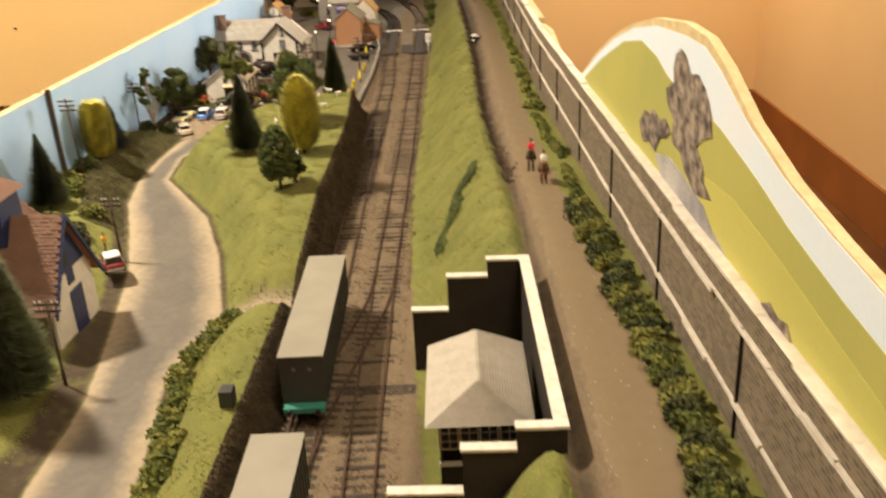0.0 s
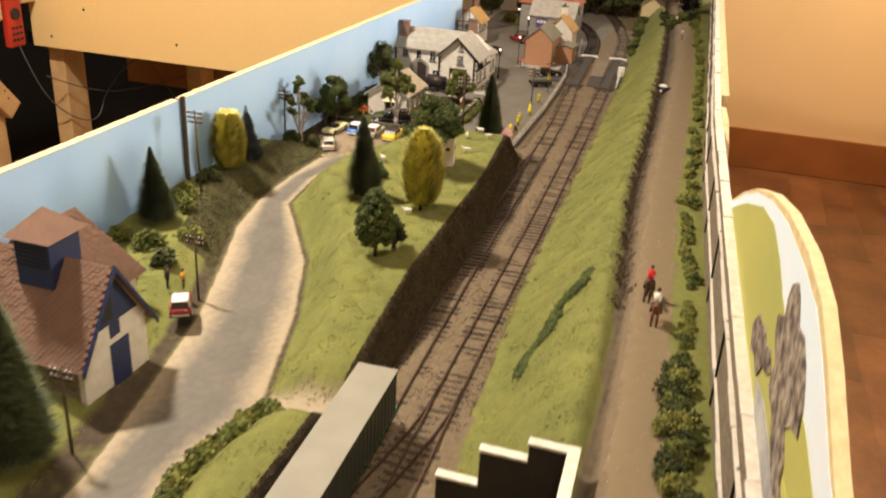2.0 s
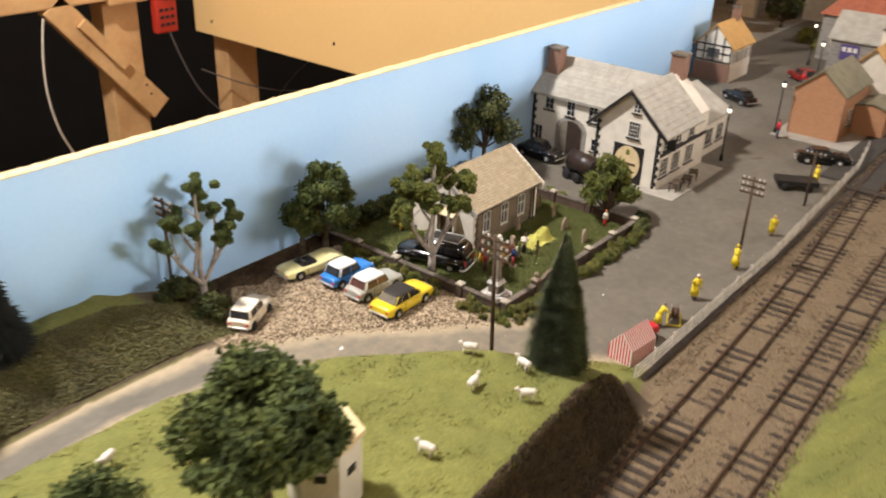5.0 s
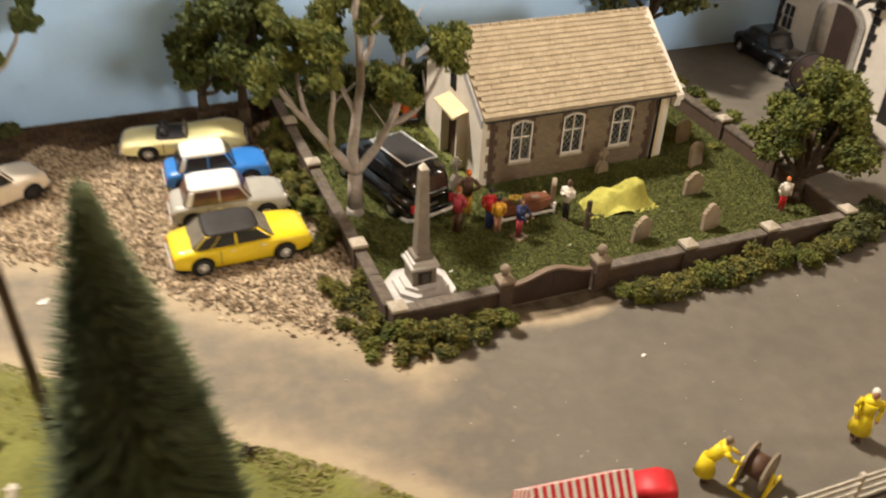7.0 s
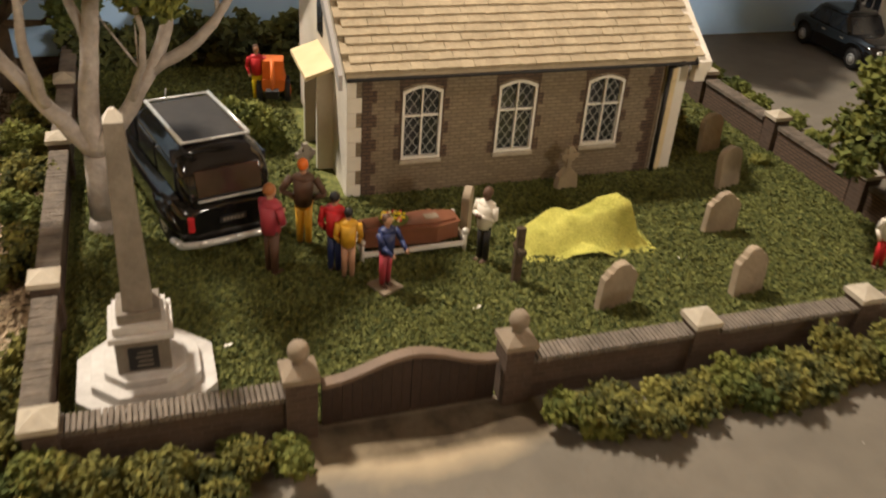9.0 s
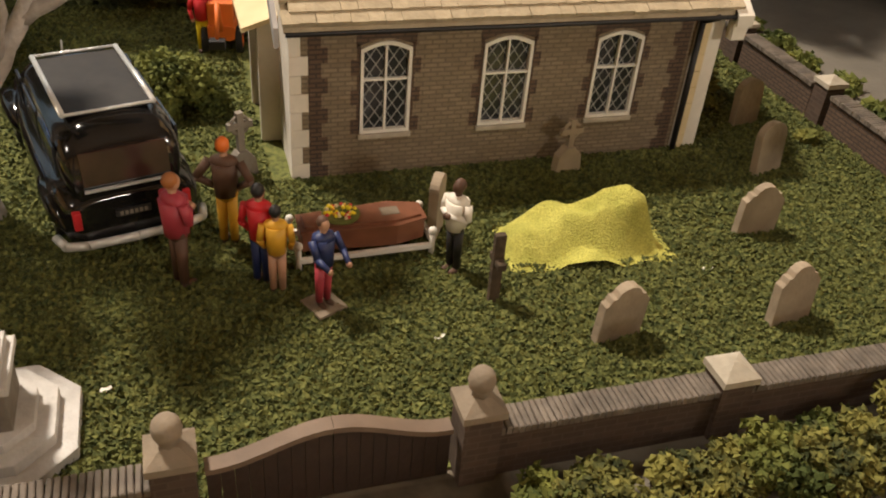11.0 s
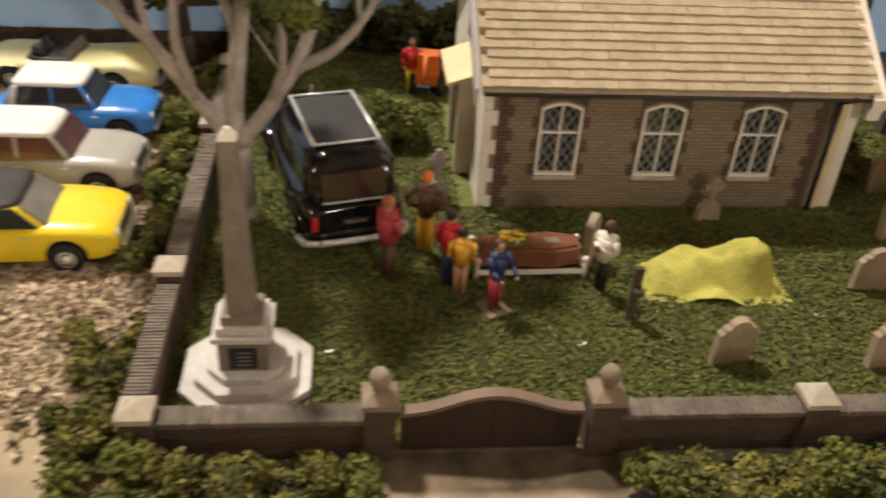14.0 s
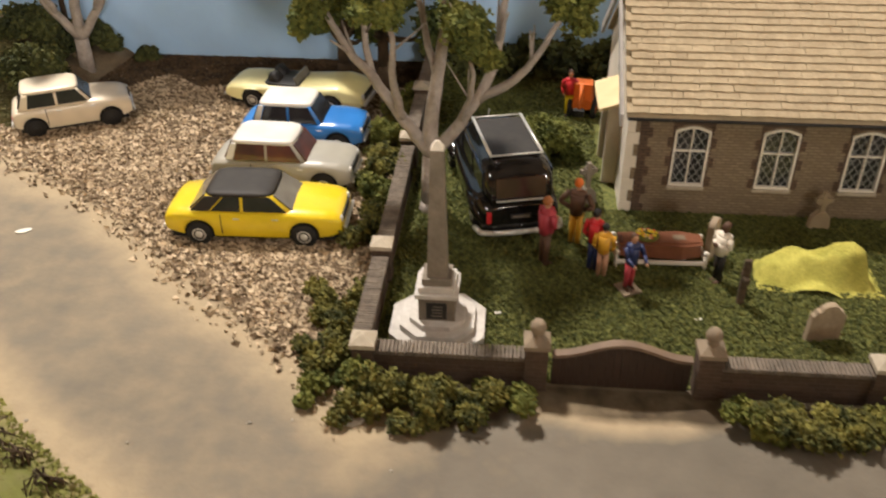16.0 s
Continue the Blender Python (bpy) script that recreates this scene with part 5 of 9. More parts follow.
for i, (r, z0, z1) in enumerate(((0.95, 0, 0.16), (0.74, 0.16, 0.31), (0.55, 0.31, 0.43))):
    bm = B()
    k = r * 0.5
    prism(bm, [(-r, -k), (-k, -r), (k, -r), (r, -k), (r, k), (k, r), (-k, r), (-r, k)], "z", z0, z1)
    part("step", bm, "pale_stone", mem, bevel=0.012)
bm = B()
box(bm, -0.36, -0.36, 0.36, 0.36, 0.36, 0.98)
part("plinth", bm, "stone_grey", mem, bevel=0.015)
bm = B()
box(bm, -0.2, -0.375, 0.48, 0.2, -0.355, 0.86)
part("plaque", bm, "iron_black", mem, "dark inscribed panel")
for i in range(4):
    bm = B()
    box(bm, -0.1 + 0.03 * (i % 2), -0.382, 0.54 + 0.075 * i, 0.12, -0.376, 0.565 + 0.075 * i)
    part("writing_bar", bm, "stone_grey", mem)
for i, (w, z0, z1) in enumerate(((0.43, 0.98, 1.08), (0.36, 1.08, 1.21), (0.29, 1.21, 1.36))):
    bm = B()
    box(bm, -w, -w, z0, w, w, z1)
    part("moulding", bm, "pale_stone" if i < 2 else "stone_grey", mem, bevel=0.02)
bm = B()
vs = box(bm, -0.2, -0.2, 1.36, 0.2, 0.2, 4.05)
for q in vs[4:]:
    q.co.x, q.co.y = q.co.x * 0.6, q.co.y * 0.6
part("shaft", bm, "stone_grey", mem, bevel=0.012)
bm = B()
vs = box(bm, -0.12, -0.12, 4.05, 0.12, 0.12, 4.2)
for q in vs[4:]:
    q.co.x, q.co.y = q.co.x * 0.25, q.co.y * 0.25
part("tip", bm, "white_render", mem)


# Headstones.
def headstone(x, y, rz, w, h, shape, tilt=0, label="weathered tan stone headstone in the grass", thick=0.15):
    pts = [(-w, 0), (w, 0)]
    if shape == "round":
        pts += [(w * math.cos(t), h - w * 0.8 + w * 0.8 * math.sin(t)) for t in np.linspace(0, math.pi, 11)]
    elif shape == "shoulder":
        pts += [(w, h * 0.72), (w * 0.82, h * 0.76), (w * 0.75, h * 0.84)] + [(w * 0.55 * math.cos(t), h * 0.84 + h * 0.16 * math.sin(t)) for t in np.linspace(0, math.pi, 7)] + [(-w * 0.75, h * 0.84), (-w * 0.82, h * 0.76), (-w, h * 0.72)]
    else:
        pts += [(w, h * 0.7), (0.6 * w, h * 0.92), (0, h), (-0.6 * w, h * 0.92), (-w, h * 0.7)]
    bm = B()
    prism(bm, [(float(a), float(b)) for a, b in pts], "y", -thick / 2, thick / 2)
    ob = solo("headstone", bm, "grave_tan", label, "gravestone", "churchyard headstones", bevel=0.012)
    ob.matrix_world = P(x, y, -0.02, tilt, 0, rz)


headstone(3.43, -4.72, 8, 0.34, 0.98, "shoulder", 4)
headstone(6.0, -4.9, 8, 0.34, 1.0, "shoulder", -3)
headstone(6.78, -2.8, 0, 0.35, 0.95, "shoulder", 2)
headstone(8.12, -1.1, 18, 0.34, 1.0, "round", -6, "round-topped tan headstone leaning near the wall")
headstone(8.75, 0.65, 14, 0.32, 1.0, "round", -4, "round-topped tan headstone by the brick wall")
headstone(1.70, -1.95, 60, 0.24, 1.1, "round", 0, "narrow round-topped tan headstone behind the bier")


def cross_stone(x, y, rz, h, label, material, ringed):
    th = thing("stone_cross", x, y, 0, rz, label, "gravestone")
    bm = B()
    prism(bm, [(-0.26, 0), (0.26, 0), (0.22, 0.34), (0.08, 0.5), (-0.08, 0.5), (-0.22, 0.34)], "y", -0.09, 0.09)
    part("base", bm, material, th, bevel=0.012)
    bm = B()
    box(bm, -0.055, -0.05, 0.48, 0.055, 0.05, h)
    box(bm, -0.21, -0.048, h - 0.28, 0.21, 0.048, h - 0.17)
    part("cross", bm, material, th)
    if ringed:
        bm = B()
        n, k = 22, 6
        loop = [[bm.verts.new(((0.15 + 0.03 * math.cos(6.2832 * q / k)) * math.cos(6.2832 * i / n), 0.03 * math.sin(6.2832 * q / k), h - 0.225 + (0.15 + 0.03 * math.cos(6.2832 * q / k)) * math.sin(6.2832 * i / n))) for q in range(k)] for i in range(n)]
        for i in range(n):
            for q in range(k):
                bm.faces.new((loop[i][q], loop[(i + 1) % n][q], loop[(i + 1) % n][(q + 1) % k], loop[i][(q + 1) % k])).smooth = True
        part("ring", bm, material, th)


cross_stone(4.5, -0.45, 8, 1.02, "tan stone cross on tapered base by the chapel", "grave_tan", True)
cross_stone(-0.95, 0.25, 20, 1.18, "dark ringed stone cross by the chapel corner", "stone_grey", True)
wc = thing("wooden_cross", 2.05, -3.68, 0, 0, "dark weathered wooden grave marker", "grave marker")
bm = B()
box(bm, -0.075, -0.05, 0, 0.075, 0.05, 1.15)
part("post", bm, "bark", wc, bevel=0.01)
bm = B()
box(bm, -0.06, -0.2, 0.68, 0.06, 0.16, 0.78)
part("arm", bm, "bark", wc, bevel=0.01)

# Coffin on its bier.
bier = thing("bier", 0.52, -2.12, 0.03, 1.5, "white wheeled bier on the grass", "bier")
for y in (-0.36, 0.36):
    bm = B()
    box(bm, -0.98, y - 0.035, 0.13, 0.98, y + 0.035, 0.21)
    part("rail", bm, "white_paint", bier, bevel=0.01)
for x in (-0.98, 0.98):
    for y in (-0.36, 0.36):
        bm = B()
        tube(bm, (x, y, 0), (x, y, 0.38), 0.045, 0.04, 8)
        ball(bm, x, y, 0.42, 0.065)
        part("leg", bm, "white_paint", bier)
    bm = B()
    box(bm, x - 0.03, -0.36, 0.2, x + 0.03, 0.36, 0.28)
    part("cross_rail", bm, "white_paint", bier, bevel=0.01)
cof = thing("coffin", 0.52, -2.12, 0.25, 1.5, "brown varnished coffin on the white bier", "coffin")
bm = B()
o = [(-0.9, -0.22), (0.45, -0.32), (0.9, -0.2), (0.9, 0.2), (0.45, 0.32), (-0.9, 0.22)]
prism(bm, o, "z", 0, 0.30)
part("box", bm, "coffin", cof, bevel=0.01)
bm = B()
prism(bm, [(x * 1.03, y * 1.06) for x, y in o], "z", 0.30, 0.345)
prism(bm, [(x * 0.95, y * 0.78) for x, y in o], "z", 0.345, 0.385)
part("lid", bm, "coffin", cof, bevel=0.008)
bm = B()
box(bm, 0.28, -0.1, 0.386, 0.55, 0.1, 0.392)
part("name_plate", bm, "grave", cof, "tarnished plate")
rng = np.random.default_rng(4)
wr = thing("wreath", 0.22, -2.12, 0.64, 0, "small round wreath of yellow and red flowers", "wreath")
bm = B()
lathe(bm, [(0.20, 0.0), (0.27, 0.015), (0.28, 0.04), (0.22, 0.06)], 0, 0, 18)
part("leaf_ring", bm, "leaf_light", wr, "green leafy wreath base")
for k in range(46):
    a, r = rng.uniform(0, 6.28), 0.23 * math.sqrt(rng.random())
    bm = B()
    ball(bm, r * math.cos(a), r * math.sin(a), 0.062 + 0.012 * rng.random(), 0.032, u=6, v=4)
    part("flower", bm, ("hi_vis", "ochre", "hi_vis", "red", "cream")[k % 5], wr)

# Green cloth over the mound of earth.
bm = B()
nx_, ny_ = 60, 36
grid = []
for i in range(nx_ + 1):
    row = []
    for j in range(ny_ + 1):
        u, w = i / nx_, j / ny_
        x, y = 2.55 + 2.65 * u, -3.3 + 1.35 * w + 0.1 * math.sin(5 * u)
        ridge = float(np.interp(u, [0, 0.05, 0.14, 0.26, 0.36, 0.46, 0.54, 0.62, 0.74, 0.82, 0.86, 0.89, 1], [0.03, 0.24, 0.38, 0.48, 0.53, 0.58, 0.68, 0.80, 0.82, 0.74, 0.45, 0.09, 0.03]))
        skirt = 0.10 + 0.05 * math.sin(19 * u) + 0.03 * math.sin(31 * u + 1)
        h = ridge * float(smooth01((w - skirt * 0.4) / 0.42)) * float(smooth01((1 - w) / 0.3))
        h += 0.10 * ridge * math.sin(15 * u + 5 * w) * math.sin(math.pi * w)
        h *= 0.95 + 0.2 * noise.noise((x * 1.6, y * 2.2, 3))
        h = max(h, 0.15 * math.exp(-(((u - 0.45) / 0.17) ** 2)) * (w < 0.3))
        h += 0.05 * ridge * noise.noise((x * 5, y * 5, 1)) + 0.03 * ridge * math.sin(26 * u + 9 * w)
        x += 0.12 * noise.noise((x, y * 2, 9))
        row.append(bm.verts.new((x, y + 0.14 * noise.noise((x * 2, y, 5)), max(0.04, float(h) + 0.05))))
    grid.append(row)
for i in range(nx_):
    for j in range(ny_):
        q = bm.faces.new((grid[i][j], grid[i + 1][j], grid[i + 1][j + 1], grid[i][j + 1]))
        q.smooth = True
solo("grave_cloth", bm, "tarp", "yellow-green grass cloth draped over a mound", "cloth")


# ---- painted model figures: one plain mesh each ----
def figure(x, y, rz, h, top, legs, hair, skin="skin", z=0.0, lean=0.0, label="painted miniature figure standing on the grass", base=False, arms="down", group="mourner figures", coat=False):
    bm = B()
    s = h / 1.7
    for sx in (-0.085, 0.085):
        tube(bm, (sx, 0.02, 0.08), (sx * 0.9, 0, 0.82), 0.065, 0.095, 8, 1)
        ball(bm, sx, -0.05, 0.04, 0.065, 0.13, 0.05, 4, 8, 5)
    ball(bm, 0, 0.0, 0.86, 0.185, 0.14, 0.16, 1, 10, 6)
    top_y = -math.sin(radians(lean)) * 0.6
    tube(bm, (0, 0, 0.84), (0, top_y, 1.36), 0.175, 0.205, 10, 0)
    ball(bm, 0, top_y, 1.36, 0.23, 0.15, 0.11, 0, 10, 6)
    for sx in (-1, 1):
        sh = Vector((0.235 * sx, top_y, 1.36))
        if arms == "down":
            el, hd = Vector((0.29 * sx, top_y + 0.05, 1.08)), Vector((0.24 * sx, top_y - 0.1, 0.86))
        elif arms == "fold":
            el, hd = Vector((0.29 * sx, top_y - 0.03, 1.1)), Vector((-0.03 * sx, top_y - 0.24, 1.16))
        elif arms == "hips":
            el, hd = Vector((0.42 * sx, top_y + 0.08, 1.12)), Vector((0.19 * sx, top_y - 0.02, 0.95))
        else:
            el, hd = Vector((0.27 * sx, top_y - 0.2, 1.12)), Vector((0.2 * sx, top_y - 0.46, 1.0))
        tube(bm, sh, el, 0.075, 0.062, 8, 0)
        tube(bm, el, hd, 0.062, 0.05, 8, 0)
        ball(bm, *hd, 0.055, mi=2, u=7, v=5)
    tube(bm, (0, top_y, 1.4), (0, top_y * 1.15, 1.52), 0.06, 0.06, 8, 2)
    ball(bm, 0, top_y * 1.2 - 0.01, 1.6, 0.098, 0.11, 0.125, 2)
    ball(bm, 0, top_y * 1.2 + 0.02, 1.635, 0.108, 0.115, 0.115, 3)
    if coat:
        tube(bm, (0, 0.01, 0.34), (0, 0, 0.98), 0.30, 0.19, 12, 0)
    if base:
        box(bm, -0.3, -0.3, -0.03, 0.3, 0.3, 0.015, 5)
    bmesh.ops.scale(bm, vec=(s * 0.92, s * 0.98, s), verts=bm.verts)
    ob = solo("model_figure", bm, [top, legs, skin, hair, "brown", "grave"], label, "figurine", group)
    ob.matrix_world = P(x, y, z + 0.03, 0, 0, rz)


figure(-2.03, -2.5, 120, 1.72, "crimson", "brown", "auburn", arms="fold", label="painted miniature figure in crimson with folded arms")
figure(-1.32, -1.62, 160, 1.70, "brown", "ochre", "orange", arms="hips", label="painted miniature figure, brown coat and orange hat")
figure(-0.97, -2.65, 150, 1.55, "red", "navy", "iron_black", label="painted miniature figure, red top and dark hat")
figure(-0.79, -2.9, 165, 1.36, "ochre", "skin", "iron_black", label="painted miniature figure in a yellow coat")
figure(-0.25, -3.38, 25, 1.36, "navy", "crimson", "brown", z=0.07, base=True, arms="out", label="painted miniature figure, navy top, on square base")
figure(1.70, -2.88, -60, 1.48, "white_render", "iron_black", "brown", "brown", arms="fold", label="painted miniature figure in a white surplice")
figure(9.1, -4.7, -20, 1.3, "white_render", "red", "orange", label="painted miniature figure in red by the yard tree")
figure(-1.2, 5.4, 0, 1.4, "red", "hi_vis", "brown", label="painted miniature figure, red top, behind the chapel")


# ---- vehicles ----
def loft(bm, stations, mi=0, n=14, sq=3.2, caps=True):
    """A body through stations (x, half width, z low, z high): rounded sections."""
    rings = []
    for x, hw, z0, z1 in stations:
        ring = []
        for i in range(n):
            t = 6.2832 * (i + 0.5) / n
            c, s_ = math.cos(t), math.sin(t)
            ring.append(bm.verts.new((x, hw * math.copysign(abs(c) ** (2 / sq), c), (z0 + z1) / 2 + (z1 - z0) / 2 * math.copysign(abs(s_) ** (2 / sq), s_))))
        rings.append(ring)
    for a, b in zip(rings, rings[1:]):
        for i in range(n):
            q = bm.faces.new((a[i], a[(i + 1) % n], b[(i + 1) % n], b[i]))
            q.smooth, q.material_index = True, mi
    if caps:
        for r in (rings[0][::-1], rings[-1]):
            bm.faces.new(r).material_index = mi


def wheel(parent, x, y, r, out, rim="chrome"):
    bm = B()
    w = 0.11
    prof = [(r * 0.62, -w), (r * 0.92, -w), (r, -w * 0.6), (r, w * 0.6), (r * 0.92, w), (r * 0.62, w)]
    lathe(bm, prof, 0, 0, 18)
    wh = part("wheel", bm, "rubber", parent, m=P(x, y, r, 90))
    bm = B()
    s = -1 if out < 0 else 1
    lathe(bm, [(r * 0.56, 0), (r * 0.52, 0.02), (r * 0.34, 0.0), (r * 0.26, 0.03), (r * 0.1, 0.04)], 0, 0, 18)
    part("hubcap", bm, rim, wh, "metal hubcap", m=P(0, 0, -s * (w - 0.01), 180 if s > 0 else 0))


def car(x, y, rz, label, L, W, H, body, roof, cabin, hood_z, belt, wb, wr, z=0.0, name="car", rim="chrome", glass="glass_dark", fins=0.0, open_top=False, dome=0.0, side_glass=""):
    """A model car facing +x. cabin: (back base, back roof, front roof, front base) along x from the middle."""
    th = thing(name, x, y, z, rz, label, "car", "parked model cars")
    hL, hw = L / 2, W / 2
    g = 0.17
    bm = B()
    arch_r = wr + 0.055
    axles = (-wb / 2 - 0.04, wb / 2 - 0.04)
    xs = sorted({round(float(v), 4) for v in np.concatenate([np.linspace(-hL, hL, 27), [hL - 0.05, -hL + 0.05]] + [[c + arch_r * math.cos(math.pi * i / 12) for i in range(13)] + [c - arch_r - 0.01, c + arch_r + 0.01] for c in axles])})
    crest = line([(-hL, belt - 0.15 + fins), (-hL + 0.10, belt - 0.05 + fins), (-hL + 0.5, belt - 0.01 + fins * 0.6), (cabin[0], belt), (cabin[3], belt + 0.01), (hL - 0.75, hood_z + dome), (hL - 0.3, hood_z - 0.045 + dome * 0.4), (hL - 0.07, hood_z - 0.11), (hL, hood_z - 0.22)])
    rings = []
    for xx in xs:
        w = hw * (1 - 0.14 * abs(xx / hL) ** 7)
        top, low = float(crest(xx)), g + 0.07 + 0.12 * abs(xx / hL) ** 6
        for c in axles:
            if abs(xx - c) < arch_r:
                low = max(low, wr + math.sqrt(arch_r ** 2 - (xx - c) ** 2))
        sh = top - 0.09
        half = [(w * 0.94, low), (w * 0.985, low + 0.3 * (sh - low)), (w, low + 0.62 * (sh - low)), (w * 0.985, sh), (w * 0.93, top - 0.025), (w * 0.62, top + 0.015), (0, top + 0.028)]
        rings.append([bm.verts.new((xx, y_, z_)) for y_, z_ in half] + [bm.verts.new((xx, -y_, z_)) for y_, z_ in half[-2::-1]])
    for r0_, r1_ in zip(rings, rings[1:]):
        for i in range(len(r0_) - 1):
            bm.faces.new((r0_[i], r0_[i + 1], r1_[i + 1], r1_[i])).smooth = True
    bm.faces.new(rings[0])
    bm.faces.new(rings[-1][::-1])
    part("body", bm, body, th)
    bm = B()
    box(bm, -hL + 0.14, -hw * 0.86, g, hL - 0.14, hw * 0.86, min(belt, hood_z) - 0.2)
    part("underbody", bm, "rubber", th, "black underside and wheel arches")
    cw = hw * 0.90
    if open_top:
        bm = B()
        loft(bm, [(cabin[0], hw * 0.6, belt - 0.02, belt + 0.06), (cabin[0] + 0.15, hw * 0.72, belt - 0.02, belt + 0.09), (cabin[3] - 0.1, hw * 0.72, belt - 0.02, belt + 0.08), (cabin[3], hw * 0.66, belt - 0.02, belt + 0.06)], n=16)
        part("cockpit", bm, "iron_black", th, "dark open cockpit")
        bm = B()
        box(bm, cabin[3] - 0.04, -hw * 0.66, belt, cabin[3], hw * 0.66, belt + 0.3, 0, Matrix.Translation((cabin[3], 0, belt)) @ Matrix.Rotation(radians(-25), 4, "Y") @ Matrix.Translation((-cabin[3], 0, -belt)))
        part("windscreen", bm, "smoke_glass", th, "low windscreen")
        for s in (-1, 1):
            bm = B()
            loft(bm, [(cabin[0] + 0.12, 0.19, belt - 0.05, belt + 0.28), (cabin[0] + 0.28, 0.22, belt - 0.05, belt + 0.36), (cabin[0] + 0.46, 0.2, belt - 0.05, belt + 0.14)], n=10)
            part("seat", bm, "iron_black", th, "black rounded seat back", m=P(0, s * 0.26, 0))
    else:
        def edge_at(t):
            return cabin[0] + (cabin[1] - cabin[0]) * t, cabin[3] + (cabin[2] - cabin[3]) * t, cw * (1 - 0.15 * t), belt - 0.03 + (H - belt) * t

        def shell(levels, sq=7.0, n=28):
            bm = B()
            rings = []
            for t, dx, kw in levels:
                xa, xb, w, z_ = edge_at(t)
                xa, xb, w = xa + dx, xb - dx, w * kw
                ring = []
                for q in range(n):
                    th_ = 6.2832 * (q + 0.5) / n
                    cc, ss = math.cos(th_), math.sin(th_)
                    ring.append(bm.verts.new(((xa + xb) / 2 + (xb - xa) / 2 * math.copysign(abs(cc) ** (2 / sq), cc), w * math.copysign(abs(ss) ** (2 / sq), ss), z_)))
                rings.append(ring)
            for r0_, r1_ in zip(rings, rings[1:]):
                for q in range(n):
                    bm.faces.new((r0_[q], r0_[(q + 1) % n], r1_[(q + 1) % n], r1_[q])).smooth = True
            bm.faces.new(rings[0][::-1])
            bm.faces.new(rings[-1])
            return bm

        part("cabin", shell([(0, 0, 1), (0.3, 0, 1), (0.6, 0, 1), (0.84, 0, 1)]), body, th)
        part("roof", shell([(0.83, -0.012, 1.012), (0.93, -0.008, 1.005), (0.985, 0.04, 0.97), (1.01, 0.13, 0.9), (1.022, 0.3, 0.68)], 6.0), roof, th)
        lo_t, hi_t = 0.1, 0.82
        (xa0, xb0, w0, z0), (xa1, xb1, w1, z1) = edge_at(lo_t), edge_at(hi_t)
        mid_x = (xa0 + xb0) / 2 + 0.05
        o = 0.006
        for s in (-1, 1):
            rear_in = 0.52 if roof == "vinyl" else 0.26
            side = side_glass or glass
            panes = [(xa0 + rear_in, mid_x - 0.035, xa1 + rear_in - 0.06, mid_x - 0.035, "side_window", side), (mid_x + 0.035, xb0 - 0.13, mid_x + 0.035, xb1 - 0.1, "side_window", side)]
            if roof != body:
                panes.append((xa0 + 0.05, xa0 + rear_in - 0.04, xa1 + 0.03, xa1 + rear_in - 0.09, "rear_pillar", roof))
            for p0, p1, p2, p3, nm, mt in panes:
                bm = B()
                vs = [bm.verts.new(v_) for v_ in ((p0, s * (w0 + o), z0), (p1, s * (w0 + o), z0), (p3, s * (w1 + o), z1), (p2, s * (w1 + o), z1), (p0, s * (w0 - 0.03), z0), (p1, s * (w0 - 0.03), z0), (p3, s * (w1 - 0.03), z1), (p2, s * (w1 - 0.03), z1))]
                for q in ((0, 1, 2, 3), (4, 7, 6, 5), (0, 4, 5, 1), (1, 5, 6, 2), (2, 6, 7, 3), (3, 7, 4, 0)):
                    bm.faces.new([vs[k_] for k_ in q])
                part(nm, bm, mt, th)
        for nm, x_lo, x_hi, sg in (("windscreen", xb0, xb1, 1), ("rear_window", xa0, xa1, -1)):
            bm = B()
            vs = [bm.verts.new(v_) for v_ in ((x_lo + sg * o, -w0 * 0.84, z0), (x_lo + sg * o, w0 * 0.84, z0), (x_hi + sg * o, w1 * 0.84, z1), (x_hi + sg * o, -w1 * 0.84, z1), (x_lo - sg * 0.04, -w0 * 0.84, z0), (x_lo - sg * 0.04, w0 * 0.84, z0), (x_hi - sg * 0.04, w1 * 0.84, z1), (x_hi - sg * 0.04, -w1 * 0.84, z1))]
            for q in ((0, 1, 2, 3), (4, 7, 6, 5), (0, 4, 5, 1), (1, 5, 6, 2), (2, 6, 7, 3), (3, 7, 4, 0)):
                bm.faces.new([vs[k_] for k_ in q])
            part(nm, bm, glass, th)
    for s in (-1, 1):
        for wx in (-wb / 2, wb / 2):
            wheel(th, wx - 0.04, s * (hw - 0.10), wr, s, rim)
    for s, n_ in ((1, "front_bumper"), (-1, "rear_bumper")):
        bm = B()
        xb = s * (hL - 0.0)
        loft(bm, [(xb - 0.03, hw * 0.55, 0.34, 0.44), (xb + 0.05 * s, hw * 0.86, 0.33, 0.45), (xb + 0.08 * s, hw * 0.84, 0.34, 0.44)][:: 1 if s > 0 else 1], n=10, sq=5)
        part(n_, bm, "chrome", th, "chrome bumper")
    for s in (-1, 1):
        bm = B()
        lathe(bm, [(0.10, 0), (0.11, 0.03), (0.06, 0.06)], 0, 0, 12)
        part("headlight", bm, "chrome", th, "round headlamp", m=P(hL - 0.05, s * hw * 0.62, hood_z - 0.22, 0, 90, 0))
        bm = B()
        box(bm, -hL - 0.02, s * hw * 0.7 - 0.09, belt - 0.32, -hL + 0.05, s * hw * 0.7 + 0.09, belt - 0.2)
        part("tail_light", bm, "red", th, "red tail lamp", bevel=0.01)
        for xh in (-0.35, 0.55):
            bm = B()
            tube(bm, (xh - 0.07, s * (hw + 0.005), belt - 0.12), (xh + 0.07, s * (hw + 0.005), belt - 0.12), 0.018, 0.018, 6)
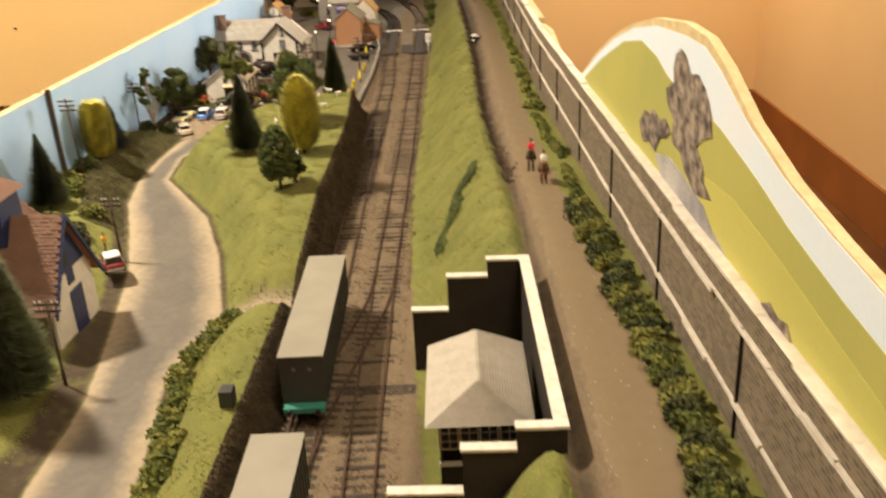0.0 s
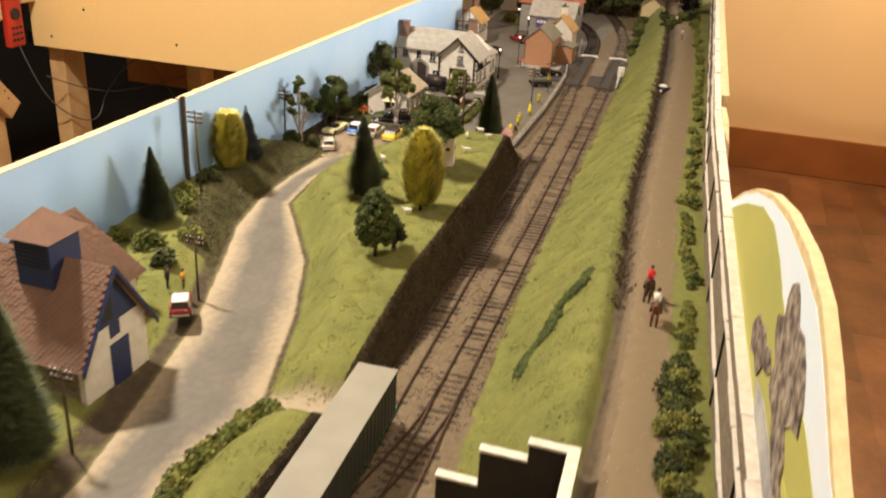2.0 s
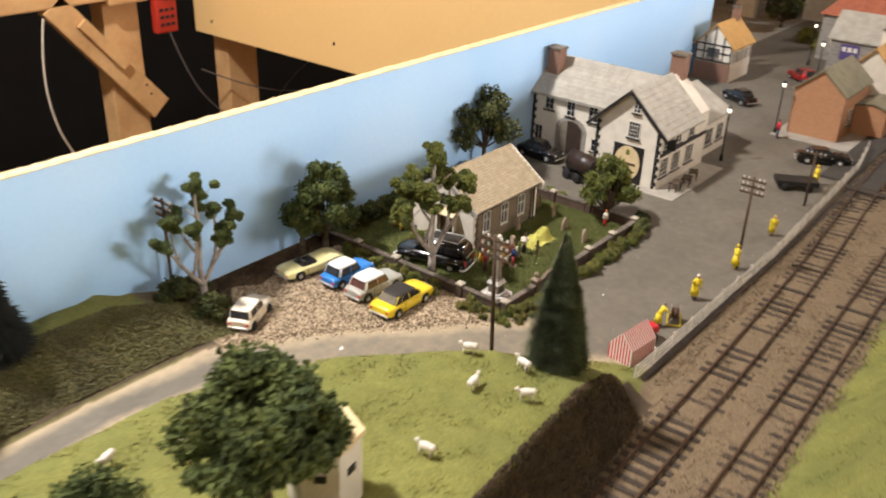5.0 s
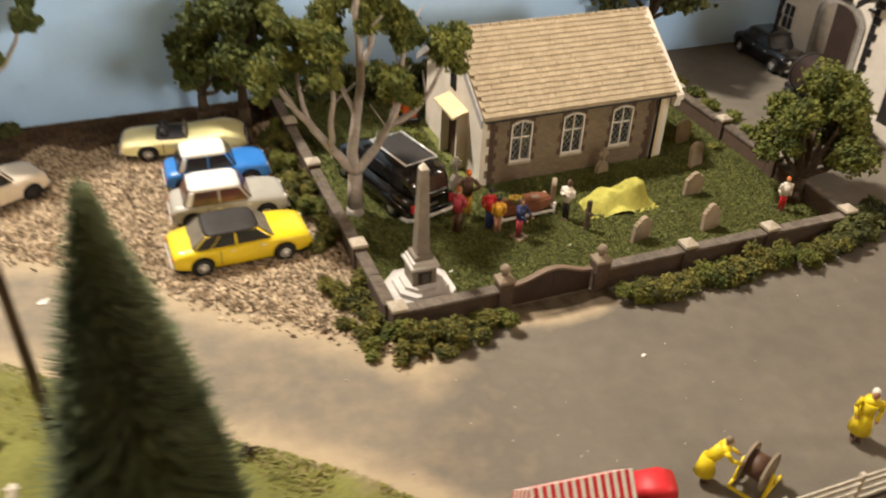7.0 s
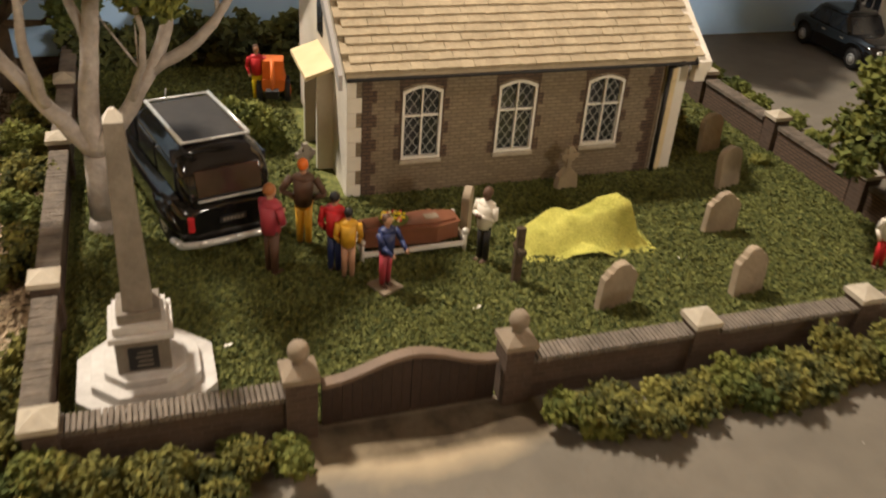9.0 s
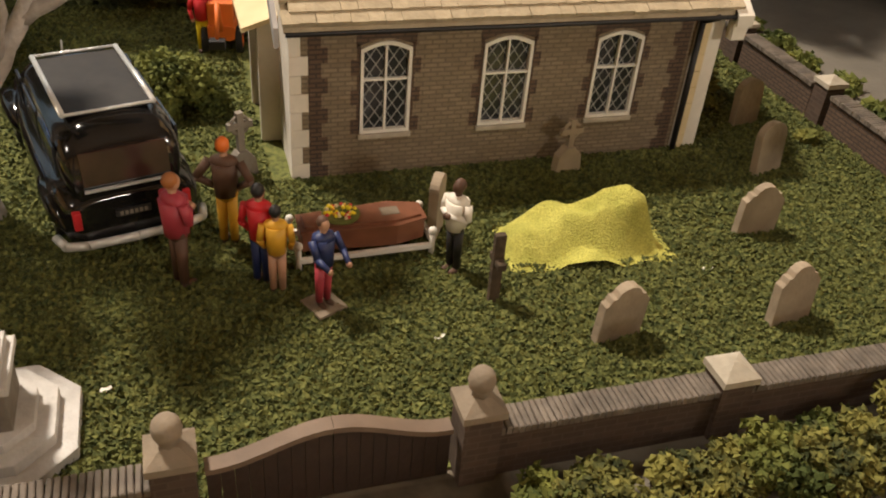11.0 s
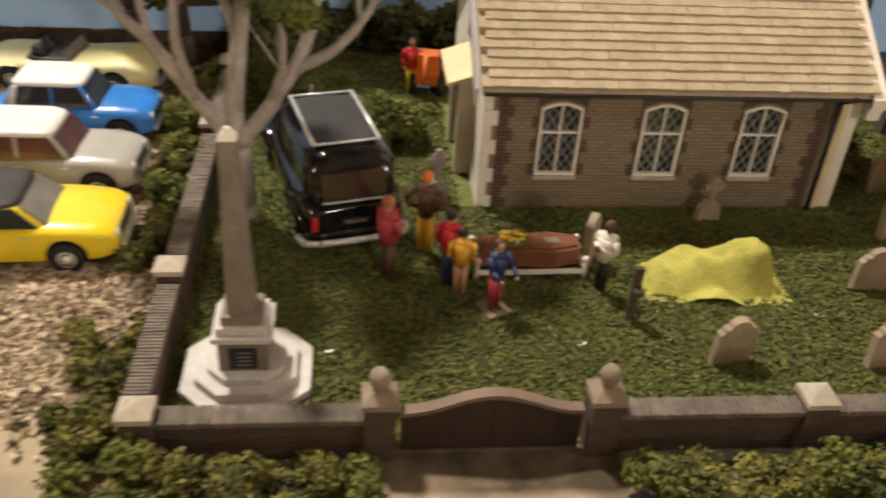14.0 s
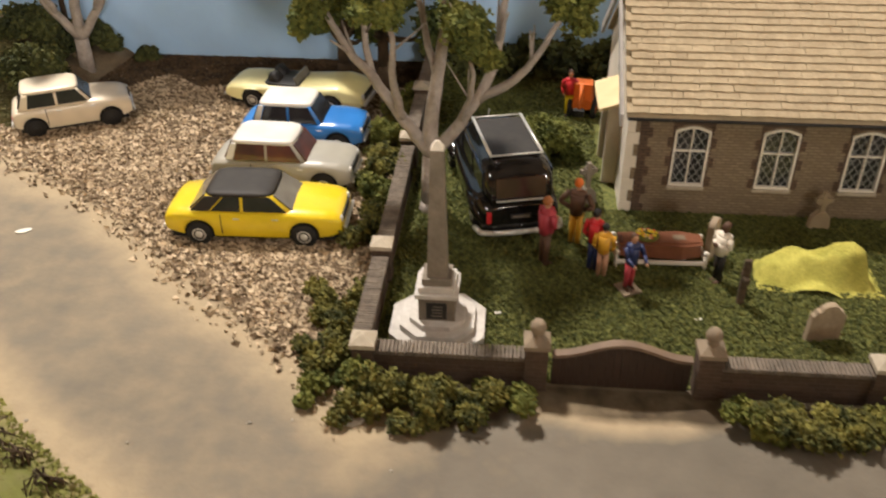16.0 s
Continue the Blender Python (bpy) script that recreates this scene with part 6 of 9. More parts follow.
            part("door_handle", bm, "chrome", th)
        bm = B()
        box(bm, -0.72, s * hw * 0.995 - 0.006, 0.33, -0.70, s * hw * 0.995 + 0.006, belt - 0.03)
        part("door_seam", bm, "iron_black", th)
    bm = B()
    box(bm, hL - 0.04, -hw * 0.5, hood_z - 0.34, hL + 0.012, hw * 0.5, hood_z - 0.16)
    part("grille", bm, "iron_black", th, "dark radiator grille", bevel=0.01)
    return th


car(-8.72, -1.42, 1.5, "yellow saloon with black vinyl roof on the gravel", 4.1, 1.7, 1.32, "car_yellow", "vinyl", (-1.52, -1.0, 0.42, 0.98), 0.85, 0.86, 2.44, 0.30, glass="smoke_glass", side_glass="glass_dark")
car(-8.62, 0.95, -2, "grey saloon with a white roof on the gravel", 3.6, 1.55, 1.42, "car_grey", "car_white", (-1.45, -1.2, 0.32, 0.72), 0.86, 0.85, 2.3, 0.30, glass="rose_glass")
car(-8.6, 3.2, -2, "bright blue saloon with a white roof on the gravel", 3.4, 1.5, 1.42, "car_blue", "car_white", (-1.35, -1.1, 0.28, 0.65), 0.84, 0.82, 2.15, 0.30)
car(-9.3, 5.75, -8, "cream open sports car with a long bonnet", 4.3, 1.6, 1.0, "car_cream", "car_cream", (-0.95, -0.8, 0.0, 0.15), 0.80, 0.74, 2.44, 0.31, open_top=True, dome=0.08)
car(-15.65, 3.9, 27, "small ivory hatchback car on the gravel edge", 3.2, 1.5, 1.36, "car_ivory", "car_ivory", (-1.45, -1.25, 0.2, 0.6), 0.86, 0.86, 2.05, 0.28, rim="iron_black")
car(-56.9, -3.3, 30, "small red car with a white roof beside the road", 2.9, 1.5, 1.36, "car_red", "car_white", (-1.3, -1.1, 0.2, 0.6), 0.86, 0.82, 2.0, 0.28, z=1.0)
car(17.6, 6.5, -93, "black car parked beside the inn", 4.0, 1.6, 1.5, "car_black", "car_black", (-1.5, -1.0, 0.3, 0.8), 0.92, 0.9, 2.5, 0.32)
car(45.5, 0.6, 60, "dark grey car parked near the timbered house", 4.0, 1.6, 1.4, "car_black", "car_black", (-1.5, -1.0, 0.3, 0.8), 0.9, 0.88, 2.5, 0.32)
car(33.4, -11.9, -64, "black car with white wheels near the level crossing", 4.4, 1.6, 1.35, "car_black", "car_black", (-1.6, -1.0, 0.3, 0.8), 0.88, 0.88, 2.6, 0.32, rim="car_white")
car(58.2, -1.4, 55, "dark red car parked by the shops", 3.8, 1.6, 1.5, "car_red", "car_red", (-1.5, -1.1, 0.3, 0.8), 0.9, 0.88, 2.4, 0.3)

# Hearse.
hs_ = thing("hearse", -3.2, 0.75, 0.03, 104.5, "glossy black hearse with chrome roof rails", "car")
bm = B()
loft(bm, [(-2.4, 0.66, 0.3, 0.95), (-2.32, 0.82, 0.2, 1.02), (-1.6, 0.90, 0.18, 1.06), (0, 0.90, 0.18, 1.06), (0.8, 0.86, 0.18, 1.04), (1.6, 0.80, 0.18, 0.98), (2.1, 0.72, 0.2, 0.92), (2.35, 0.5, 0.25, 0.82)], n=22, sq=3.6)
part("body", bm, "car_black", hs_)
bm = B()
loft(bm, [(-2.36, 0.62, 0.9, 1.2), (-2.24, 0.70, 0.9, 1.58), (-2.1, 0.73, 0.9, 1.74), (-1.95, 0.75, 0.9, 1.83), (-1.7, 0.76, 0.9, 1.88), (0.15, 0.75, 0.9, 1.88), (0.5, 0.72, 0.9, 1.80), (0.8, 0.66, 0.9, 1.52), (1.1, 0.56, 0.9, 1.1)], n=28, sq=2.9)
part("cabin", bm, "car_black", hs_)
for s in (-1, 1):
    for xr, length in ((-1.45, 0.85), (1.45, 0.8)):
        bm = B()
        loft(bm, [(xr - length, 0.03, 0.5, 0.56), (xr - 0.6 * length, 0.14, 0.42, 0.78), (xr, 0.18, 0.40, 0.88), (xr + 0.6 * length, 0.14, 0.42, 0.76), (xr + length, 0.03, 0.46, 0.52)], n=14, sq=2.4)
        part("wing", bm, "car_black", hs_, "rounded black wing", m=P(0, s * 0.80, 0))
bm = B()
tube(bm, (0.68, 0.1, 1.66), (0.52, 0.1, 1.98), 0.02, 0.012, 6)
part("aerial", bm, "chrome", hs_, "thin chrome aerial")
for c in ((-1.5, 0.55), (-0.4, 0.55), (0.45, 0.2)):
    for s in (-1, 1):
        bm = B()
        box(bm, c[0] - c[1] * 0.85, s * 0.745 - 0.02, 1.14, c[0] + c[1] * 0.85, s * 0.745 + 0.02, 1.6)
        part("side_window", bm, "glass_dark", hs_, "dark side window", bevel=0.012)
bm = B()
box(bm, -0.03, -0.53, 0, 0.03, 0.53, 0.45)
part("rear_window", bm, "hearse_glass", hs_, "dark brown-tinted rear window", bevel=0.02, m=P(-2.37, 0, 1.16, 0, 17, 0))
bm = B()
box(bm, -0.02, -0.53, -0.03, 0.02, 0.53, 0.0)
part("chrome_strip", bm, "chrome", hs_, m=P(-2.40, 0, 1.12))
bm = B()
box(bm, -1.75, -0.52, 1.865, 0.15, 0.52, 1.892)
part("roof_panel", bm, "vinyl", hs_, "dusty dark roof panel")
for s in (-1, 1):
    bm = B()
    tube(bm, (-1.8, s * 0.55, 1.925), (0.2, s * 0.55, 1.925), 0.036, 0.036, 8)
    part("roof_rail", bm, "chrome", hs_, "chrome roof rail")
for xx in (-1.8, 0.2):
    bm = B()
    tube(bm, (xx, -0.55, 1.925), (xx, 0.55, 1.925), 0.022, 0.022, 8)
    part("roof_rail", bm, "chrome", hs_)
bm = B()
for a, b_ in (((-2.15, -0.93), (-2.42, -0.86)), ((-2.42, -0.86), (-2.5, -0.6)), ((-2.5, -0.6), (-2.52, 0)), ((-2.52, 0), (-2.5, 0.6)), ((-2.5, 0.6), (-2.42, 0.86)), ((-2.42, 0.86), (-2.15, 0.93))):
    tube(bm, (*a, 0.36), (*b_, 0.36), 0.062, 0.062, 8)
part("rear_bumper", bm, "chrome", hs_, "chrome rear bumper")
bm = B()
tube(bm, (2.42, -0.75, 0.36), (2.42, 0.75, 0.36), 0.06, 0.06, 8)
part("front_bumper", bm, "chrome", hs_, "chrome front bumper")
for s in (-1, 1):
    bm = B()
    box(bm, -2.45, s * 0.68 - 0.05, 0.58, -2.36, s * 0.68 + 0.05, 0.85)
    part("tail_light", bm, "red", hs_, "red tail lamp", bevel=0.02)
    for wx in (-1.45, 1.45):
        wheel(hs_, wx, s * 0.76, 0.34, s)
bm = B()
box(bm, -2.44, -0.22, 0.66, -2.405, 0.22, 0.76)
pl = part("number_plate", bm, "iron_black", hs_, "black number plate")
for i in range(6):
    bm = B()
    box(bm, -2.446, -0.17 + 0.06 * i, 0.68, -2.441, -0.13 + 0.06 * i, 0.74)
    part("writing_bar", bm, "stone_grey", pl)

hs_.scale = (1.03, 1.09, 1.03)

# Dark tank lorry in the inn yard.
lo = thing("tank_lorry", 15.3, 0.55, 0, -104, "dark brown barrel tank lorry in the inn yard", "lorry")
bm = B()
tube(bm, (-2.0, 0, 1.75), (1.2, 0, 1.75), 0.95, 0.95, 20)
part("tank", bm, "tank", lo, "round dark tank")
for x in (-1.8, -0.4, 1.0):
    bm = B()
    tube(bm, (x - 0.05, 0, 1.75), (x + 0.05, 0, 1.75), 0.98, 0.98, 20)
    part("hoop", bm, "iron_black", lo)
bm = B()
box(bm, -2.8, -0.5, 0.6, 3.0, 0.5, 0.85)
part("chassis", bm, "iron_black", lo, bevel=0.02)
bm = B()
loft(bm, [(1.5, 0.85, 0.6, 2.1), (2.4, 0.85, 0.6, 2.15), (2.6, 0.8, 0.6, 1.6), (3.2, 0.7, 0.6, 1.35)], n=16, sq=5)
part("cab", bm, "car_black", lo)
for s in (-1, 1):
    for wx in (-1.9, -0.6, 2.3):
        wheel(lo, wx, s * 0.78, 0.46, s, "iron_black")

lo.scale = (0.86, 0.86, 0.86)

# Orange digger behind the chapel.
dg = thing("digger", -0.75, 5.7, 0.03, 80, "small orange digger by the chapel porch", "digger")
bm = B()
loft(bm, [(-0.9, 0.45, 0.5, 1.0), (-0.2, 0.5, 0.45, 1.15), (0.8, 0.38, 0.5, 1.1), (1.0, 0.3, 0.55, 1.0)], n=12, sq=5)
part("body", bm, "orange", dg)
bm = B()
box(bm, -0.85, -0.42, 1.0, -0.1, 0.42, 1.75)
part("cab", bm, "orange", dg, bevel=0.05)
for s in (-1, 1):
    wheel(dg, -0.6, s * 0.55, 0.45, s, "orange")
    wheel(dg, 0.7, s * 0.5, 0.3, s, "orange")
bm = B()
tube(bm, (-1.0, 0, 0.9), (-1.5, 0, 2.0), 0.09, 0.08, 6)
tube(bm, (-1.5, 0, 2.0), (-2.1, 0, 1.0), 0.08, 0.06, 6)
part("boom", bm, "orange", dg)
bm = B()
box(bm, -2.3, -0.25, 0.75, -1.95, 0.25, 1.05)
part("bucket", bm, "iron_black", dg, bevel=0.03)


dg.scale = (0.62, 0.62, 0.62)


# ---- container train ----
def wagon(x, label):
    y = float(track_a(x)) - 0.15
    a = math.degrees(math.atan2(float(track_a(x + 5)) - float(track_a(x - 5)), 10))
    th = thing("container_wagon", x, y, 0.31, a, label, "wagon", "container train")
    bm = B()
    box(bm, -7.2, -1.1, 0.75, 7.2, 1.1, 1.05)
    part("deck", bm, "wagon_green", th, "green flat wagon deck", bevel=0.03)
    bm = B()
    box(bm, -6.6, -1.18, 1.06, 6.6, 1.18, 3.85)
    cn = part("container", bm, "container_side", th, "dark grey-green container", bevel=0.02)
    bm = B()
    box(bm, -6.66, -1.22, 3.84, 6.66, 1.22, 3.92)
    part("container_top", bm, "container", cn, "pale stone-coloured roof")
    rib = B()
    box(rib, -0.06, -0.03, 1.1, 0.06, 0.03, 3.8)
    me = to_mesh("rib", rib, "container_side")
    for k in range(22):
        for s in (-1.2, 1.2):
            shared("rib", me, cn, P(-6.3 + 0.6 * k, s, 0))
    for s in (-1, 1):
        for yy in (-0.42, 0.42):
            bm = B()
            lathe(bm, [(0.12, 0), (0.12, 0.05)], 0, 0, 10)
            part("vent", bm, "stone_grey", cn, m=P(s * 6.6, yy, 3.1, 0, 90, 0))
        bm = B()
        tube(bm, (s * 7.2, -0.75, 0.95), (s * 7.55, -0.75, 0.95), 0.09, 0.16, 8)
        tube(bm, (s * 7.2, 0.75, 0.95), (s * 7.55, 0.75, 0.95), 0.09, 0.16, 8)
        part("buffer", bm, "iron_black", th)
        bm = B()
        box(bm, s * 5 - 1.2, -0.85, 0.2, s * 5 + 1.2, 0.85, 0.72)
        bg = part("bogie", bm, "iron_black", th, bevel=0.05)
        for wx in (-0.8, 0.8):
            for yy in (-0.76, 0.76):
                bm = B()
                lathe(bm, [(0.4, -0.06), (0.4, 0.06)], 0, 0, 16)
                part("wheel", bm, "iron_black", bg, m=P(s * 5 + wx, yy, 0.4, 90))


for x in (-70.0, -90.2, -110.4):
    wagon(x, "flat wagon carrying a grey-roofed dark container")


# ---- trees and bushes ----
def gz(x, y):
    return float(ground_z(x, y))


def foam(rng, centre, rad, n, size, squash=0.85):
    """Crumbs over an uneven clump."""
    d = rng.normal(size=(n, 3))
    d /= np.linalg.norm(d, axis=1, keepdims=True)
    r = rad * (0.45 + 0.55 * rng.random((n, 1)) ** 0.5) * (0.62 + 0.42 * np.sin(3 * d[:, :1] + 5 * d[:, 1:2] + 2 * d[:, 2:] + 7 * centre[0]) ** 2 + 0.26 * np.sin(7 * d[:, :1] - 6 * d[:, 1:2] + 8 * d[:, 2:] + 5 * centre[1]) ** 2)
    p = d * r
    p[:, 2] *= squash
    return p + np.asarray(centre)


def broadleaf(x, y, h, spread, label, seed, leaf="leaf", bark="bark", z=None, clear=0.35, clumps=13, size=0.17, dens=150, trunk=0.2, lean=(0, 0), name="tree", low=()):
    """A model tree: twisted trunk, forking limbs and clumps of foam foliage at their ends, with gaps between."""
    rng = np.random.default_rng(seed)
    th = thing(name, x, y, gz(x, y) if z is None else z, 0, label, "tree")
    bm = B()
    fork = Vector((lean[0] * 0.3, lean[1] * 0.3, h * clear))
    tube(bm, (0, 0, -0.1), (fork.x * 0.4, fork.y * 0.4, h * clear * 0.5), trunk * 1.5, trunk, 9)
    tube(bm, (fork.x * 0.4, fork.y * 0.4, h * clear * 0.5), fork, trunk, trunk * 0.8, 9)
    pts = []
    for k in range(clumps):
        a = 6.2832 * k / clumps * 2.4 + rng.normal(0, 0.3)
        e = 0.15 + 0.85 * ((k + 0.5) / clumps)
        r = spread * (1.05 - 0.75 * e ** 2) * (0.75 + 0.35 * rng.random())
        tip = Vector((lean[0] + r * math.cos(a), lean[1] + r * math.sin(a), h * (clear + (0.96 - clear) * e)))
        mid = fork.lerp(tip, 0.5) + Vector((rng.normal(0, 0.1), rng.normal(0, 0.1), -0.06 * h * (1 - e)))
        tube(bm, fork, mid, trunk * (0.62 - 0.25 * (k % 2)), trunk * 0.34, 7)
        tube(bm, mid, tip, trunk * 0.34, trunk * 0.1, 6)
        pts.append(foam(rng, tip, spread * (0.30 + 0.14 * rng.random()), dens, size))
        for _ in range(2):
            off = Vector((rng.normal(0, 0.3), rng.normal(0, 0.3), rng.normal(0, 0.2))) * spread
            pts.append(foam(rng, mid.lerp(tip, 0.75) + off * 0.6, spread * 0.2, dens // 3, size))
    for lx, ly, lz, lr in low:
        tube(bm, fork, (lx, ly, lz), trunk * 0.4, trunk * 0.12, 6)
        pts.append(foam(rng, (lx, ly, lz), lr, dens, size))
    part("trunk", bm, bark, th)
    v, f = granules(np.concatenate(pts), size, rng, 0.9, tetra=True)
    raw("crown", v, f, leaf, parent=th)
    return th


def conifer(x, y, h, r, label, seed, needle="needle", z=None, tiers=30, per=70, egg=False, up=0.2, thick=0.02, blunt=0.62):
    """A bottle-brush tree: rings of wire-wound bristles round a stem."""
    rng = np.random.default_rng(seed)
    th = thing("conifer", x, y, gz(x, y) if z is None else z, 0, label, "tree")
    bm = B()
    tube(bm, (0, 0, -0.1), (0, 0, h * 0.9), 0.14, 0.04, 7)
    part("trunk", bm, "bark", th)
    v, f = [], []
    for i in range(tiers):
        t = i / (tiers - 1)
        z0 = h * (0.06 + 0.90 * t)
        if egg:
            rr = r * math.sin(math.pi * (0.16 + 0.80 * t) ** 0.85) ** blunt + 0.05
        else:
            rr = r * (1 - t ** 1.25) ** 0.95 * (0.86 + 0.24 * rng.random()) + 0.14
        n = int(per * (0.35 + rr / r))
        for k in range(n):
            a = 6.2832 * k / n + rng.normal(0, 0.1)
            ln_ = rr * (0.78 + 0.34 * rng.random())
            zz = z0 + rng.normal(0, h / tiers * 0.4)
            rise = up * ln_ * (0.5 + rng.random())
            c, s = math.cos(a), math.sin(a)
            w = thick * (1 + 1.6 * rng.random())
            i0 = len(v)
            b = 0.12
            v += [(b * c - s * w, b * s + c * w, zz), (b * c + s * w, b * s - c * w, zz), (0.6 * ln_ * c + s * w * 2, 0.6 * ln_ * s - c * w * 2, zz + rise * 0.4), (ln_ * c, ln_ * s, zz + rise), (0.6 * ln_ * c - s * w * 2, 0.6 * ln_ * s + c * w * 2, zz + rise * 0.4 + 0.03)]
            f += [(i0, i0 + 1, i0 + 2, i0 + 4), (i0 + 4, i0 + 2, i0 + 3)]
    raw("bristles", v, f, needle, parent=th)
    return th


def egg_tree(x, y, h, r, label, seed):
    """A dense egg of foam lumps on a short stem."""
    rng = np.random.default_rng(seed)
    th = thing("tree", x, y, gz(x, y), 0, label, "tree")
    bm = B()
    tube(bm, (0, 0, -0.1), (0, 0, h * 0.5), 0.14, 0.09, 8)
    part("trunk", bm, "bark", th)
    pts = []
    for k in range(70):
        t = (k + 0.5) / 70
        a = 2.4 * k
        rr = r * math.sin(math.pi * (0.1 + 0.88 * t) ** 0.8) ** 0.7 * 0.78
        pts.append(foam(rng, (rr * math.cos(a), rr * math.sin(a), h * (0.2 + 0.74 * t)), r * 0.27 * (1 - 0.35 * t), 75, 0.1))
    v, f = granules(np.concatenate(pts), 0.095, rng, 0.9)
    raw("crown", v, f, "leaf_mid", parent=th)
    return th


def bush(x, y, rx, ry, rz, label, seed, leaf="leaf", z=None, n=700, size=0.1, group="", clumps=7, loose=False):
    rng = np.random.default_rng(seed)
    pts = []
    for k in range(clumps):
        a, e = 2.4 * k + rng.normal(0, 0.4), ((k + 0.5) / clumps) ** 0.8
        r = math.sqrt(max(0.0, 1 - e * e)) * rng.uniform(0.62, 0.95)
        c = np.array([r * math.cos(a) * rx * 0.85, r * math.sin(a) * ry * 0.85, rz * (0.12 + 0.6 * e)])
        big = min(max(rx, ry), rz * 1.3) * (0.5 if clumps < 9 else 0.37) * rng.uniform(0.7, 1.15)
        if loose:
            big = rng.uniform(0.15, 0.31)
            c = np.array([rng.uniform(-1, 1) * rx, rng.uniform(-0.9, 0.9) * ry, big * 0.55 + rng.random() ** 2 * rz * 0.55])
        pts.append(foam(rng, c, big, n // clumps, size))
    p = np.concatenate(pts)
    p[:, 2] = np.maximum(p[:, 2], 0.0)
    v, f = granules(p, size, rng, 0.9, tetra=True)
    ob = raw("bush", v, f, leaf, label, "bush")
    ob.matrix_world = P(x, y, gz(x, y) if z is None else z)
    if group:
        ob["group"] = group
    return ob


def limb(bm, path, girth, n=9):
    """One smooth bent limb, tapering along its path."""
    up, rings = Vector((0.3, 1, 0.1)), []
    for i, p in enumerate(path):
        d = (path[min(i + 1, len(path) - 1)] - path[max(i - 1, 0)]).normalized()
        u = d.cross(up).normalized()
        v = d.cross(u)
        rings.append([bm.verts.new(p + (u * math.cos(6.2832 * k / n) + v * math.sin(6.2832 * k / n)) * girth[i]) for k in range(n)])
    for a, b in zip(rings, rings[1:]):
        for k in range(n):
            bm.faces.new((a[k], a[(k + 1) % n], b[(k + 1) % n], b[k])).smooth = True
    bm.faces.new(rings[-1])
    bm.faces.new(rings[0][::-1])
    bmesh.ops.recalc_face_normals(bm, faces=bm.faces)


# Churchyard and car park.
def wild_limbs(x, y, k, turn, label, seed, leaf, foliage, z=0.0, trunk=0.24):
    """The bare-limbed grey tree: a low fork into curving limbs that fork again, foam clumps at their ends."""
    rng = np.random.default_rng(seed)
    th = thing("tree", x, y, z, turn, label, "tree")
    th.scale = (k, k, k)
    bm = B()
    fork = (0.02, 0, 1.55)
    tube(bm, (0, 0, -0.1), (0, 0.02, 0.3), trunk * 1.5, trunk * 1.1, 10)
    tube(bm, (0, 0.02, 0.3), fork, trunk * 1.1, trunk * 0.95, 10)
    left, right, mid_ = (-0.6, 0.1, 2.25), (0.65, -0.1, 2.3), (0.12, 0.15, 3.1)
    lines = [
        (0.15, [fork, left, (-1.25, 0.2, 3.1), (-1.75, 0.1, 3.7), (-2.35, 0.3, 4.6)]),
        (0.10, [left, (-0.75, -0.3, 3.2), (-0.7, -0.5, 4.1), (-0.95, -0.6, 5.2)]),
        (0.08, [(-1.25, 0.2, 3.1), (-1.45, 0.5, 4.2), (-1.3, 0.7, 5.3)]),
        (0.18, [fork, (0.0, 0.1, 2.3), mid_, (0.28, 0.2, 4.3), (0.15, 0.1, 5.6), (0.25, 0.2, 6.9)]),
        (0.10, [(0.28, 0.2, 4.3), (0.75, 0.5, 5.2), (1.0, 0.6, 6.2)]),
        (0.09, [mid_, (-0.25, 0.8, 4.2), (-0.45, 1.1, 5.6)]),
        (0.15, [fork, right, (1.2, -0.1, 3.2), (1.45, 0.0, 4.2), (1.5, 0.1, 5.4)]),
        (0.11, [(0.98, -0.1, 2.8), (1.75, -0.3, 3.3), (2.2, -0.3, 3.8), (2.75, -0.2, 4.7)]),
        (0.07, [right, (0.9, -0.7, 3.3), (0.8, -1.1, 4.5)]),
    ]
    pts = []
    for w, ps in lines:
        n = len(ps) - 1
        ps = [Vector((p[0] * 1.08, p[1] * 1.1, 1.55 + (p[2] - 1.55) * 1.2)) for p in ps]
        w = w * 1.12
        ends = [ps[0] * 2 - ps[1]] + ps + [ps[-1] * 2 - ps[-2]]
        for q in range(n):
            a, b, c, d = ends[q:q + 4]
            if q == 0:
                path, girth = [b], [w]
            for s in range(1, 5):
                u = s / 4
                bend = (b * 2 + (c - a) * u + (a * 2 - b * 5 + c * 4 - d) * u ** 2 + (b * 3 - a - c * 3 + d) * u ** 3) * 0.5
                if s < 4:
                    bend = bend + Vector(rng.normal(0, 0.018, 3))
                path.append(bend)
                girth.append(w * (1 - 0.62 * (q + u) / n))
            if q == n - 1:
                limb(bm, path, girth)
            if q >= n - 2:
                for _ in range(2):
                    tw = ps[q + 1] + Vector((rng.normal(0, 0.4), rng.normal(0, 0.4), 0.25 + 0.35 * rng.random()))
                    tube(bm, ps[q + 1].lerp(ps[q], 0.3), tw, w * 0.32, w * 0.12, 6)
                    if rng.random() < (0.7 if q == n - 1 else 0.3):
                        pts.append(foam(rng, tw, 0.38 * foliage, 420, 0.08))
        tip = ps[-1]
        pts.append(foam(rng, tip, 0.55 * foliage, 800, 0.08))
        for _ in range(5):
            pts.append(foam(rng, tip + Vector(np.clip(rng.normal((0, 0, -0.15), 0.45), -0.62, 0.55)) * foliage, (0.22 + 0.2 * rng.random()) * foliage, 260, 0.08))
    part("trunk", bm, "grey_bark", th, "bare pale grey trunk and limbs")
